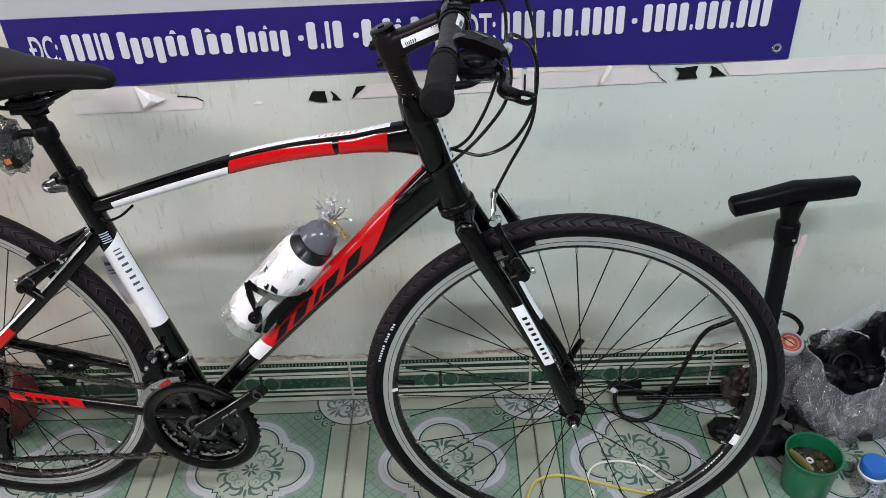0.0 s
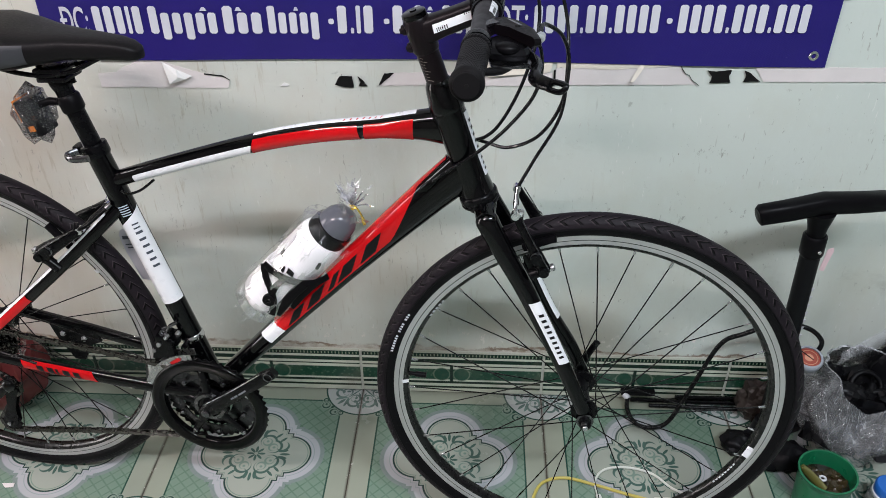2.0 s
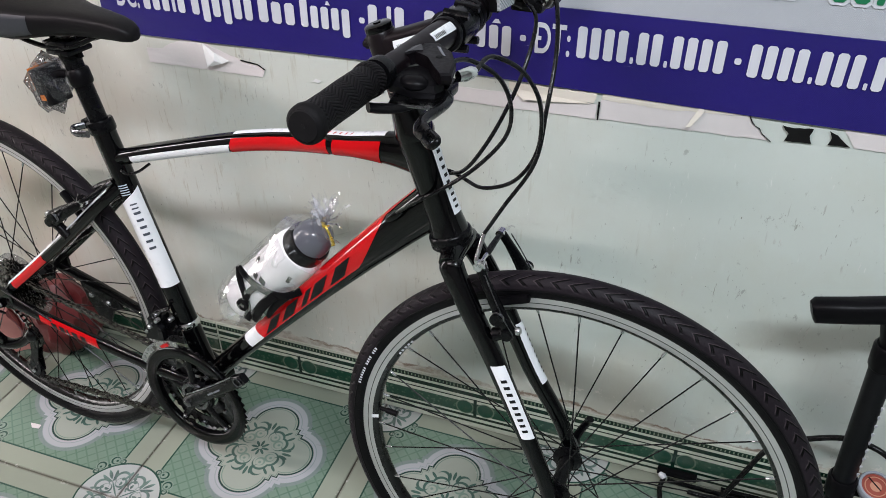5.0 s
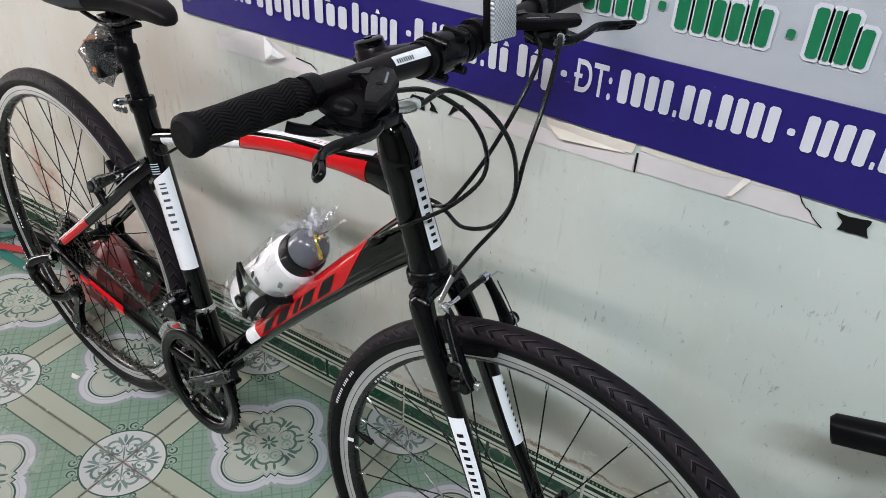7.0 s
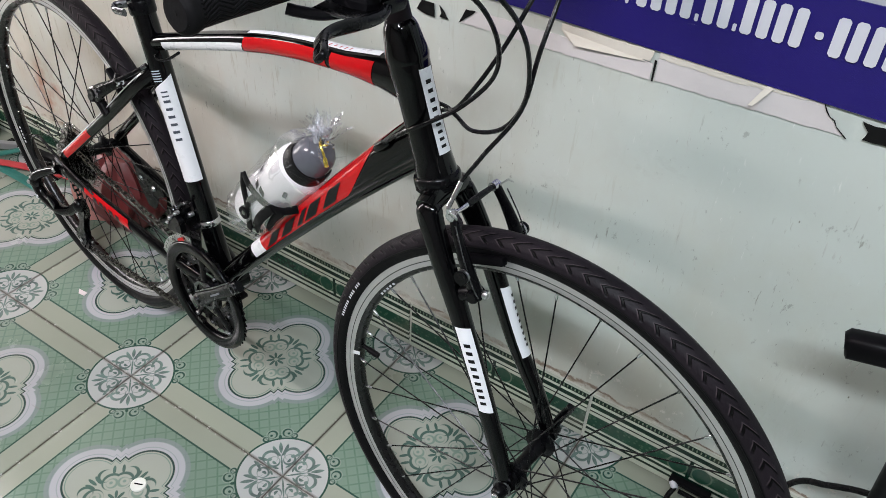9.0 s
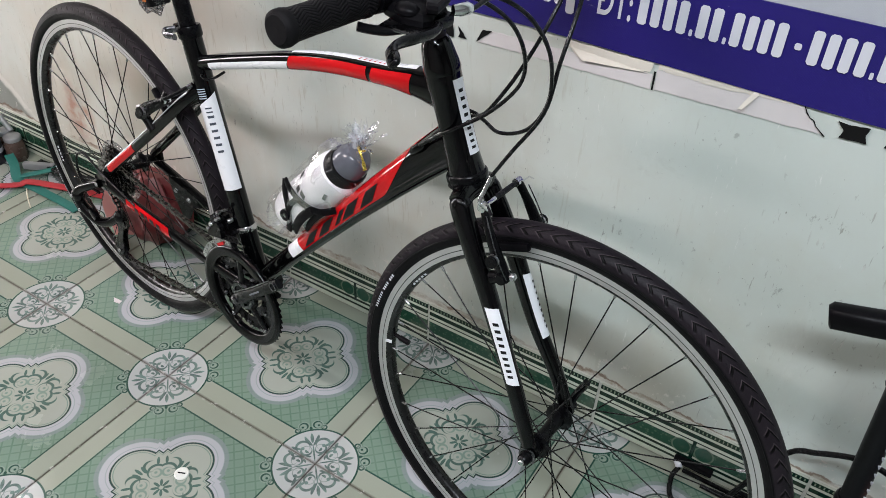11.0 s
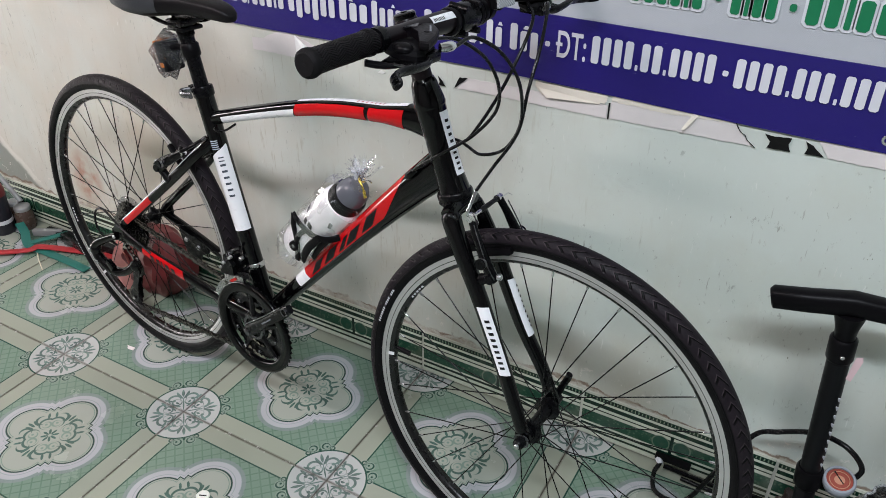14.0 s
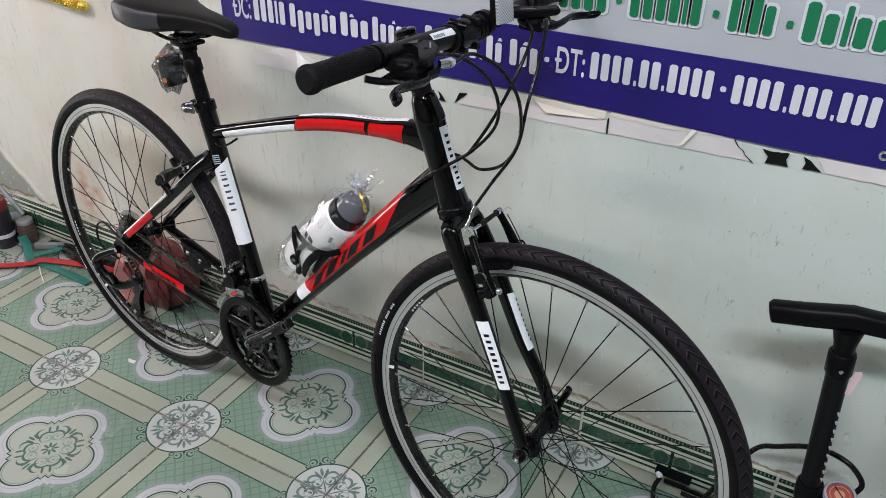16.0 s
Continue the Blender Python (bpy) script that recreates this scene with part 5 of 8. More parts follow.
def build_cockpit(bike):
    top = on_axis(0.951)
    stem = Shape().tube([on_axis(0.926), on_axis(0.929), on_axis(0.967), on_axis(0.970)], [0.0158, 0.0176, 0.0176, 0.0162], 22)
    stem.tube([top + Vector((0.004, 0, 0.001)), top.lerp(CLAMP, 0.35), top.lerp(CLAMP, 0.8), CLAMP - Vector((0.012, 0, 0.003))], [(0.0165, 0.0180), (0.0158, 0.0155), (0.0158, 0.0150), (0.019, 0.018)], 28, side=(0, -1, 0), power=0.6)
    for h in (0.936, 0.959):
        q = on_axis(h)
        stem.tube([q + Vector((-0.008, 0, -0.003)), q + Vector((-0.0205, 0, -0.007))], [0.0085, 0.0066], 14)
    body = part("stem", stem.move(STEER), satin_black, bike, "satin black alloy stem with a white label")
    cap = Shape().tube([on_axis(0.970), on_axis(0.9725), on_axis(0.9765), on_axis(0.978)], [0.0160, 0.0166, 0.0160, 0.0135], 22)
    cap.tube([on_axis(0.978), on_axis(0.9795)], 0.0045, 8)
    part("stem_cap", cap.move(STEER), paint_black, body)
    d = (CLAMP - top)
    path = [top + d * t for t in (0.0, 0.35, 0.8, 1.0)]
    rr = [(0.0165, 0.018), (0.0158, 0.0155), (0.0158, 0.015), (0.019, 0.018)]
    part("white_panel", patch(path, rr, 0.20, 0.74, -6, 12, 0.0010, 0.02, 0.02, power=0.6).move(STEER), paint_white, body)
    pieces("text_bar", bars(path, rr, 0.25, 0.40, -4, 1, 6, 0.004, 0.40, 0.0016, 0.6) + bars(path, rr, 0.58, 0.72, 6, 11, 6, 0.004, 0.40, 0.0016, 0.6), decal_black, body, m=STEER)
    clamp = Shape().lathe([(0.0165, -0.022), (0.0195, -0.022), (0.0205, -0.018), (0.0205, 0.018), (0.0195, 0.022), (0.0165, 0.022)], 24, Matrix.Translation(CLAMP))
    for y in (-0.016, 0.016):
        for z in (-0.019, 0.019):
            clamp.tube([CLAMP + Vector((-0.008, y, z)), CLAMP + Vector((0.020, y, z * 0.9))], 0.0046, 8)
    part("bar_clamp", clamp.move(STEER), black_alloy, body)
    for h in (0.936, 0.959):
        q = on_axis(h)
        part("pinch_bolt", Shape().tube([q + Vector((-0.0205, -0.002, -0.007)), q + Vector((-0.0230, -0.002, -0.0078))], [0.0042, 0.0036], 10).move(STEER), black_paper, body)

    def bar_at(n):
        t = min(1.0, abs(n) / 0.32)
        return P(0.893 - 0.003 * t, n + COCKPIT_N, 0.987 + 0.012 * min(1.0, t * 1.5) - 0.002 * t)
    ns = [-0.310, -0.25, -0.18, -0.14, -0.11, -0.08, -0.055, -0.02, 0.02, 0.055, 0.08, 0.11, 0.14, 0.18, 0.25, 0.310]

    def bar_r(n):
        return lerp(0.0152, 0.0112, min(1.0, max(0.0, (abs(n) - 0.05) / 0.10)))
    bar_path = [bar_at(n) for n in ns]
    hb = part("handlebar", Shape().tube(bar_path, [bar_r(n) for n in ns], 24).move(STEER), satin_black, bike, "satin black tapered flat handlebar")
    # white label on the bar beside the clamp
    rows, marks = [], []
    for i in range(9):
        n = lerp(0.028, 0.086, i / 8)
        c, r = bar_at(n), bar_r(n)
        rows.append([c + Vector((math.cos(a), 0, math.sin(a))) * (r + 0.0006) for a in [radians(lerp(28, 66, j / 5)) for j in range(6)]])
    part("white_panel", Shape().grid(rows, closed_u=False).move(STEER), paint_white, hb, "white label")
    for i in range(8):
        n = 0.060 + 0.0030 * i
        row = []
        for q in (n, n + 0.0016):
            c, r = bar_at(q), bar_r(q)
            row.append([c + Vector((math.cos(a), 0, math.sin(a))) * (r + 0.0011) for a in [radians(lerp(34, 50, j / 3)) for j in range(4)]])
        marks.append(Shape().grid(row, closed_u=False))
    pieces("text_bar", marks, decal_black, hb, "black printed bar", STEER)
    for k in (1, -1):
        a, b = bar_at(0.312 * k), bar_at(0.198 * k)
        m = STEER @ along(a, b)
        L = (b - a).length
        grip = part("grip", Shape().lathe([(0.0, 0.0), (0.0140, 0.0), (0.0162, 0.002), (0.0166, 0.008), (0.0160, 0.010), (0.0156, 0.011), (0.0158, 0.013), (0.0150, 0.015), (0.0147, L * 0.35), (0.0152, L * 0.6), (0.0150, L - 0.014), (0.0146, L - 0.012), (0.0160, L - 0.010), (0.0163, L - 0.004), (0.0150, L), (0.0105, L)], 36), grip_zig, bike, "black zigzag-ribbed rubber grip", at=m)
        part("end_flange", Shape().lathe([(0.0138, -0.0003), (0.0163, 0.0016), (0.0168, 0.0045), (0.0168, 0.0082), (0.0162, 0.0102), (0.0150, 0.0106)], 36), grip_rubber, grip)
        part("end_plug", Shape().lathe([(0.0, -0.0016), (0.0125, -0.0012), (0.0142, 0.001)], 24), grip_rubber, grip)
        part("plug_hole", Shape().lathe([(0.0, -0.0019), (0.0022, -0.0019), (0.0022, -0.001)], 10), black_paper, grip)
        # faceted shifter pod in front of the bar, with its levers beneath
        outline = [(0.896, 0.184), (0.911, 0.186), (0.930, 0.184), (0.944, 0.178), (0.948, 0.166), (0.942, 0.134), (0.928, 0.122), (0.911, 0.128), (0.896, 0.150)]
        cs, cn = 0.920, 0.163
        rows = []
        for scale, z0, z1 in ((0.62, 0.979, 0.970), (0.84, 0.981, 0.972), (0.92, 0.984, 0.976), (0.95, 0.988, 0.982), (0.86, 0.992, 0.989), (0.66, 0.9935, 0.9915)):
            row = []
            for s_, n_ in outline:
                t = (s_ - 0.892) / 0.068
                row.append(P(cs + (s_ - cs) * scale, k * (cn + (n_ - cn) * scale) + COCKPIT_N, lerp(z0, z1, t)))
            rows.append(row)
        podp = part("shifter", Shape().grid(rows, caps=True).move(STEER), black_plastic, bike, "faceted black plastic gear shifter pod", smooth=24)
        # the winged top cover, a dark gap below it, and a smoky panel set in the wing
        wing = [(0.872, 0.163), (0.876, 0.140), (0.886, 0.098), (0.917, 0.104), (0.937, 0.122), (0.951, 0.148), (0.958, 0.176), (0.951, 0.184), (0.938, 0.168), (0.924, 0.148), (0.906, 0.138), (0.889, 0.158)]
        ws, wn = 0.915, 0.140
        rows = []
        for scale, lift in ((0.90, -0.0115), (0.98, -0.0085), (1.0, -0.0050), (0.975, -0.0015), (0.90, 0.0)):
            rows.append([P(ws + (s_ - ws) * scale, k * (wn + (n_ - wn) * scale) + COCKPIT_N, 1.0045 + lift - 0.9 * max(0.0, abs(s_ - 0.925) - 0.030) ** 1.1) for s_, n_ in wing])
        part("cover", Shape().grid(rows, caps=True).move(STEER), cover_plastic, podp, "angular dark plastic cover", smooth=28)
        panel = [(0.884, 0.155), (0.889, 0.132), (0.904, 0.118), (0.912, 0.133), (0.902, 0.141)]
        tops = [[P(s_, k * n_ + COCKPIT_N, 1.0045 + z_ - 0.9 * max(0.0, abs(s_ - 0.925) - 0.030) ** 1.1) for s_, n_ in panel] for z_ in (-0.002, 0.0008)]
        part("indicator_window", Shape().grid(tops, caps=True).move(STEER), pod_window, podp, "smoky indicator window", smooth=0)
        marks = []
        for j in range(7):
            marks.append(Shape().box((0.0042, 0.0014, 0.0006), Matrix.Translation(P(0.922 + 0.0020 * j, k * (0.119 + 0.0030 * j) + COCKPIT_N, 1.0049)) @ Matrix.Rotation(-0.6 * k, 4, "Z")))
        pieces("text_bar", marks, grey_plastic, podp, "tiny grey printed bar", STEER)
        part("screw_hole", Shape().tube([P(0.932, k * 0.143 + COCKPIT_N, 1.000), P(0.932, k * 0.143 + COCKPIT_N, 1.0049)], 0.0032, 10).move(STEER), black_paper, podp)
        button = Shape().ball(P(0.922, k * 0.176 + COCKPIT_N, 0.990), (0.014, 0.0105, 0.0070), 20, 12)
        part("shift_button", button.move(STEER), black_plastic, podp)
        part("lever_plate", Shape().box((0.050, 0.048, 0.003), Matrix.Translation(P(0.928, k * 0.174 + COCKPIT_N, 0.9765)) @ Matrix.Rotation(k * 0.2, 4, "Z"), 0.001).move(STEER), chrome_dark, podp)
        ring = Shape().lathe([(0.0112, -0.007), (0.0150, -0.007), (0.0158, 0.0), (0.0150, 0.007), (0.0112, 0.007)], 20, Matrix.Translation(bar_at(0.184 * k)))
        part("band", ring.move(STEER), black_alloy, podp)
        thumb = Shape().tube(curve([P(0.926, k * 0.180 + COCKPIT_N, 0.974), P(0.916, k * 0.200 + COCKPIT_N, 0.974), P(0.904, k * 0.212 + COCKPIT_N, 0.976), P(0.897, k * 0.218 + COCKPIT_N, 0.978)], 5), [(0.004, 0.008)] * 16, 10)
        part("thumb_lever", thumb.move(STEER), black_plastic, podp)
        c = COCKPIT_N
        lever = curve([P(0.940, k * 0.150 + c, 0.978), P(0.952, k * 0.172 + c, 0.976), P(0.954, k * 0.200 + c, 0.978), P(0.952, k * 0.224 + c, 0.979), P(0.956, k * 0.240 + c, 0.979), P(0.968, k * 0.254 + c, 0.980)], 6)
        nl = len(lever)
        face = Vector((0.66, 0, 0.75)).normalized()
        lv = Shape().tube(lever, [(0.0056 + 0.0022 * math.sin(math.pi * min(1.0, i / nl * 0.9)), lerp(0.0052, 0.0034, i / nl)) for i in range(nl)], 14, side=face, power=0.75)
        e = lever[-1]
        f = (lever[-1] - lever[-3]).normalized()
        soft = lambda q: math.copysign(abs(q) ** 0.6, q)
        loop = [e + f * (0.0085 + 0.0105 * soft(math.cos(a))) + face * (0.0052 * soft(math.sin(a))) for a in [2 * math.pi * i / 24 for i in range(24)]]
        lv.tube(loop, [0.0030] * 24, 8, closed=True)
        part("brake_lever", lv.move(STEER), black_alloy, bike, "black alloy brake lever with a looped tip")
        mount = Shape().box((0.040, 0.030, 0.014), Matrix.Translation(P(0.930, k * 0.150 + c, 0.978)), 0.004)
        part("lever_mount", mount.move(STEER), black_alloy, podp)
        q = P(0.950, k * 0.140 + c, 0.988)
        adj = Shape().tube([q, q + P(0.004, -0.006 * k, 0.0), q + P(0.008, -0.013 * k, 0.001), q + P(0.0105, -0.017 * k, 0.001)], [0.0052, 0.0064, 0.0064, 0.0042], 12)
        part("adjuster", adj.move(STEER), chrome, podp, "silver cable adjuster")
    # front reflector on a bracket beside the clamp
    q = bar_at(-0.060)
    br = Shape().lathe([(0.0155, -0.006), (0.019, -0.006), (0.019, 0.006), (0.0155, 0.006)], 18, Matrix.Translation(q))
    br.box((0.018, 0.010, 0.016), Matrix.Translation(q + Vector((0.020, 0, 0.008))), 0.002)
    face = Matrix.Translation(q + Vector((0.026, 0, 0.036))) @ Matrix.Rotation(radians(-7), 4, "Z") @ Matrix.Rotation(radians(-8), 4, "Y")
    br.box((0.010, 0.040, 0.064), face, 0.003)
    ref = part("reflector", br.move(STEER), black_plastic, bike, "clear front reflector in a black shell")
    part("lens", Shape().box((0.006, 0.037, 0.061), face @ Matrix.Translation((0.006, 0, 0)), 0.002).move(STEER), reflector_clear, ref, "clear prismatic lens")
    for y in (-0.031, 0.031, 0.042):
        rib = Shape().lathe([(0.0145, -0.004), (0.0185, -0.004), (0.0195, 0.0), (0.0185, 0.004), (0.0145, 0.004)], 20, Matrix.Translation(CLAMP + Vector((0, y, 0))))
        part("clamp_ring", rib.move(STEER), black_plastic, body)


def build_brake(bike, pivot_s, pivot_h, up, gap, m, lean, rear=False):
    """A linear-pull brake: two arms, pads, bolts, noodle and boot. up: the arms' direction."""
    up = Vector((up[0], 0, up[1])).normalized()
    fwd = Vector((up.z, 0, -up.x)) * lean
    arms = []
    for k in (1, -1):
        p = P(pivot_s, 0.046 * k, pivot_h)
        pts = curve([p, p + up * 0.03 + Vector((0, -0.004 * k, 0)), p + up * 0.065 + Vector((0, -0.002 * k, 0)) - fwd * 0.004, p + up * 0.097 + Vector((0, 0.004 * k, 0)) - fwd * 0.008], 5)
        arm = part("brake_arm", Shape().tube(pts, [(lerp(0.0115, 0.0062, min(1, i / 12)) * (1.35 if rear else 1.0), lerp(0.0070, 0.0052, min(1, i / 12)) * (1.25 if rear else 1.0)) for i in range(len(pts))], 12).move(m), black_alloy, bike, "black linear-pull brake arm")
        boss = Shape().lathe([(0.0, -0.012), (0.007, -0.012), (0.0085, -0.009), (0.0085, -0.004), (0.0095, -0.003), (0.0095, 0.006), (0.0, 0.010)], 16, Matrix.Translation(p))
        part("pivot", boss.move(m), black_alloy, arm)
        foot = p + (up * 0.006 if rear else up * -0.002) - fwd * (0.036 if rear else 0.020)
        stud = Shape().tube([p, p.lerp(foot, 0.5), foot], [0.0095, 0.0080, 0.0095], 14)
        part("boss", stud.move(m), black_alloy, arm)
        bolt = Shape().lathe([(0.0, -0.004), (0.004, -0.004), (0.0055, -0.002), (0.0055, 0.002), (0.0, 0.002)], 12, along(p + fwd * 0.013, p + fwd * 0.004))
        part("bolt", bolt.move(m), silver, arm, "silver pivot bolt")
        padc = p + up * 0.030
        pad = Shape().box((0.052, 0.010, 0.011), Matrix.Translation(Vector((padc.x, -k * (gap + 0.006), padc.z)) + fwd * 0.004) @ Matrix.Rotation(math.atan2(up.x, up.z), 4, "Y"), 0.003)
        part("brake_pad", pad.move(m), black_plastic, arm)
        post = Shape().tube([padc, padc + Vector((0, -0.020 * k, 0))], 0.004, 10)
        post.lathe([(0.0, -0.003), (0.0065, -0.003), (0.0065, 0.003), (0.0, 0.003)], 6, Matrix.Translation(padc + Vector((0, -0.016 * k, 0))))
        for g in (0.004, 0.009):
            washer = Shape().lathe([(0.0, -0.0016), (0.0085, -0.0016), (0.0085, 0.0016), (0.0, 0.0016)], 16, Matrix.Translation(padc + Vector((0, -(0.010 + g) * k, 0))))
            part("washer", washer.move(m), silver if g < 0.005 else black_alloy, arm)
        part("pad_bolt", post.move(m), chrome_dark, arm, "steel pad bolt")
        wire = curve([p + fwd * 0.010 + Vector((0, -0.010 * k, 0)), p + up * 0.020 + fwd * 0.008 + Vector((0, -0.013 * k, 0)), p + up * 0.055 + fwd * 0.004 + Vector((0, -0.011 * k, 0)), p + up * 0.088 + Vector((0, -0.006 * k, 0))], 5)
        part("spring", Shape().tube(wire, 0.0009, 6).move(m), chrome_dark, arm, "thin bright spring wire")
        arms.append(pts[-1])
    a, b = arms
    part("cable_boot", Shape().tube([a.lerp(b, 0.32), a.lerp(b, 0.36), a.lerp(b, 0.95)], [0.003, 0.0045, 0.0035], 10).move(m), cable_rubber, bike)
    nd = curve([a + Vector((0.0, 0.012, 0.0)), a + Vector((0.0, -0.004, 0.004)), a + up * 0.012 + Vector((0, -0.010, 0)) + fwd * 0.004, a + up * 0.024 + Vector((0, -0.002, 0)) + fwd * 0.010, a + up * 0.038 + Vector((0, 0.006, 0)) + fwd * 0.018], 5)
    if rear:
        nd = curve([a + Vector((0.0, 0.012, 0.0)), a + Vector((0.004, -0.008, 0.006)), a + up * 0.022 + Vector((0, -0.004, 0)), a + up * 0.045 + Vector((0, 0.014, 0)), a + up * 0.060 + Vector((0, 0.024, 0))], 5)
        part("noodle", Shape().tube([a.lerp(b, 0.36)] + nd, 0.0034, 10).move(m), black_alloy, bike, "black brake noodle")
        part("ferrule", Shape().tube([nd[-4], nd[-1]], 0.0042, 10).move(m), chrome_dark, bike)
    else:
        part("noodle", Shape().tube([a.lerp(b, 0.36)] + nd, 0.0028, 10).move(m), chrome, bike, "silver brake noodle")
    size = (0.008, 0.005, 0.020) if rear else (0.010, 0.007, 0.026)
    link = Shape().box(size, Matrix.Translation(a - up * 0.002 + Vector((0, -0.003, 0)) + fwd * 0.006) @ Matrix.Rotation(0.5 * lean, 4, "X"), 0.002)
    part("noodle_link", link.move(m), black_alloy if rear else chrome, bike, "steel noodle link")
    part("cable_end", Shape().tube([b + fwd * 0.006, b + fwd * 0.010 + Vector((0, 0.012, 0.002)), b + fwd * 0.012 + Vector((0, 0.022, -0.006))], 0.0011, 6).move(m), chrome, bike, "bright loose cable end")
    for q in (a, b):
        part("cable_bolt", Shape().lathe([(0.0, -0.007), (0.006, -0.007), (0.006, 0.004), (0.0, 0.006)], 10, Matrix.Translation(q)).move(m), chrome, bike)
    return nd[-1]


def build_drivetrain(bike):
    c = Matrix.Translation((BB[0], 0, BB[1]))
    guard = Shape().lathe([(0.0830, -0.0500), (0.0845, -0.0525), (0.0880, -0.0542), (0.0935, -0.0536), (0.0985, -0.0552), (0.1040, -0.0545), (0.1066, -0.0520), (0.1070, -0.0490), (0.1050, -0.0470), (0.0985, -0.0468), (0.0830, -0.0478)], 96, c, closed=True)
    ch = part("chainset", guard, black_gloss, bike, "black triple chainset with a plastic guard ring")
    for r, y, teeth in ((0.1050, -0.0440, 48), (0.0800, -0.0370, 38), (0.0590, -0.0305, 28)):
        ring = Shape()
        prof = []
        n = teeth * 2
        outer = [(r + (0.0028 if i % 2 else -0.0028)) for i in range(n)]
        for yy in (y - 0.001, y + 0.001):
            prof.append(([Vector((outer[i] * math.cos(2 * math.pi * i / n), yy, outer[i] * math.sin(2 * math.pi * i / n))) for i in range(n)], [Vector(((r - 0.0240) * math.cos(2 * math.pi * i / n), yy, (r - 0.0240) * math.sin(2 * math.pi * i / n))) for i in range(n)]))
        ring.grid([prof[0][0], prof[0][1], prof[1][1], prof[1][0]], True, True)
        part("chainring", ring.move(c), black_alloy if teeth > 40 else ring_steel, ch, "" if teeth > 40 else "dark steel chainring", smooth=20)
    spider = Shape().lathe([(0.0, -0.044), (0.020, -0.048), (0.033, -0.045), (0.034, -0.039), (0.0, -0.039)], 28)
    for i in range(5):
        a = radians(24 + 72 * i)
        e = Vector((math.cos(a), 0, math.sin(a)))
        spider.tube([e * 0.020 + Vector((0, -0.045, 0)), e * 0.050 + Vector((0, -0.043, 0)), e * 0.082 + Vector((0, -0.042, 0))], [(0.010, 0.004), (0.0075, 0.0035), (0.0065, 0.003)], 10, side=(-math.sin(a), 0, math.cos(a)))
    part("spider", spider.move(c), black_alloy, ch)
    for i in range(10):
        a = radians(24 + 36 * i)
        r = 0.080 if i % 2 == 0 else 0.062
        bolt = Shape().lathe([(0.0, -0.048), (0.0034, -0.048), (0.0042, -0.0465), (0.0042, -0.043)], 10, c @ Matrix.Translation((r * math.cos(a), 0, r * math.sin(a))))
        part("ring_bolt", bolt, chrome_dark if i % 2 else silver, ch)
    part("bearing_cup", Shape().lathe([(0.022, -0.050), (0.0285, -0.0505), (0.030, -0.046), (0.026, -0.044)], 28, c), chrome_dark, ch)
    d = Vector((0.141, 0, 0.122)).normalized()
    arm = Shape().tube([P(BB[0], 0.056, BB[1]) - d * 0.012, P(BB[0], 0.058, BB[1]) + d * 0.02, P(BB[0], 0.065, BB[1]) + d * 0.09, P(BB[0], 0.071, BB[1]) + d * 0.160, P(BB[0], 0.072, BB[1]) + d * 0.188],
                       [(0.010, 0.012), (0.010, 0.0150), (0.0075, 0.0105), (0.0075, 0.0120), (0.006, 0.009)], 16, side=(0, -1, 0), power=0.7)
    crank = part("crank_arm", arm, black_alloy, ch, "black alloy crank arm without pedal")
    # a thin silver line stands in for the highlight along the arm
    edge = [P(BB[0], 0.0655, BB[1]) + d * 0.012 + Vector((-d.z, 0, d.x)) * 0.0150, P(BB[0], 0.0715, BB[1]) + d * 0.09 + Vector((-d.z, 0, d.x)) * 0.0118, P(BB[0], 0.0775, BB[1]) + d * 0.165 + Vector((-d.z, 0, d.x)) * 0.0120]
    part("bright_edge", Shape().tube(curve(edge, 5), 0.0011, 6), silver, crank, "silver line drawn for the edge highlight")
    hole = Shape().lathe([(0.0062, -0.0800), (0.0082, -0.0804), (0.0082, -0.074), (0.0062, -0.074)], 20, Matrix.Translation((BB[0] + d.x * 0.175, 0, BB[1] + d.z * 0.175)))
    part("pedal_hole", hole, chrome_dark, ch)
    part("crank_bolt", Shape().lathe([(0.0, -0.071), (0.005, -0.071), (0.0075, -0.069), (0.008, -0.062), (0.0, -0.062)], 16, c), chrome_dark, ch, "dark steel crank bolt")
    turn = Matrix.Rotation(-math.atan2(d.z, d.x), 4, "Y")
    for g, w in ((0.078, 0.007), (0.088, 0.007), (0.106, 0.018)):
        part("printed_bar", Shape().box((w, 0.0008, 0.0030), Matrix.Translation(P(BB[0], 0.0738 + (g - 0.09) * 0.09, BB[1]) + d * g) @ turn), grey_plastic, crank, "grey printed bar")
    # cassette
    hub = Matrix.Translation((HUB_R[0], 0, HUB_R[1]))
    cs = Shape()
    for i in range(7):
        teeth = 28 - 2 * i
        r = 0.0575 - 0.0054 * i
        y = -0.022 - 0.0050 * i
        n = teeth * 2
        rows = []
        for yy in (y - 0.0009, y + 0.0009):
            rows.append([Vector(((r + (0.0025 if k % 2 else -0.002)) * math.cos(2 * math.pi * k / n), yy, (r + (0.0025 if k % 2 else -0.002)) * math.sin(2 * math.pi * k / n))) for k in range(n)])
        s = Shape().grid(rows, caps=True)
        cs.add(s.v, s.f)
    part("cassette", cs.move(hub), chain_steel, bike, "oily dark steel seven-speed cassette", smooth=20)
    disc = Shape().lathe([(0.020, -0.0185), (0.068, -0.0165), (0.0685, -0.0160), (0.020, -0.0175)], 40, hub, closed=True)
    part("spoke_guard", disc, clear_wrap, bike, "clear plastic spoke guard disc")
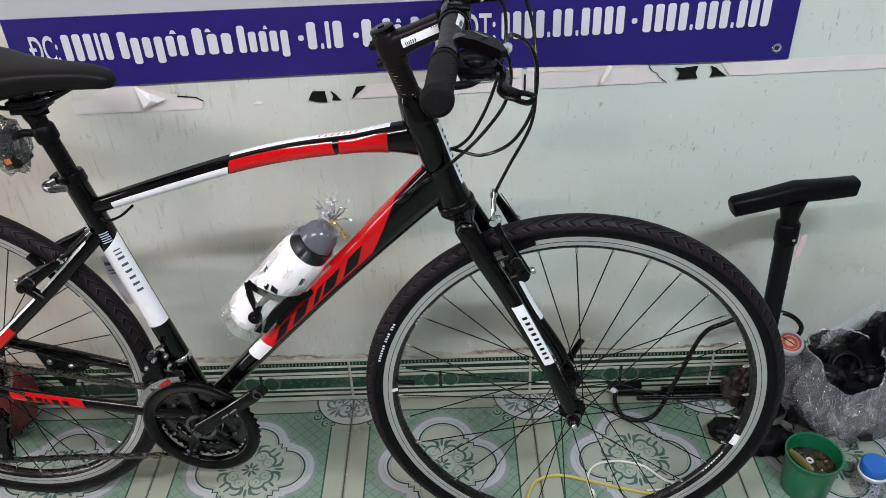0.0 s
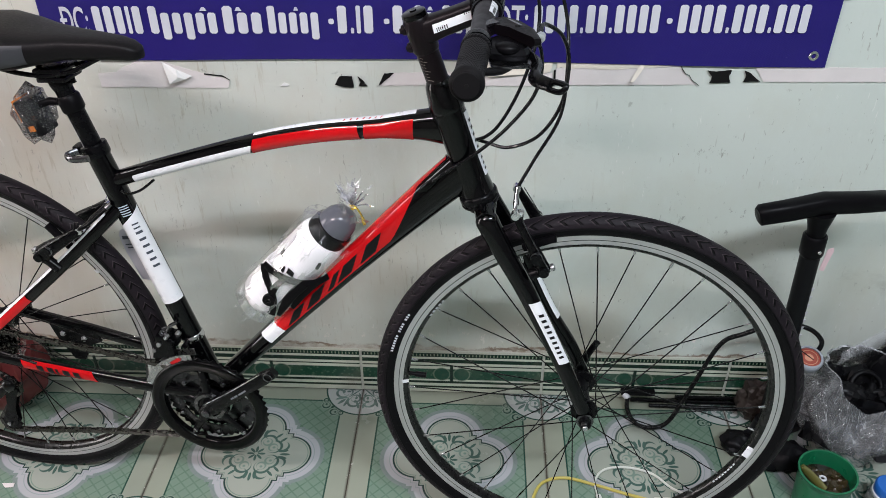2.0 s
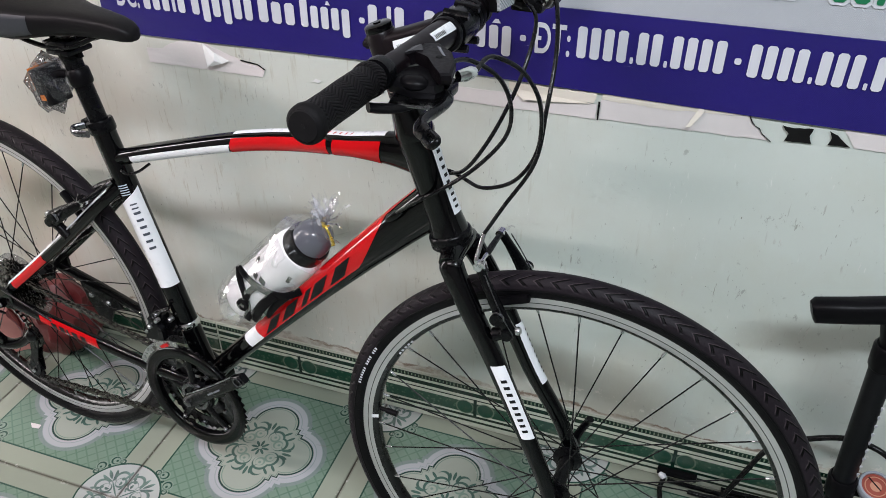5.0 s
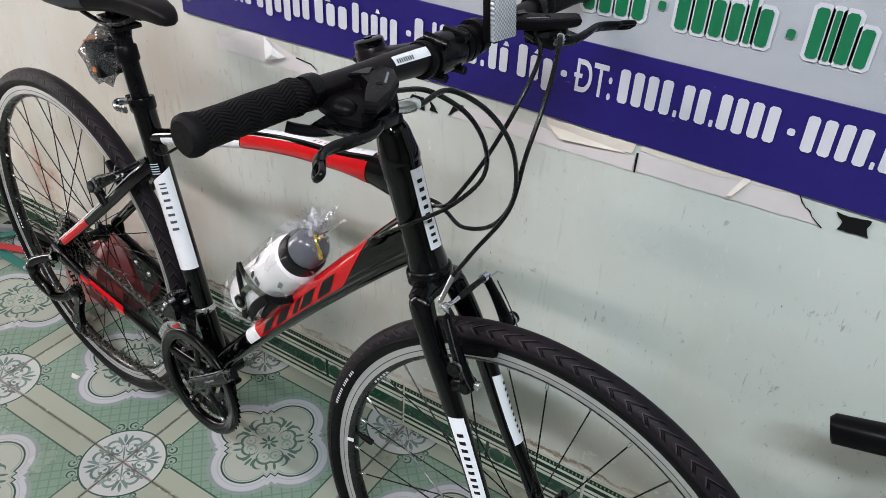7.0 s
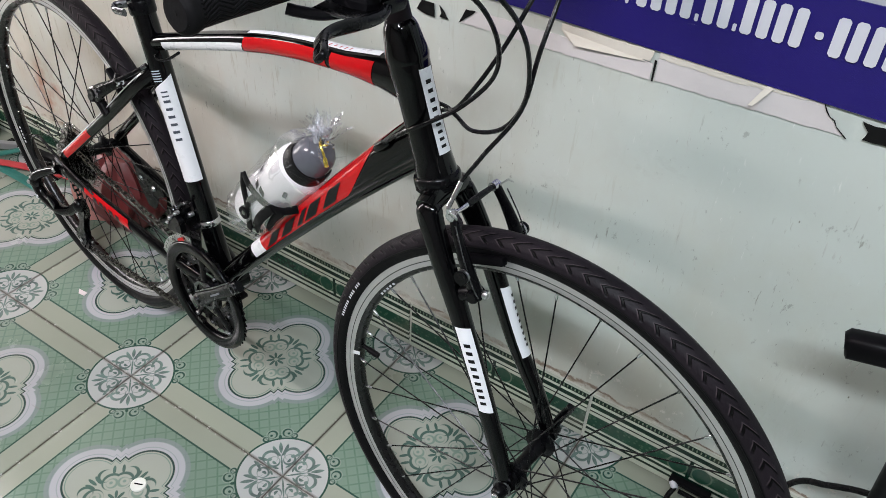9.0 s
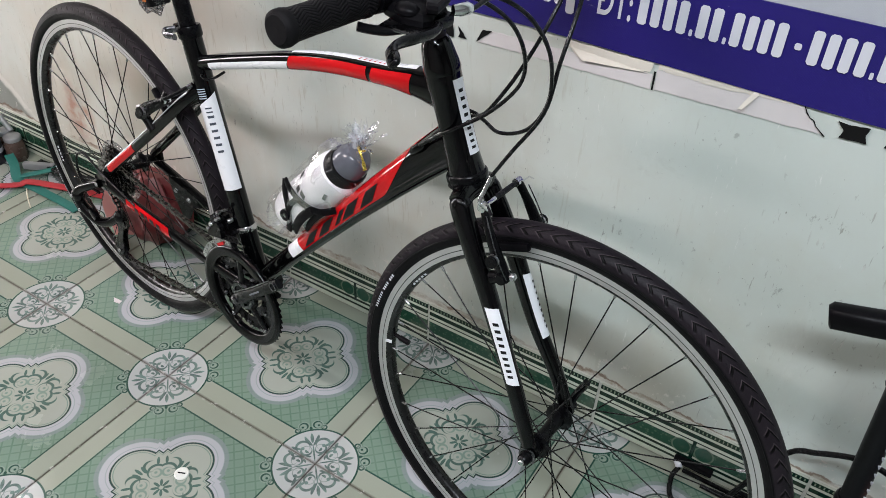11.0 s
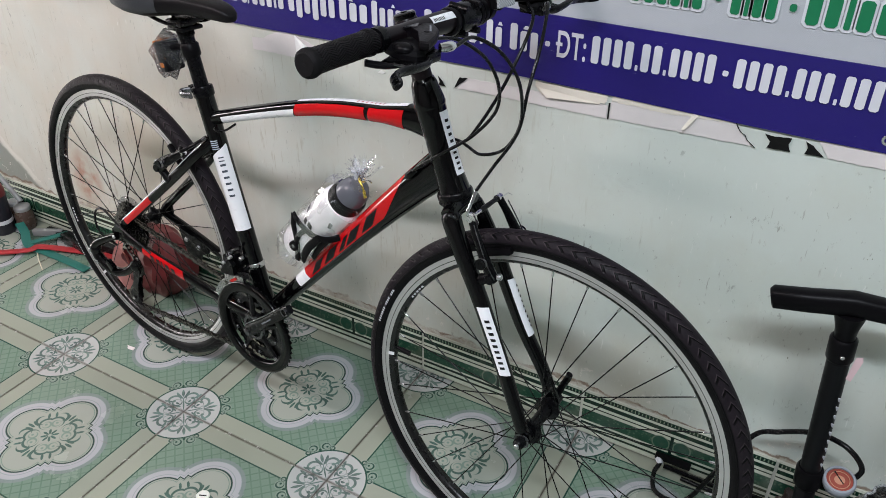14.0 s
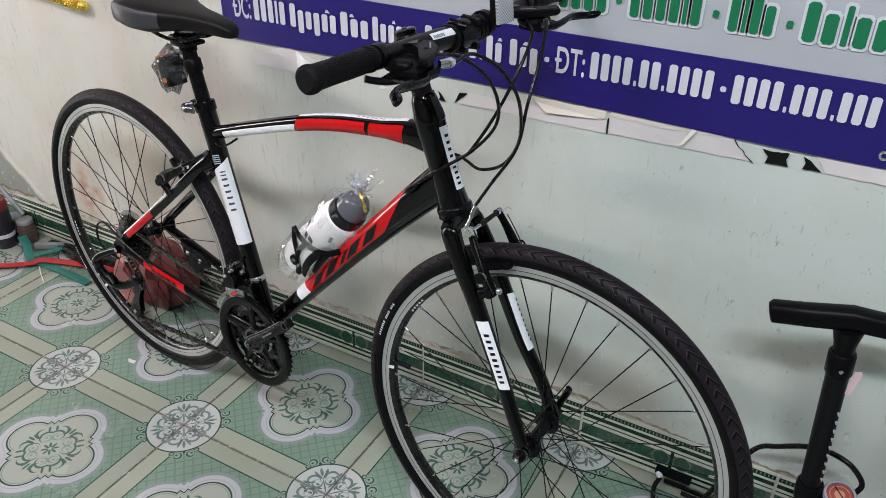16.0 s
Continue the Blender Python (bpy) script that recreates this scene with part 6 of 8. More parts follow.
    # rear derailleur: knuckles, cage with two pulleys
    rd = Shape().tube(curve([P(0.002, 0.070, 0.338), P(-0.030, 0.078, 0.322), P(-0.062, 0.088, 0.300), P(-0.060, 0.089, 0.270), P(-0.030, 0.085, 0.250), P(-0.004, 0.080, 0.244), P(0.026, 0.073, 0.256), P(0.050, 0.064, 0.280)], 4),
                      [(0.0085 + 0.0030 * math.sin(i / 28 * 3.1), 0.0095 + 0.0020 * math.sin(i / 28 * 3.1)) for i in range(29)], 14)
    rd.ball(P(-0.066, 0.089, 0.288), (0.016, 0.013, 0.017), 16, 10)
    rd.ball(P(0.048, 0.066, 0.274), (0.013, 0.012, 0.014), 16, 10)
    rd.box((0.026, 0.012, 0.016), Matrix.Translation(P(-0.016, 0.088, 0.262)) @ Matrix.Rotation(0.5, 4, "Y"), 0.003)
    rdp = part("rear_derailleur", rd, paint_black, bike, "glossy black rear derailleur with a long cage")
    for y in (0.0545, 0.0655):
        plate = [(0.034, 0.282), (0.052, 0.284), (0.060, 0.262), (0.040, 0.212), (0.036, 0.176), (0.024, 0.160), (0.008, 0.164), (0.006, 0.180), (0.026, 0.220), (0.034, 0.258)]
        part("cage", Shape().prism(plate, 0.0016, Matrix.Translation((0, -y, 0))), black_alloy, rdp)
    for s, h in ((0.044, 0.262), (0.018, 0.173)):
        rows = []
        for yy in (-0.0620, -0.0580):
            rows.append([Vector((s + (0.020 + (0.002 if k % 2 else -0.002)) * math.cos(2 * math.pi * k / 22), yy, h + (0.020 + (0.002 if k % 2 else -0.002)) * math.sin(2 * math.pi * k / 22))) for k in range(22)])
        part("jockey_wheel", Shape().grid(rows, caps=True), black_plastic, rdp, smooth=20)
        part("pulley_bolt", Shape().lathe([(0.0, -0.0695), (0.004, -0.0695), (0.0045, -0.067)], 10, Matrix.Translation((s, 0, h))), chrome, rdp)
    for s, n_, h in ((-0.070, 0.102, 0.290), (-0.052, 0.100, 0.262), (0.004, 0.078, 0.340)):
        part("bolt", Shape().ball(P(s, n_, h), (0.0045, 0.0030, 0.0045), 10, 6), silver, rdp, "bright adjusting screw")
    loop = curve([P(0.01, 0.078, 0.322), P(-0.030, 0.082, 0.330), P(-0.052, 0.082, 0.352), P(-0.048, 0.080, 0.388), P(-0.020, 0.076, 0.402), P(0.03, 0.070, 0.368), P(0.12, 0.064, 0.334)], 6)
    part("gear_cable", Shape().tube(loop, 0.0025, 8), cable_rubber, bike)
    # chain: one short plate a link
    line = [P(BB[0] - 0.01, 0.0465, BB[1] + 0.0775), P(0.20, 0.045, 0.368), P(0.006, 0.042, 0.385), P(-0.030, 0.042, 0.366), P(-0.036, 0.042, 0.336), P(-0.004, 0.046, 0.298), P(0.062, 0.060, 0.270), P(0.062, 0.060, 0.254), P(0.044, 0.060, 0.242), P(0.000, 0.060, 0.180), P(0.004, 0.060, 0.158), P(0.018, 0.060, 0.152),
            P(0.175, 0.056, 0.172), P(BB[0] - 0.02, 0.0465, BB[1] - 0.076)]
    links = Shape()
    k = 0
    for a, b in zip(line[:-1], line[1:]):
        L = (b - a).length
        n = max(1, round(L / 0.0127))
        for i in range(n):
            m = along(a.lerp(b, i / n), b)
            w = 0.0026 if k % 2 else 0.0040
            for sgn in (-1, 1):
                links.box((0.0014, 0.0135, 0.0072), m @ Matrix.Translation((0, 0.0063, 0)) @ Matrix.Rotation(0, 4, "Y") @ Matrix.Translation((w * sgn, 0, 0)))
            links.tube([m @ Vector((-0.0045, 0, 0)), m @ Vector((0.0045, 0, 0))], 0.0026, 6)
            k += 1
    part("chain", links, chain_steel, bike, "oily bicycle chain", smooth=0)
    # front derailleur: clamp band, body, bright cage
    q = st_point(0.395)
    part("derailleur_clamp", Shape().tube([st_point(0.380), st_point(0.382), st_point(0.389), st_point(0.391)], [0.0186, 0.0200, 0.0200, 0.0186], 20), chrome, bike, "silver front derailleur clamp")
    fd = Shape().box((0.030, 0.024, 0.022), Matrix.Translation(q + P(-0.026, 0.020, -0.002)), 0.004)
    fd.box((0.022, 0.030, 0.012), Matrix.Translation(q + P(-0.030, 0.032, 0.012)), 0.003)
    fd.prism([(q.x - 0.052, q.z - 0.030), (q.x - 0.010, q.z - 0.020), (q.x - 0.012, q.z + 0.004), (q.x - 0.030, q.z + 0.016), (q.x - 0.044, q.z + 0.002)], 0.010, Matrix.Translation((0, -0.048, 0)))
    fd.tube([q + P(0.0, 0.018, -0.012), q + P(0.0, 0.030, -0.012)], 0.005, 10)
    fdp = part("front_derailleur", fd, black_alloy, bike, "black front derailleur")
    for a, b, r in ((P(-0.010, 0.020, 0.010), P(-0.010, 0.030, 0.010), 0.0048), (P(-0.034, 0.046, 0.004), P(-0.034, 0.054, 0.004), 0.0042), (P(-0.020, 0.040, 0.018), P(-0.020, 0.050, 0.018), 0.0038), (P(-0.046, 0.038, -0.012), P(-0.046, 0.052, -0.012), 0.0036)):
        part("bolt", Shape().tube([q + a, q + a.lerp(b, 0.8), q + b], [r, r, r * 0.7], 12), silver, fdp, "silver pivot bolt")
    part("spring", Shape().tube([q + P(-0.028 + 0.005 * math.cos(w), 0.030 + 0.0012 * w / 6.28 * 4, 0.022 + 0.005 * math.sin(w)) for w in [2 * math.pi * i / 10 for i in range(31)]], 0.0010, 6), chrome_dark, fdp, "coiled return spring")
    part("cable_arm", Shape().tube([q + P(-0.026, 0.036, 0.018), q + P(-0.016, 0.034, 0.034), q + P(-0.004, 0.028, 0.040)], [(0.003, 0.006)] * 3, 10), chrome_dark, fdp)
    cg = Shape()
    for y, w in ((0.030, 0.0), (0.046, 0.0)):
        out = []
        for i in range(9):
            a = radians(lerp(98, 158, i / 8))
            out.append((BB[0] + 0.119 * math.cos(a), BB[1] + 0.119 * math.sin(a)))
        inn = []
        for i in range(9):
            a = radians(lerp(162, 98, i / 8))
            rr = lerp(0.100, 0.106, i / 8)
            inn.append((BB[0] + rr * math.cos(a), BB[1] + rr * math.sin(a)))
        cg.prism(out + inn, 0.0016, Matrix.Translation((0, -y - 0.004, 0)))
    part("cage", cg, silver, fdp, "bright steel derailleur cage")
    part("red_panel", Shape().prism([(BB[0] - 0.056, BB[1] + 0.096), (BB[0] - 0.038, BB[1] + 0.109), (BB[0] - 0.034, BB[1] + 0.104), (BB[0] - 0.052, BB[1] + 0.092)], 0.0006, Matrix.Translation((0, -0.0518, 0))), paint_red, fdp)
    part("cable", Shape().tube(curve([P(0.468, 0.016, 0.262), P(0.486, 0.02, 0.246), P(0.492, 0.022, 0.270), P(0.482, 0.02, 0.300)], 6), 0.0018, 8), cable_rubber, bike)
    part("cable_guide", Shape().box((0.03, 0.03, 0.008), Matrix.Translation(P(0.445, 0, 0.248)), 0.002), black_plastic, bike)


def st_point(h):
    t = (h - 0.266) / (0.738 - 0.266)
    return P(lerp(0.425, 0.2955, t), 0, h)


def build_seat(bike):
    post = Shape().tube([st_point(0.735), st_point(0.80), st_point(0.862)], 0.0136, 20)
    pp = part("seatpost", post, black_alloy, bike, "black alloy seatpost")
    d = (st_point(0.86) - st_point(0.735)).normalized()
    scale = patch([st_point(0.742), st_point(0.80), st_point(0.852)], [(0.0136, 0.0136)] * 3, 0.02, 0.62, -78, -34, 0.0006)
    part("silver_scale", scale, paint_white, pp, "bright printed height scale")
    clamp = Shape().tube([st_point(0.726), st_point(0.729), st_point(0.742), st_point(0.745)], [0.0195, 0.0205, 0.0205, 0.0195], 22)
    clamp.box((0.022, 0.020, 0.014), Matrix.Translation(st_point(0.735) + P(-0.022, 0.0, 0)), 0.003)
    cl = part("seat_clamp", clamp, black_alloy, bike)
    lev = Shape().tube(curve([st_point(0.735) + P(-0.024, 0.010, 0.0), st_point(0.735) + P(-0.034, 0.024, -0.002), st_point(0.735) + P(-0.020, 0.034, -0.002), st_point(0.735) + P(0.008, 0.034, 0.002)], 5), [(0.006, 0.0035)] * 16, 10)
    part("clamp_lever", lev, chrome_dark, cl, "dark steel quick-release lever")
    collar = Shape().tube([st_point(0.798), st_point(0.801), st_point(0.820), st_point(0.823)], [0.0150, 0.0172, 0.0172, 0.0150], 20)
    part("reflector_collar", collar, black_plastic, bike)
    head = Shape().tube([st_point(0.832), st_point(0.842), st_point(0.854)], [0.0140, 0.0165, 0.0150], 20)
    for g in (0.852, 0.864):
        head.box((0.046, 0.046, 0.008), Matrix.Translation(st_point(g) + P(0.004, 0, 0)) @ Matrix.Rotation(-0.06, 4, "Y"), 0.003)
    for k in (1, -1):
        head.tube([st_point(0.842) + P(0.022 * k, 0, 0.0), st_point(0.872) + P(0.022 * k, 0, 0.0)], 0.0042, 10)
    part("saddle_clamp", head, black_alloy, bike)
    sx = lambda s: s
    rows_top = []
    spec = [(0.128, 0.030, 0.914, 0.020), (0.136, 0.055, 0.924, 0.045), (0.152, 0.070, 0.931, 0.060), (0.185, 0.075, 0.932, 0.064), (0.225, 0.067, 0.926, 0.058), (0.260, 0.051, 0.921, 0.046), (0.300, 0.035, 0.919, 0.037),
            (0.340, 0.027, 0.917, 0.034), (0.374, 0.0215, 0.914, 0.030), (0.391, 0.0185, 0.910, 0.026), (0.402, 0.0135, 0.904, 0.019), (0.407, 0.006, 0.897, 0.010)]
    for s, w, z, drop in spec:
        row = []
        for j in range(24):
            a = 2 * math.pi * j / 24
            c, sn = math.cos(a), math.sin(a)
            z_off = drop * 0.40 * abs(sn) ** 0.7 if sn > 0 else -drop * 0.60 * abs(sn) ** 0.55
            row.append(P(s, w * math.copysign(abs(c) ** 0.75, c), z - drop * 0.40 + z_off))
        rows_top.append(row)
    sad = part("saddle", Shape().grid(rows_top, caps=True), leather, bike, "black and grey padded vinyl saddle")
    pan = []
    for s, w, z, drop in spec[:6]:
        pan.append([P(s - 0.0008, (w + 0.0009) * math.copysign(abs(math.cos(a)) ** 0.75, math.cos(a)), z - drop * 0.40 + (drop * 0.40 * abs(math.sin(a)) ** 0.7 if math.sin(a) > 0 else -drop * 0.6 * abs(math.sin(a)) ** 0.55) + 0.0007) for a in [lerp(-1.05, 0.35, i / 10) for i in range(11)]])
    part("grey_panel", Shape().grid(pan, closed_u=False), leather_grey, sad, "grey vinyl side panel")
    for k in (1, -1):
        part("saddle_rail", Shape().tube(curve([P(0.160, 0.028 * k, 0.886), P(0.195, 0.024 * k, 0.866), P(0.25, 0.021 * k, 0.858), P(0.30, 0.021 * k, 0.866), P(0.348, 0.015 * k, 0.888)], 5), 0.0036, 10), black_alloy, sad)
    # reflector wrapped in clear film, hung on the collar
    arm = Shape().tube([st_point(0.81) + P(-0.012, 0.0, 0), P(0.244, 0.004, 0.812), P(0.228, 0.006, 0.806)], 0.006, 10)
    tilt = Matrix.Rotation(-0.25, 4, "Y")
    arm.box((0.026, 0.040, 0.058), Matrix.Translation(P(0.218, 0.008, 0.790)) @ tilt, 0.004)
    ref = part("rear_reflector", arm, black_plastic, bike, "wrapped black rear reflector with amber lens")
    for s_, n_, h_, size in ((0.202, 0.008, 0.800, (0.004, 0.036, 0.034)), (0.221, 0.0292, 0.776, (0.010, 0.002, 0.009))):
        part("lens", Shape().box(size, Matrix.Translation(P(s_, n_, h_)) @ tilt, 0.001), amber, ref, "amber lens")
    wrap = Shape().ball(P(0.217, 0.008, 0.790), (0.027, 0.030, 0.044), 9, 7, rough=0.4, seed=3.4)
    part("film", wrap, wrap_film, ref, "crumpled clear plastic film", smooth=0)


def build_bottle(bike):
    """The bottle stands in its cage on the down tube, still in its clear bag."""
    base, d = P(0.531, 0.0, 0.484), Vector((0.665, 0, 0.747)).normalized()
    m = along(base, base + d) @ Matrix.Diagonal((1.04, 1.12, 1.04, 1))
    bottle = part("water_bottle", Shape().lathe([(0.0, -0.006), (0.020, -0.005), (0.031, 0.000), (0.0365, 0.008), (0.0385, 0.018), (0.0385, 0.068), (0.0368, 0.075), (0.0368, 0.088), (0.0382, 0.096), (0.0375, 0.150), (0.0352, 0.160), (0.0315, 0.164)], 40), bottle_white, bike, "white sports bottle in a clear bag", at=m)
    part("cap_ring", Shape().lathe([(0.0290, 0.162), (0.0322, 0.164), (0.0322, 0.180), (0.030, 0.184), (0.025, 0.185)], 36), decal_black, bottle, "black screw ring")
    part("cap", Shape().lathe([(0.0285, 0.178), (0.0278, 0.188), (0.0255, 0.200), (0.019, 0.210), (0.010, 0.2145), (0.0, 0.2155)], 32), smoky_cap, bottle, "smoky grey domed cap")
    # slanted printed blocks low on the near side
    inv = m.inverted()
    for s_, h_, w_, l_ in ((0.580, 0.604, 0.010, 0.010), (0.590, 0.574, 0.009, 0.010), (0.603, 0.569, 0.012, 0.009), (0.648, 0.582, 0.006, 0.014)):
        q = inv @ P(s_, 0.036, h_)
        a, r_ = math.atan2(q.z, q.x), 0.0390
        rows = [[Vector((r_ * math.cos(a + da + sl), q.y + dy, r_ * math.sin(a + da + sl))) for da in [(i / 3 - 0.5) * w_ / r_ for i in range(4)]] for dy, sl in ((-l_ / 2, -0.04), (l_ / 2, 0.04))]
        part("printed_mark", Shape().grid(rows, closed_u=False), decal_black, bottle, "black printed block")
    rows = []
    for j in range(26):
        t = j / 25
        y = lerp(-0.016, 0.232, t)
        r = 0.0455 if 0.03 < t < 0.76 else (0.0455 * math.sqrt(max(0.05, t / 0.03)) if t <= 0.03 else lerp(0.0455, 0.010, min(1, (t - 0.76) / 0.10)) if t < 0.86 else lerp(0.010, 0.030, (t - 0.86) / 0.14))
        row = []
        for k in range(34):
            a = 2 * math.pi * k / 34
            g = 1 + 0.13 * noise.noise(Vector((math.cos(a) * 2.2, math.sin(a) * 2.2, y * 26))) + (0.35 * noise.noise(Vector((math.cos(a) * 4, math.sin(a) * 4, 7.0))) if t > 0.84 else 0)
            row.append(Vector((r * g * math.cos(a), y + (0.012 * noise.noise(Vector((k * 0.9, t * 3, 2))) if t > 0.9 else 0), r * g * math.sin(a))))
        rows.append(row)
    part("clear_bag", Shape().grid(rows), bottle_film, bottle, "crinkled clear plastic bag", smooth=10)
    rnd = random.Random(17)
    tuft = Shape()
    knot, rise = inv @ P(0.699, 0.006, 0.680), (inv.to_3x3() @ Vector((-0.42, 0, 1.0))).normalized()
    for i in range(44):
        a, sp = rnd.uniform(0, 6.28), rnd.uniform(0.2, 0.9)
        out = (rise + Vector((math.cos(a), 0.3 * math.sin(2 * a), math.sin(a))) * sp * 1.7).normalized()
        sidev = Vector((-math.sin(a), 0, math.cos(a)))
        L, w = rnd.uniform(0.018, 0.046), rnd.uniform(0.0025, 0.006)
        rows = []
        for j in range(6):
            t = j / 5
            c = knot + out * (L * t) + sidev * (0.004 * math.sin(7 * t + i)) + Vector((0.004 * noise.noise(Vector((i, t * 4, 0))), 0, 0.004 * noise.noise(Vector((i, t * 4, 9)))))
            ww = w * math.sin(math.pi * min(0.92, 0.15 + t * 0.80))
            rows.append([c - sidev * ww, c + Vector((0, 0, 0.003 * math.sin(9 * t))), c + sidev * ww])
        tuft.grid(rows, closed_u=False)
    tail = Shape()
    for i in range(12):
        a, L = rnd.uniform(0, 6.28), rnd.uniform(0.010, 0.028)
        out = Vector((math.cos(a) * 0.7 + 0.4, -1.0, math.sin(a) * 0.7)).normalized()
        start, wide = Vector((0.018 + 0.010 * math.cos(a), -0.004, 0.016 * math.sin(a))), Vector((-math.sin(a), 0, math.cos(a))) * 0.004
        tail.grid([[start + out * (L * t) - wide * (1 - 0.8 * t), start + out * (L * t) + wide * (1 - 0.8 * t) + Vector((0, 0, 0.002 * math.sin(7 * t)))] for t in (0, 0.35, 0.7, 1.0)], closed_u=False)
    part("film_tail", tail, tuft_film, bottle, "crinkled tail of the clear bag", smooth=15)
    part("film_tuft", tuft, tuft_film, bottle, "spiky tuft of gathered clear film", smooth=15)
    tie = Shape().tube([knot + Vector((0.0062 * math.cos(a), 0.002 * math.sin(3 * a), 0.0062 * math.sin(a))) for a in [2 * math.pi * i / 14 for i in range(14)]], 0.0016, 6, closed=True)
    tail_line = curve([inv @ P(*q) for q in ((0.702, 0.014, 0.684), (0.710, 0.022, 0.685), (0.717, 0.023, 0.675), (0.721, 0.022, 0.658))], 5)
    tie.tube(tail_line, [0.0015] * (len(tail_line) - 4) + [0.0026] * 4, 6)
    part("twist_tie", tie, gold_tie, bottle, "gold twist tie")
    # cage: a spine on the tube, and on each side a forked web with a round boss
    cage = Shape().tube([base - d * 0.006 + Vector((0.030, 0, -0.028)), base + d * 0.10 + Vector((0.032, 0, -0.028))], [(0.007, 0.004)] * 2, 12)
    cage.tube(curve([P(0.560, 0.036, 0.484), P(0.552, 0.018, 0.470), P(0.552, -0.018, 0.470), P(0.560, -0.036, 0.484)], 5), [(0.006, 0.003)] * 16, 10, side=(1, 0, 0))
    holder = part("bottle_cage", cage, black_plastic, bike, "black plastic bottle cage")
    webs = (([(0.560, 0.037, 0.579), (0.573, 0.041, 0.571), (0.592, 0.0425, 0.560), (0.616, 0.042, 0.553), (0.640, 0.036, 0.552), (0.656, 0.020, 0.556)], 0.0062),
            ([(0.560, 0.037, 0.579), (0.562, 0.041, 0.558), (0.568, 0.0425, 0.534), (0.570, 0.0425, 0.512), (0.562, 0.038, 0.482)], 0.0058),
            ([(0.596, 0.0425, 0.560), (0.580, 0.0430, 0.546), (0.571, 0.0430, 0.530)], 0.0052),
            ([(0.624, 0.0415, 0.552), (0.602, 0.0425, 0.528), (0.586, 0.040, 0.506), (0.566, 0.030, 0.478)], 0.0082),
            ([(0.640, 0.036, 0.552), (0.618, 0.034, 0.528), (0.592, 0.028, 0.494)], 0.0070))
    for k in (1, -1):
        for pts, wide in webs:
            line = curve([P(s_, n_ * k, min(h_, 0.579 if k > 0 else 0.556)) for s_, n_, h_ in pts], 5)
            part("side_web", Shape().tube(line, [(0.0022, wide)] * len(line), 12, side=(0, -1, 0), power=0.7), black_plastic, holder)
        part("side_boss", Shape().lathe([(0.0042, -0.004), (0.0098, -0.004), (0.0108, 0.0), (0.0098, 0.004), (0.0042, 0.004)], 20, Matrix.Translation(P(0.563, 0.0435 * k, 0.515)), closed=True), black_plastic, holder)


def build_cables(bike, noodle):
    near, far = STEER @ P(0.958, 0.137, 0.986), STEER @ P(0.958, -0.101, 0.986)
    runs = [[near, P(0.968, 0.088, 0.992), P(0.990, 0.055, 0.968), P(1.000, 0.022, 0.920), P(0.993, 0.0, 0.856), P(0.966, -0.006, 0.808), P(0.926, -0.008, 0.787), P(0.892, -0.020, 0.787), P(0.865, -0.030, 0.786), P(0.80, -0.026, 0.783), P(0.765, -0.010, 0.790)],
            [STEER @ P(0.930, 0.142, 0.992), P(0.945, 0.090, 0.985), P(0.962, 0.050, 0.955), P(0.966, 0.020, 0.910), P(0.955, 0.006, 0.866), P(0.922, 0.012, 0.822), P(0.888, 0.028, 0.794), P(0.862, 0.030, 0.774), P(0.836, 0.027, 0.752), P(0.814, 0.0215, 0.732)],
            [STEER @ P(0.930, -0.104, 0.992), P(0.950, -0.085, 0.975), P(0.954, -0.045, 0.930), P(0.938, -0.020, 0.872), P(0.915, -0.008, 0.825), P(0.893, -0.014, 0.798), P(0.865, -0.029, 0.780), P(0.835, -0.027, 0.756)],
            [far, P(0.972, -0.085, 1.000), P(0.992, -0.040, 0.960), P(0.998, -0.005, 0.905), P(0.994, 0.008, 0.845), (STEER @ noodle).lerp(P(0.994, 0.008, 0.845), 0.4), STEER @ noodle]]
    for r in runs:
        part("cable", Shape().tube(curve(r, 7), 0.0025, 8), cable_rubber, bike, "black cable housing")


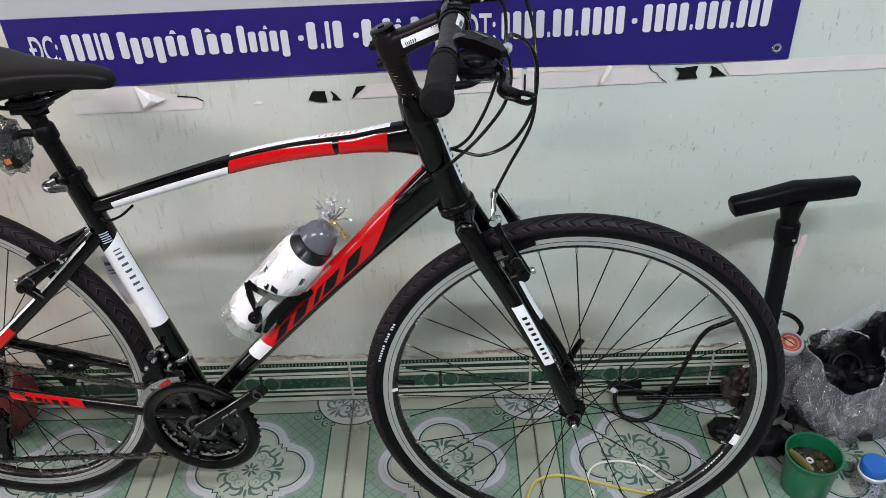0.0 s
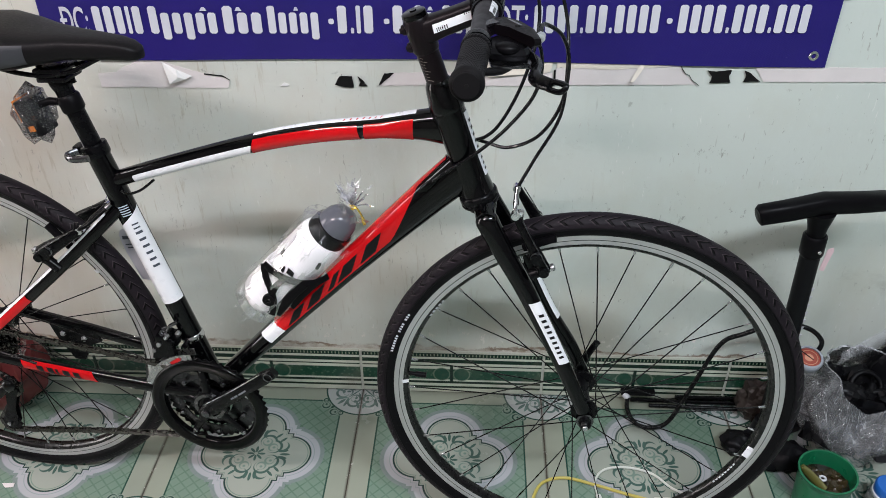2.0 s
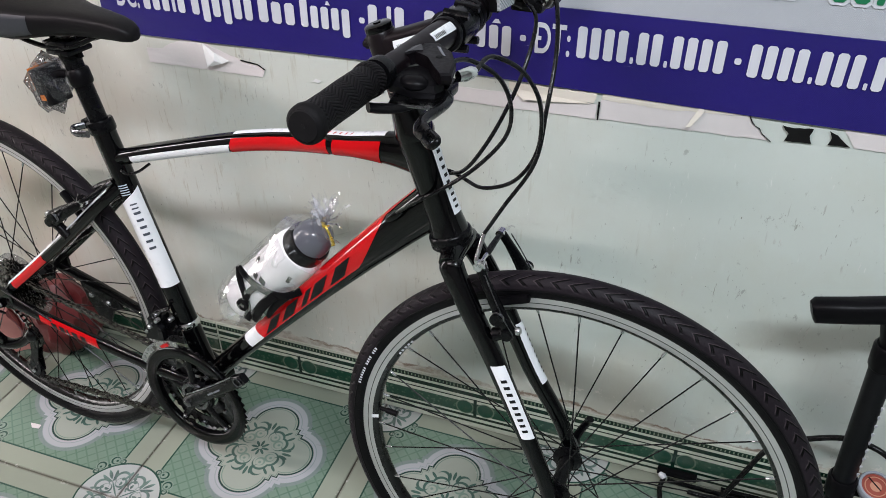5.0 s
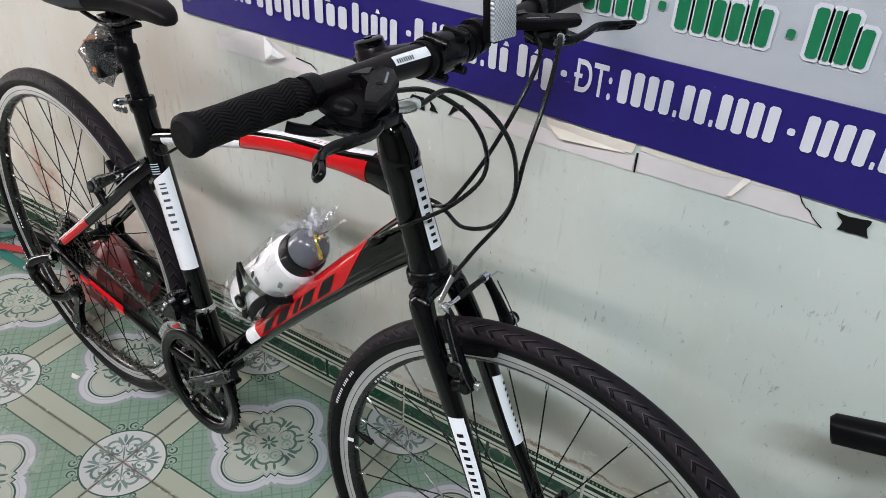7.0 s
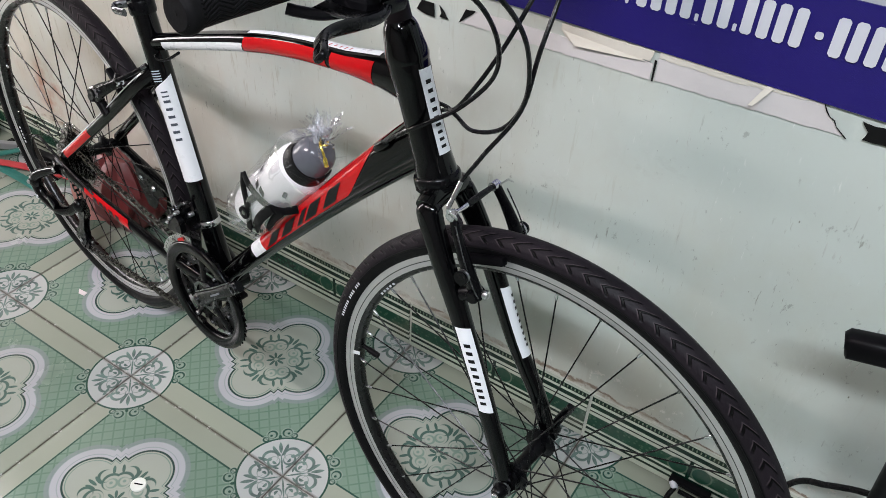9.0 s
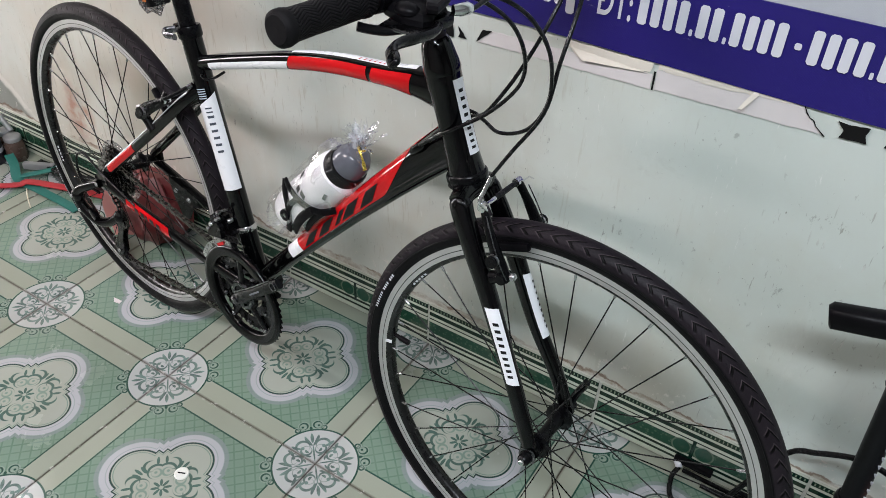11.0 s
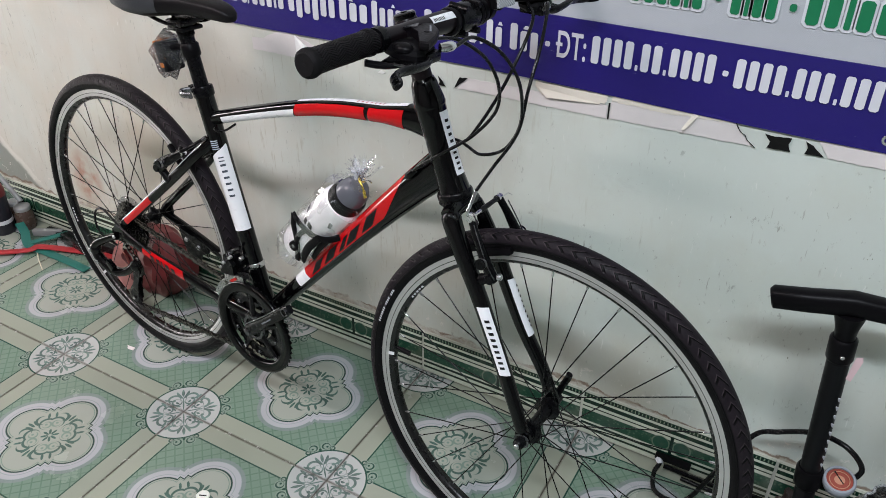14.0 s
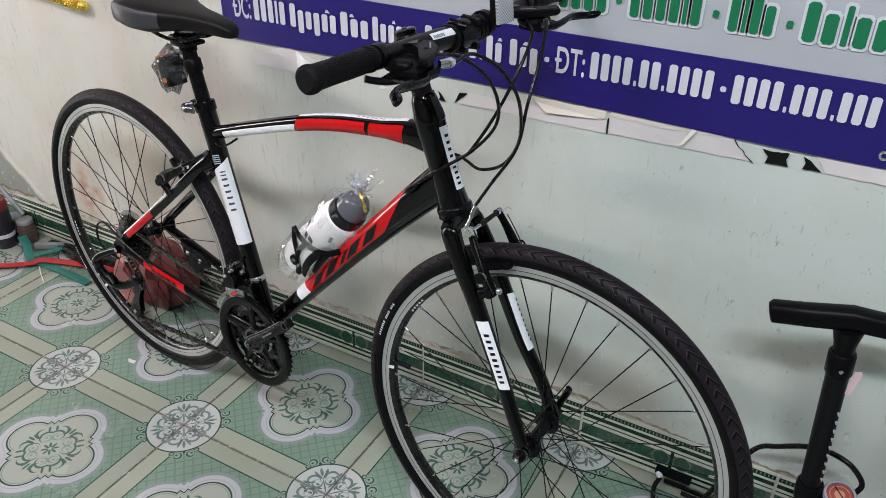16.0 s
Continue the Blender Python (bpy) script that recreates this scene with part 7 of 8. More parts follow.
def build_bicycle():
    bike = thing("bicycle", "black, red and white hybrid bicycle leaning on the wall", "bicycle", at=BIKE)
    front = build_wheel(bike, "front_wheel", STEER @ Matrix.Translation((HUB_F[0], 0, HUB_F[1])) @ Matrix.Rotation(-radians(1.3), 4, "Y"), "black rim wheel with silver brake track")
    rear = build_wheel(bike, "rear_wheel", Matrix.Translation((HUB_R[0], 0, HUB_R[1])) @ Matrix.Rotation(-radians(4.9), 4, "Y"), "black rim wheel with silver brake track")
    side = lambda r: -(0.0180 - 0.30 * max(0, abs(r - 0.3285) - 0.006))
    for w, a in ((front, radians(150)), (rear, radians(196))):
        sh = marks_on(0.3265, lambda r: -0.0181, a, a + 0.26, 16, 0.0040, (3, 8))
        pieces("text_bar", sh, ink_white, w, "white printed bars on the tyre")
        pieces("text_bar", marks_on(0.2965, lambda r: -0.0108 + (0.3 - r) * 0.4, a - 0.16, a - 0.02, 5, 0.006), ink_white, w, "white printed bars on the rim")
        pieces("white_label", marks_on(0.2965, lambda r: -0.0112 + (0.3 - r) * 0.4, a + 0.45, a + 0.49, 1, 0.010), paint_white, w)
        pieces("white_label", marks_on(0.2965, lambda r: -0.0112 + (0.3 - r) * 0.4, a + 3.35, a + 3.39, 1, 0.010), paint_white, w)
    pieces("text_bar", marks_on(0.2950, lambda r: -0.0098 + (0.3 - r) * 0.4, -0.64, -0.44, 8, 0.0052), ink_white, front, "white printed bars on the rim")
    # the rim's pale reflection, put in as a white block
    pieces("white_label", marks_on(0.2965, lambda r: -0.0112 + (0.3 - r) * 0.4, -0.37, -0.28, 1, 0.010), paint_white, front)
    valve = Shape().tube([(-0.2905, 0, 0.028), (-0.262, 0, 0.0255)], 0.0034, 10)
    valve.tube([(-0.280, 0, 0.027), (-0.262, 0, 0.0255)], 0.0048, 10)
    part("valve", valve, black_plastic, front, "black valve cap")
    build_frame(bike)
    build_fork(bike)
    build_cockpit(bike)
    noodle = build_brake(bike, 0.987, 0.620, (-0.42, 1.0), 0.013, STEER, 1.0)
    build_brake(bike, 0.183, 0.559, (0.78, 0.62), 0.013, Matrix.Identity(4), -1.0, True)
    build_drivetrain(bike)
    build_seat(bike)
    build_bottle(bike)
    build_cables(bike, noodle)
    return bike


build_bicycle()

# ---- things by the pump ----
rusty = simple("dusty_brown_metal", (0.030, 0.021, 0.018), 0.5, metal=0.3, vary=0.5, grain=50, bump=0.5)
bag_black = simple("black_rubber_parts", (0.0036, 0.0034, 0.0042), 0.38, vary=0.4, bump=0.4, grain=40, spec=0.14)
green_plastic = simple("green_plastic", (0.005, 0.125, 0.052), 0.32, vary=0.15)
oil = simple("dirty_oil", (0.010, 0.007, 0.003), 0.3, vary=0.5)
blue_plastic = simple("blue_plastic", (0.012, 0.11, 0.42), 0.35)
orange_dial = simple("orange_dial", (0.30, 0.060, 0.040), 0.4, vary=0.35, grain=140)
gauge_rim = simple("grey_gauge_rim", (0.30, 0.32, 0.36), 0.35)
orange_pale = simple("pale_orange_dial", (0.55, 0.26, 0.17), 0.4, vary=0.3, grain=160)
pale_plastic = simple("pale_grey_plastic", (0.55, 0.57, 0.60), 0.4)
pink_tag = simple("pink_white_tag", (0.66, 0.48, 0.50), 0.4, vary=0.3, grain=120)
pump_black = simple("pump_black", (0.005, 0.005, 0.006), 0.4, bump=0.1, grain=160, spec=0.14)


def build_pump():
    base, head = Vector((0.868, -0.118, 0.0)), Vector((0.829, -0.150, 0.587))
    d = (head - base).normalized()
    at = lambda h: base + d * (h / d.z)
    pump = thing("floor_pump", "black floor pump with a pressure gauge against the wall", "pump")
    part("barrel", Shape().tube([at(0.03), at(0.035), at(0.20), at(0.50)], [0.022, 0.0172, 0.0172, 0.0172], 24), pump_black, pump, "black steel barrel")
    part("collar", Shape().tube([at(0.496), at(0.500), at(0.536), at(0.540)], [0.0180, 0.0205, 0.0205, 0.0170], 22), black_plastic, pump)
    part("rod", Shape().tube([at(0.535), at(0.555), at(0.588)], [0.015, 0.0165, 0.024], 18), black_plastic, pump)
    h = Shape().tube([head + Vector((x, x * 0.17, z + x * 0.05)) for x, z in ((-0.112, 0.006), (-0.108, 0.007), (-0.06, 0.010), (-0.02, 0.014), (0.0, 0.016), (0.02, 0.014), (0.06, 0.010), (0.108, 0.007), (0.112, 0.006))],
                     [(0.011, 0.013), (0.0155, 0.0175), (0.0165, 0.0180), (0.0170, 0.0185), (0.0175, 0.0190), (0.0170, 0.0185), (0.0165, 0.0180), (0.0155, 0.0175), (0.011, 0.013)], 20, side=(0, 1, 0), power=0.72)
    part("handle", h, black_plastic, pump, "black plastic T handle")
    part("bolt", Shape().ball(at(0.515) + Vector((0.004, -0.0225, 0)), 0.0035, 8, 6), chrome, pump)
    band = Shape().tube([at(0.205), at(0.210), at(0.245), at(0.250)], [0.0195, 0.0225, 0.0225, 0.0195], 20)
    band.box((0.036, 0.022, 0.022), Matrix.Translation(at(0.215) + Vector((0.026, 0.012, 0))), 0.005)
    part("clamp", band, black_plastic, pump)
    g = Vector((0.900, -0.132, 0.238))
    m = along(g, g + Vector((-0.05, -0.30, 0.98)))
    ga = part("gauge", Shape().lathe([(0.0, -0.018), (0.022, -0.018), (0.028, -0.013), (0.031, 0.0), (0.031, 0.009), (0.0290, 0.012), (0.0250, 0.012), (0.0250, 0.007), (0.0, 0.007)], 32), gauge_rim, pump, "pressure gauge with a grey rim", at=m @ Matrix.Diagonal((0.86, 0.86, 0.86, 1)))
    part("dial", Shape().lathe([(0.0, 0.0078), (0.0248, 0.0078)], 28), orange_dial, ga, "orange-red dial")
    part("dial_ring", Shape().tube([Vector((0.0185 * math.cos(q), 0.0086, 0.0185 * math.sin(q))) for q in [2 * math.pi * i / 28 for i in range(28)]], 0.0010, 6, closed=True), orange_pale, ga, "pale printed scale ring")
    part("dial_centre", Shape().lathe([(0.0, 0.0086), (0.010, 0.0086)], 24), orange_pale, ga)
    part("needle", Shape().box((0.002, 0.001, 0.030), Matrix.Translation((0.003, 0.0095, 0.004)) @ Matrix.Rotation(0.9, 4, "Y")), decal_black, ga)
    foot = Shape().box((0.17, 0.045, 0.018), Matrix.Translation(base + Vector((0.0, 0.0, 0.012))) @ Matrix.Rotation(0.5, 4, "Z"), 0.006)
    foot.tube([base + Vector((0, 0, 0.010)), base + Vector((0, 0, 0.05))], [0.032, 0.026], 20)
    part("foot", foot, pump_black, pump, "black folding foot")
    tagm = Shape().prism([(-0.004, -0.020), (0.004, -0.022), (0.011, 0.020), (0.009, 0.028), (0.000, 0.024)], 0.001, Matrix.Translation(at(0.490) + Vector((0.021, -0.012, 0))))
    part("tag", tagm, pink_tag, pump, "small white and pink paper tag")
    mark = Shape()
    for i in range(9):
        z = 0.27 + 0.019 * i
        mark.box((0.004, 0.001, 0.012), Matrix.Translation(at(z) + Vector((0.0150, -0.0098, 0))) @ Matrix.Rotation(0.4, 4, "X"))
    part("lettering", mark, ink_white, pump, "white printed bars")
    hose = curve([g + Vector((0.014, 0.016, -0.010)), g + Vector((0.028, 0.022, 0.020)), Vector((0.914, -0.108, 0.282)), Vector((0.890, -0.102, 0.294)), Vector((0.860, -0.090, 0.290)), Vector((0.833, -0.080, 0.277)), Vector((0.790, -0.074, 0.250)), Vector((0.749, -0.070, 0.216)),
                  Vector((0.705, -0.090, 0.115)), Vector((0.668, -0.106, 0.030)), Vector((0.632, -0.110, 0.012)), Vector((0.600, -0.098, 0.012)), Vector((0.588, -0.060, 0.016)), Vector((0.592, -0.034, 0.022))], 8)
    part("hose", Shape().tube(hose, 0.0048, 10), cable_rubber, pump, "black rubber hose")
    noz = Shape().tube([Vector((0.594, -0.036, 0.023)), Vector((0.586, -0.026, 0.026))], [0.006, 0.0075], 14)
    part("nozzle", noz, pale_plastic, pump, "white nozzle end")
    lever = Shape().box((0.075, 0.014, 0.012), Matrix.Translation((0.615, -0.022, 0.030)), 0.003)
    part("nozzle_lever", lever, black_plastic, pump)


def crumpled(at, r, seed, rough=0.3, seg=40, rings=26):
    return Shape().ball(at, r, seg, rings, rough=rough, seed=seed)


def build_bags():
    """A clear bag full of black rubber parts, and more black packs behind it."""
    c = Vector((1.045, -0.125, 0.0))
    lumps = thing("parts_bag", "clear plastic bag full of black rubber parts", "bag", at=Matrix.Translation(c))
    rnd = random.Random(11)
    for i in range(30):
        heap = Shape()
        p = Vector((rnd.uniform(-0.070, 0.070), rnd.uniform(-0.045, 0.045), rnd.uniform(0.060, 0.168)))
        if i % 3 == 0:
            heap.tube([p + Vector((0.030 * math.cos(a), 0.030 * math.sin(a) * 0.6, 0.022 * math.sin(a + i))) for a in [2 * math.pi * k / 14 for k in range(14)]], 0.0055, 10, closed=True)
        else:
            heap.ball(p, (0.025, 0.021, 0.017), 12, 8, rough=0.5, seed=i * 1.7)
        part("rubber_ring" if i % 3 == 0 else "rubber_lump", heap, bag_black, lumps)
    part("rubber_lump", crumpled((0.0, 0.0, 0.088), (0.108, 0.078, 0.082), 6.0, 0.55), bag_black, lumps, "large crumpled black rubber lump", smooth=14)
    # the film: a slack bag with its mouth open, low in front, standing up behind
    rows, lip = [], []
    for j in range(25):
        t = j / 24
        row = []
        for k in range(96):
            a = 2 * math.pi * k / 96
            dip = max(0.0, 1.0 - abs((a - radians(250) + math.pi) % (2 * math.pi) - math.pi) / radians(52))
            top = lerp(0.204 - 0.006 * math.cos(a), 0.146, dip) + 0.008 * noise.noise(Vector((math.cos(a) * 2.4, math.sin(a) * 2.4, 4.0)))
            z = 0.003 + top * t
            swell = math.sin(math.pi * min(0.60, 0.20 + t * 0.48)) * (1.0 - 0.26 * max(0.0, t - 0.6) / 0.4)
            fold = 0.16 * noise.noise(Vector((math.cos(a) * 2.2, math.sin(a) * 2.2, z * 12))) + 0.05 * noise.noise(Vector((math.cos(a) * 6, math.sin(a) * 6, z * 30))) + 0.05 * abs(math.sin(6.5 * a + 2.5 * noise.noise(Vector((a, z * 8, 1)))))
            rr = 0.128 * swell * (1 + fold) * (1.0 - 0.44 * max(0.0, math.cos(a)) * max(0.0, t - 0.5) / 0.5)
            row.append(Vector((rr * math.cos(a), min(0.108, rr * math.sin(a) * 0.82), z)))
        rows.append(row)
    part("film", Shape().grid(rows), bag_film, lumps, "crumpled clear film", smooth=60)
    edge = [p + Vector((0.002 * noise.noise(p * 30), 0, 0)) for p in rows[-1]]
    part("film_edge", Shape().tube(edge, [(0.0007, 0.0026)] * len(edge), 6, closed=True), tuft_film, lumps, "milky rolled edge of the bag", smooth=40)
    packs = (((1.135, -0.072, 0.128), (0.072, 0.050, 0.128), 2.0), ((1.22, -0.14, 0.075), (0.09, 0.06, 0.075), 5.0))
    for at, r, s in packs:
        tagged(part("black_pack", crumpled(at, r, s), bag_black), "black wrapped pack heaped against the wall", "pack", "black packs by the wall")
    rows = []
    for j in range(9):
        t = j / 8
        p, q = Vector((0.962, -0.105, 0.190)).lerp(Vector((1.125, -0.045, 0.232)), t), Vector((0.985, -0.090, 0.222)).lerp(Vector((1.105, -0.050, 0.280)), t)
        rows.append([p.lerp(q, u) + Vector((0, -0.010 * math.sin(3.1 * u) + 0.006 * noise.noise(Vector((t * 6, u * 4, 2))), 0)) for u in (0, 0.25, 0.5, 0.75, 1.0)])
    sheet_ = part("film_sheet", Shape().grid(rows, closed_u=False), bag_film, smooth=60)
    tagged(sheet_, "loose clear film standing behind the parts bag", "film")
    tagged(part("metal_part", crumpled((0.868, -0.058, 0.052), (0.046, 0.032, 0.052), 14.0, 0.35, 28, 18), rusty, smooth=16), "dusty brown metal part against the skirting", "metal part")
    # dark scraps under the pump
    for x, y, r, s in ((0.805, -0.150, (0.036, 0.030, 0.022), 1.0), (0.850, -0.185, (0.040, 0.032, 0.018), 8.0), (0.890, -0.190, (0.045, 0.035, 0.030), 9.0)):
        tagged(part("rubber_block", crumpled((x, y, r[2] * 0.86), r, s, 0.25, 24, 14), bag_black), "small black rubber piece on the floor", "rubber piece", "black pieces under the pump")
    for i, (a, b) in enumerate((((0.60, -0.028, 0.012), (0.96, -0.030, 0.010)), ((0.64, -0.040, 0.008), (0.93, -0.046, 0.008)), ((0.70, -0.020, 0.016), (0.99, -0.022, 0.020)))):
        tagged(part("metal_rod", Shape().tube([a, b], 0.0045, 8), black_alloy), "thin dark metal rod lying along the skirting", "rod", "rods along the skirting")


def build_cup():
    cup = thing("green_cup", "green plastic cup holding dirty oil and brushes", "cup", at=Matrix.Translation((0.922, -0.288, 0.0)))
    part("wall", Shape().lathe([(0.0, 0.0), (0.042, 0.0), (0.0445, 0.004), (0.050, 0.080), (0.0515, 0.092), (0.0535, 0.094), (0.0535, 0.098), (0.050, 0.098), (0.0485, 0.090), (0.043, 0.010), (0.0, 0.008)], 40, Matrix.Rotation(radians(90), 4, "X")), green_plastic, cup)
    part("oil", Shape().lathe([(0.0, 0.064), (0.0465, 0.064)], 32, Matrix.Rotation(radians(90), 4, "X")), oil, cup, "murky brown oil")
    part("bush", Shape().tube([Vector((0.0055 * math.cos(a), 0.008 + 0.0055 * math.sin(a), 0.068)) for a in [2 * math.pi * i / 14 for i in range(14)]], 0.0024, 8, closed=True), pale_plastic, cup, "small pale ring")
    part("brush", Shape().tube(curve([(-0.046, 0.010, 0.098), (-0.034, 0.004, 0.088), (-0.016, -0.008, 0.074), (-0.004, -0.018, 0.068)], 5), [(0.006 + 0.004 * math.sin(i / 15 * 3.0), 0.005) for i in range(16)], 12), simple("brush_green", (0.11, 0.105, 0.025), 0.5), cup, "oily green brush head")
    rag = simple("oily_rag", (0.030, 0.020, 0.008), 0.3, vary=0.5, bump=0.5, grain=60)
    for x, y, r_, sd in ((0.012, -0.014, 0.020, 4.0), (0.020, 0.016, 0.017, 6.0), (-0.012, 0.022, 0.016, 9.0), (0.032, 0.000, 0.012, 2.0)):
        part("oily_lump", Shape().ball((x, y, 0.062), (r_, r_ * 0.85, 0.012), 16, 10, rough=0.6, seed=sd), rag, cup, "oily dark lump")


def build_jar():
    m = Matrix.Translation((1.040, -0.300, 0.0))
    up = Matrix.Rotation(radians(90), 4, "X")
    jar = thing("small_jar", "small clear jar with a blue lid and metal bits", "jar", at=m)
    part("glass", Shape().lathe([(0.0, 0.001), (0.028, 0.001), (0.032, 0.006), (0.033, 0.045), (0.026, 0.056), (0.024, 0.062)], 28, up), clear_wrap, jar, "clear plastic body")
    part("lid", Shape().lathe([(0.0255, 0.058), (0.0265, 0.060), (0.0265, 0.076), (0.024, 0.079), (0.0, 0.080)], 28, up), blue_plastic, jar, "blue screw lid")
    part("collar", Shape().lathe([(0.027, 0.050), (0.0285, 0.052), (0.0285, 0.058), (0.026, 0.060)], 28, up), pale_plastic, jar)
    bits = Shape()
    rnd = random.Random(3)
    for i in range(40):
        a, r = rnd.uniform(0, 6.28), rnd.uniform(0, 0.024)
        p = Vector((r * math.cos(a), r * math.sin(a), rnd.uniform(0.004, 0.036)))
        q = p + Vector((rnd.uniform(-1, 1), rnd.uniform(-1, 1), rnd.uniform(-1, 1))).normalized() * 0.009
        bits.tube([p, q], 0.0014, 6)
    part("metal_bits", bits, chrome, jar, "small bright metal pins")


def build_floor_cables():
    yellow, white = simple("yellow_cord", (0.50, 0.42, 0.09), 0.5), simple("white_cord", (0.70, 0.72, 0.66), 0.45)
    y = curve([(0.368, -0.330, 0.004), (0.374, -0.292, 0.004), (0.395, -0.258, 0.004), (0.44, -0.246, 0.004), (0.50, -0.262, 0.004), (0.57, -0.285, 0.004), (0.63, -0.300, 0.004), (0.68, -0.298, 0.004)], 8)
    tagged(part("yellow_cord", Shape().tube(y, 0.0032, 8), yellow), "thin yellow cord lying on the tiles", "cord")
    w = curve([(0.500, -0.290, 0.004), (0.498, -0.252, 0.004), (0.520, -0.222, 0.004), (0.565, -0.214, 0.004), (0.615, -0.228, 0.004), (0.648, -0.262, 0.004), (0.68, -0.285, 0.004), (0.61, -0.290, 0.004)], 8)
    cord = part("white_cord", Shape().tube(w, 0.0024, 8), white)
    tagged(cord, "thin white cord with a small plug on the tiles", "cord")
    part("plug", Shape().tube([(0.500, -0.288, 0.006), (0.503, -0.302, 0.006)], [0.005, 0.006], 10), white, cord)
    at = Matrix.Translation((-0.193, -0.565, 0.0))
    cap = part("bottle_cap", Shape().lathe([(0.0, 0.0020), (0.0105, 0.0020), (0.0112, 0.0028), (0.0128, 0.0028), (0.0138, 0.0020), (0.0142, 0.0), (0.012, 0.0)], 28, at @ Matrix.Rotation(radians(90), 4, "X")), white)
    tagged(cap, "small white bottle cap with a dark printed line on the tiles", "cap")
    part("print", Shape().prism([(-0.008, -0.0012), (0.008, -0.0012), (0.007, 0.0012), (-0.007, 0.0012)], 0.0006, at @ Matrix.Translation((0, 0, 0.0024)) @ Matrix.Rotation(radians(25), 4, "Z") @ Matrix.Rotation(radians(90), 4, "X")), black_plastic, cap)
    tagged(part("paper_flake", Shape().prism([(-0.013, -0.004), (0.012, -0.006), (0.014, 0.004), (-0.002, 0.006)], 0.001, Matrix.Translation((-0.681, -0.309, 0.0015)) @ Matrix.Rotation(radians(90), 4, "X")), paper, smooth=0), "small pale flake of paper on the floor", "paper")


build_pump()
build_bags()
build_cup()
build_jar()
build_floor_cables()


# ---- things by the back wheel ----
red_cloth = simple("dusty_red_plastic", (0.135, 0.020, 0.021), 0.42, vary=0.3, grain=40, bump=0.4)
pink_cloth = simple("pale_pink_plastic", (0.62, 0.27, 0.24), 0.5, vary=0.25, grain=40, bump=0.4)
red_strap = simple("red_strap", (0.36, 0.022, 0.028), 0.5, vary=0.15, grain=200, bump=0.2)
teal_strap = simple("teal_strap", (0.008, 0.12, 0.095), 0.55, vary=0.2, grain=200, bump=0.2)
dark_red = simple("dark_red_plastic", (0.15, 0.014, 0.016), 0.4, vary=0.25)
can_black = simple("can_black", (0.012, 0.012, 0.020), 0.35)
tin_grey = simple("dull_tin", (0.30, 0.31, 0.31), 0.45, metal=0.5, vary=0.25)
glass_brown = simple("dusty_brown_jar", (0.075, 0.05, 0.04), 0.25, vary=0.4)


def build_rag():
    """A dusty red plastic bag stuffed behind the back wheel."""
    s = Shape()
    rows = []
    for j in range(18):
        t = j / 17
        row = []
        for k in range(30):
            a = 2 * math.pi * k / 30
            g = 1 + 0.26 * noise.noise(Vector((math.cos(a) * 2, math.sin(a) * 2, t * 2.2))) + 0.20 * noise.noise(Vector((math.cos(a) * 6, math.sin(a) * 6, t * 4)))
            w = math.sin(math.pi * (0.06 + 0.90 * t)) ** 0.45
            row.append(Vector((-0.800 + 0.105 * g * w * math.cos(a) + 0.03 * t, min(-0.016, -0.082 + 0.062 * g * w * math.sin(a)), 0.003 + 0.205 * t)))
        rows.append(row)
    s.grid(rows, caps=True)
    bag = part("red_bag", s, red_cloth, smooth=18)
    tagged(bag, "dusty red plastic bag stuffed behind the back wheel", "bag")
    f = Shape()
    rows = []
    for j in range(12):
        t = j / 11
        rows.append([Vector((-0.905 + 0.020 * k + 0.020 * noise.noise(Vector((k, t * 3, 1))), -0.128 - 0.014 * math.sin(k * 1.7 + t * 4), 0.004 + 0.17 * t)) for k in range(4)])
    f.grid(rows, closed_u=False)
    part("pale_fold", f, pink_cloth, bag, "pale pink fold of plastic")


def strap(points, width, thick=0.002):
    pts = curve(points, 8)
    s = Shape()
    return s.tube(pts, [(thick, width / 2)] * len(pts), 10, side=(0, 0, 1), power=0.5)


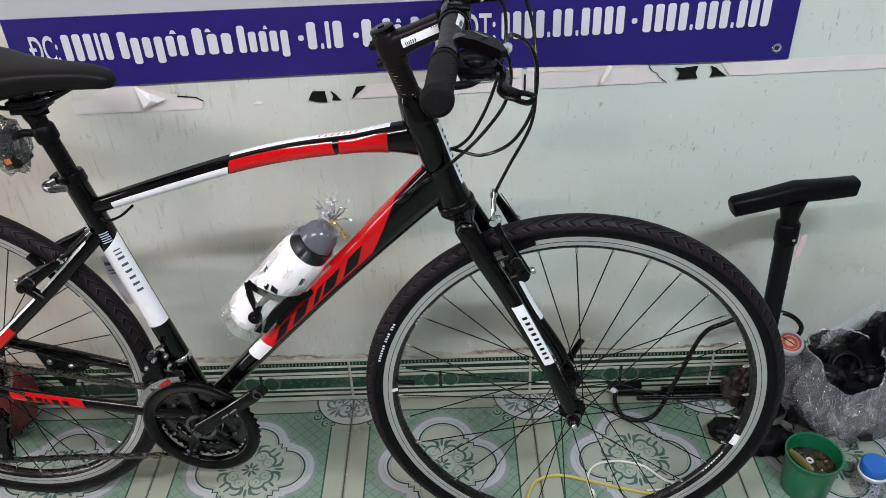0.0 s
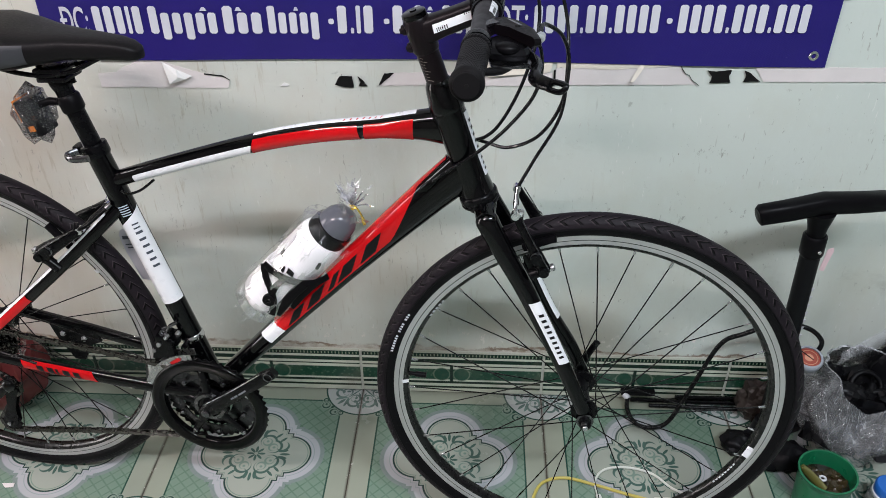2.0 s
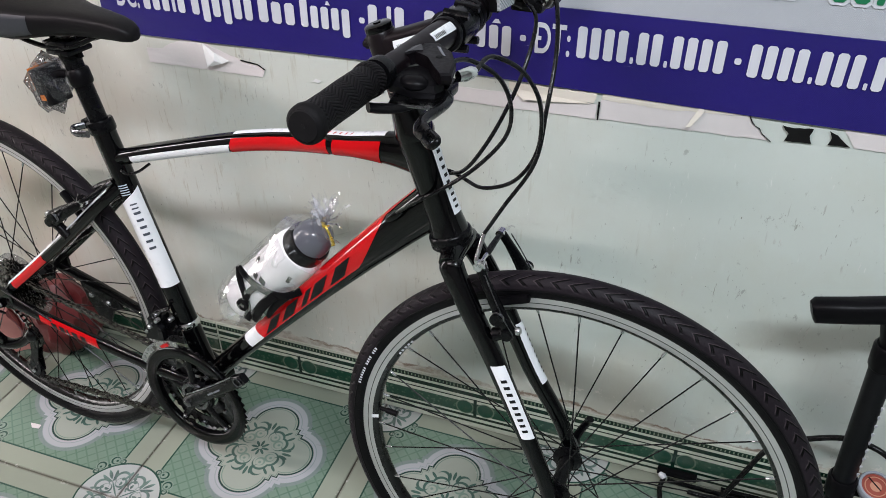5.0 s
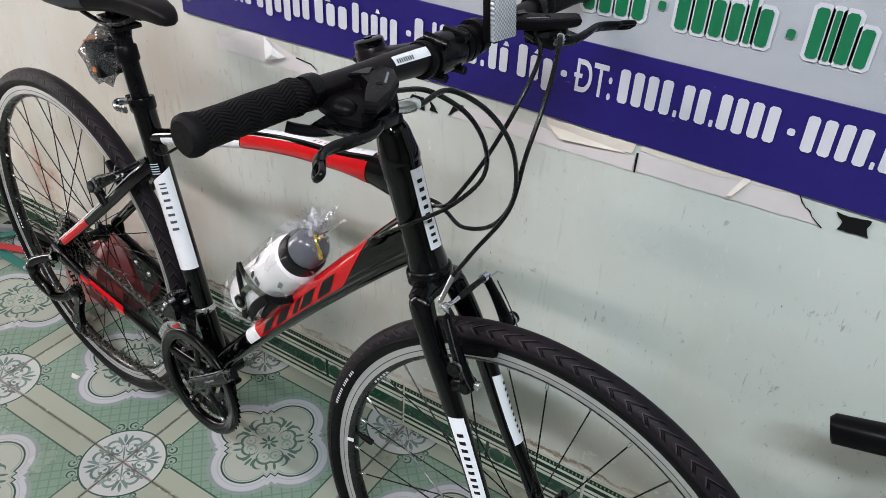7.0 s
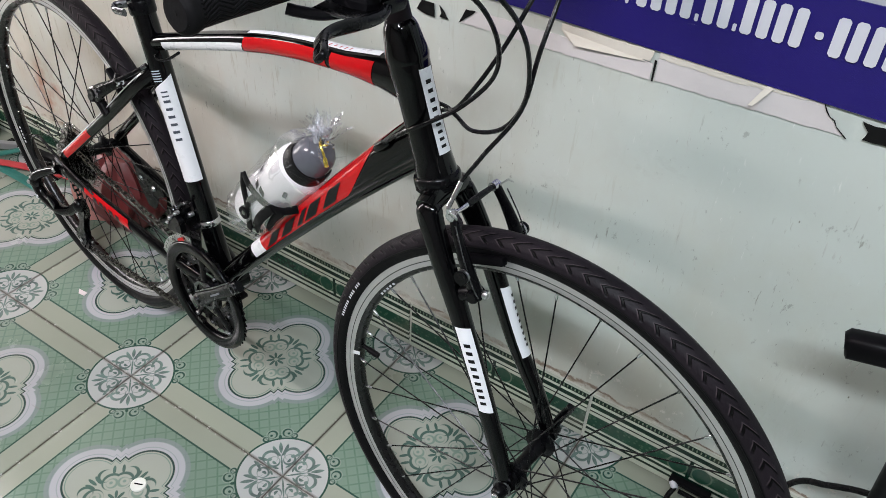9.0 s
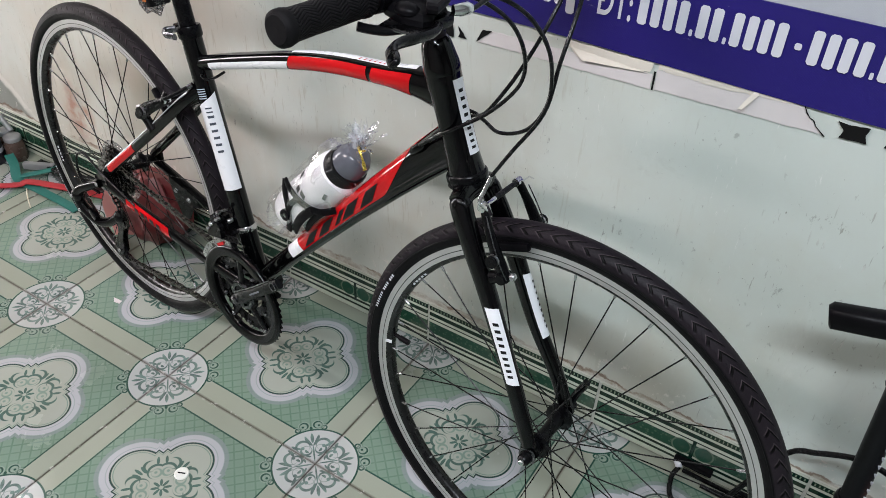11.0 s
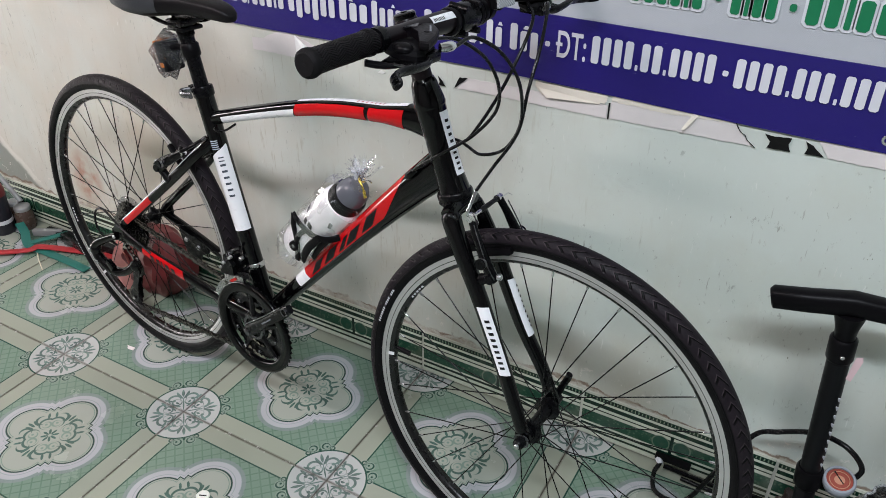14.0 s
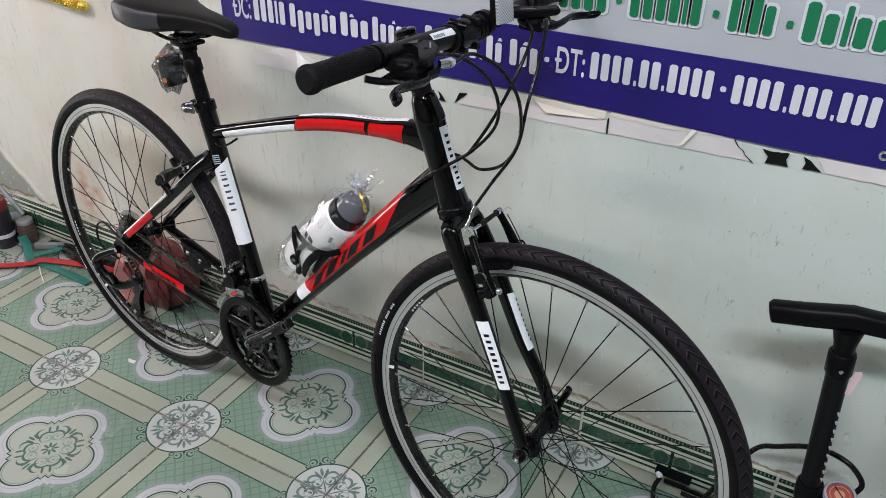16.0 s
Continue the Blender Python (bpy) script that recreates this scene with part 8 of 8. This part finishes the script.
def build_left_clutter():
    tagged(part("red_strap", strap([(-1.62, -0.330, 0.006), (-1.367, -0.214, 0.010), (-1.275, -0.150, 0.012), (-1.255, -0.124, 0.016), (-1.14, -0.075, 0.010), (-1.03, -0.040, 0.006)], 0.024), red_strap), "flat red strap lying on the floor", "strap")
    tagged(part("teal_strap", strap([(-1.385, -0.090, 0.040), (-1.345, -0.105, 0.028), (-1.300, -0.130, 0.010), (-1.215, -0.128, 0.008), (-1.12, -0.128, 0.008), (-1.05, -0.130, 0.006)], 0.026), teal_strap), "flat dark teal strap lying on the floor", "strap")
    tagged(part("teal_strap", strap([(-1.31, -0.120, 0.010), (-1.27, -0.085, 0.020), (-1.23, -0.045, 0.030)], 0.022), teal_strap), "folded dark teal strap by the skirting", "strap")
    up = Matrix.Rotation(radians(90), 4, "X")
    can = thing("spray_can", "black spray can with red and white label", "can", at=Matrix.Translation((-1.450, -0.104, 0.0)))
    part("body", Shape().lathe([(0.0, 0.0), (0.031, 0.0), (0.033, 0.003), (0.033, 0.125), (0.031, 0.130), (0.022, 0.142), (0.018, 0.144), (0.0, 0.145)], 32, up), can_black, can)
    part("cap", Shape().lathe([(0.0305, 0.126), (0.0338, 0.126), (0.0338, 0.144), (0.029, 0.156), (0.0, 0.158)], 32, up), dark_red, can, "dark red cap")
    part("label", Shape().lathe([(0.0333, 0.036), (0.0336, 0.037), (0.0336, 0.048), (0.0333, 0.049)], 32, up), ink_white, can, "white label band")
    bars_s = Shape()
    for i in range(4):
        a = -1.9 + 0.22 * i
        bars_s.box((0.006, 0.001, 0.009), Matrix.Translation((0.0338 * math.cos(a), 0.0338 * math.sin(a), 0.016)) @ Matrix.Rotation(a + 1.57, 4, "Z"))
    part("lettering", bars_s, ink_white, can, "white printed squares")
    for x, y, s in ((-1.412, -0.052, 1.0), (-1.470, -0.038, 0.92)):
        jar = thing("dusty_jar", "small dusty brown jar with a grey lid", "jar", "dusty jars by the skirting", at=Matrix.Translation((x, y, 0)) @ Matrix.Diagonal((s, s, s, 1)))
        part("body", Shape().lathe([(0.0, 0.0), (0.026, 0.0), (0.028, 0.004), (0.028, 0.050), (0.024, 0.060), (0.022, 0.064)], 28, up), glass_brown, jar)
        part("lid", Shape().lathe([(0.0225, 0.062), (0.0240, 0.063), (0.0240, 0.074), (0.022, 0.076), (0.0, 0.0765)], 28, up), tin_grey, jar, "dull grey lid")
    tagged(part("metal_rod", Shape().tube([(-1.560, -0.046, 0.218), (-1.429, -0.040, 0.080)], 0.008, 10), tin_grey), "grey metal rod leaning by the wall", "rod")
    tagged(part("metal_rod", Shape().tube([(-1.60, -0.090, 0.100), (-1.44, -0.060, 0.012)], 0.005, 10), black_alloy), "dark metal rod leaning by the wall", "rod")
    rnd = random.Random(21)
    for i, (x, y, l, a) in enumerate(((-1.24, -0.040, 0.16, 0.10), (-1.15, -0.036, 0.20, 0.06), (-1.30, -0.060, 0.09, 0.5), (-1.18, -0.062, 0.12, -0.15), (-1.02, -0.030, 0.22, 0.03))):
        ob = part("scrap_bar", Shape().box((l, 0.022 - 0.003 * (i % 3), 0.020 + 0.006 * (i % 2)), Matrix.Translation((x, y, 0.014 + 0.002 * i)) @ Matrix.Rotation(a, 4, "Z"), 0.003), (black_alloy, pump_black, tin_grey)[i % 3])
        tagged(ob, "dark scrap metal bar lying along the skirting", "metal bar", "scrap bars by the skirting")
    tagged(part("cable_tie", Shape().tube(curve([(-1.27, -0.125, 0.006), (-1.22, -0.160, 0.006), (-1.165, -0.190, 0.003)], 5), 0.0016, 6), simple("cream_tie", (0.62, 0.58, 0.44), 0.5)), "thin cream cable tie on the floor", "cable tie")


def build_garland():
    """A twisted gold garland pinned along the wall, ending in a small ball."""
    g = Shape()
    a, b = Vector((-1.40, -0.024, 0.835)), Vector((-0.965, -0.022, 0.785))
    n = 52
    for i in range(n):
        t = i / (n - 1)
        p = a.lerp(b, t)
        g.tube([p + Vector((0.002 * math.sin(k), 0.011 * math.cos(k), 0.011 * math.sin(k))) for k in [2 * math.pi * q / 8 + i * 0.4 for q in range(8)]], 0.0034, 6, closed=True)
    g.tube([a, b], 0.008, 8)
    ob = tagged(part("gold_garland", g, gold_tie, smooth=30), "twisted gold garland pinned along the wall", "garland")
    part("end_ball", Shape().ball(b + Vector((0.020, 0, 0.0)), 0.0135, 16, 12), gold_tie, ob, "small gold ball")


build_rag()
build_left_clutter()
build_garland()


# ---- skirting and floor tiles ----
def build_skirting():
    run = tagged(part("baseboard", Shape().box((6.42, 0.008, 0.118), Matrix.Translation((0.389, WALL_Y - 0.003, 0.062))), pale_joint, smooth=0), "green patterned ceramic skirting along the wall", "skirting", kind="structure")
    mesh = None
    for i in range(-7, 9):
        m = Matrix.Translation((i * TILE + TILE / 2, WALL_Y - 0.0075, 0.0))
        if mesh is None:
            mesh = part("skirting_tile", Shape().box((TILE - 0.006, 0.006, 0.116), Matrix.Translation((0, 0, 0.064)), 0.0012), skirting_print, run, at=m).data
        else:
            part("skirting_tile", mesh, None, run, at=m)


def build_tiles():
    mesh = None
    for i in range(-7, 9):
        for j in range(0, 9):
            m = Matrix.Translation((i * TILE + TILE / 2, -0.004 - j * TILE - TILE / 2, 0.0)) @ Matrix.Rotation(radians(90 * ((i * 7 + j * 3) % 4)), 4, "Z")
            if mesh is None:
                mesh = part("tile", Shape().box((TILE - 0.0022, TILE - 0.0022, 0.008), Matrix.Translation((0, 0, -0.004)), 0.0008), tile_print, floor, at=m).data
            else:
                part("tile", mesh, None, floor, at=m)


build_skirting()
build_tiles()
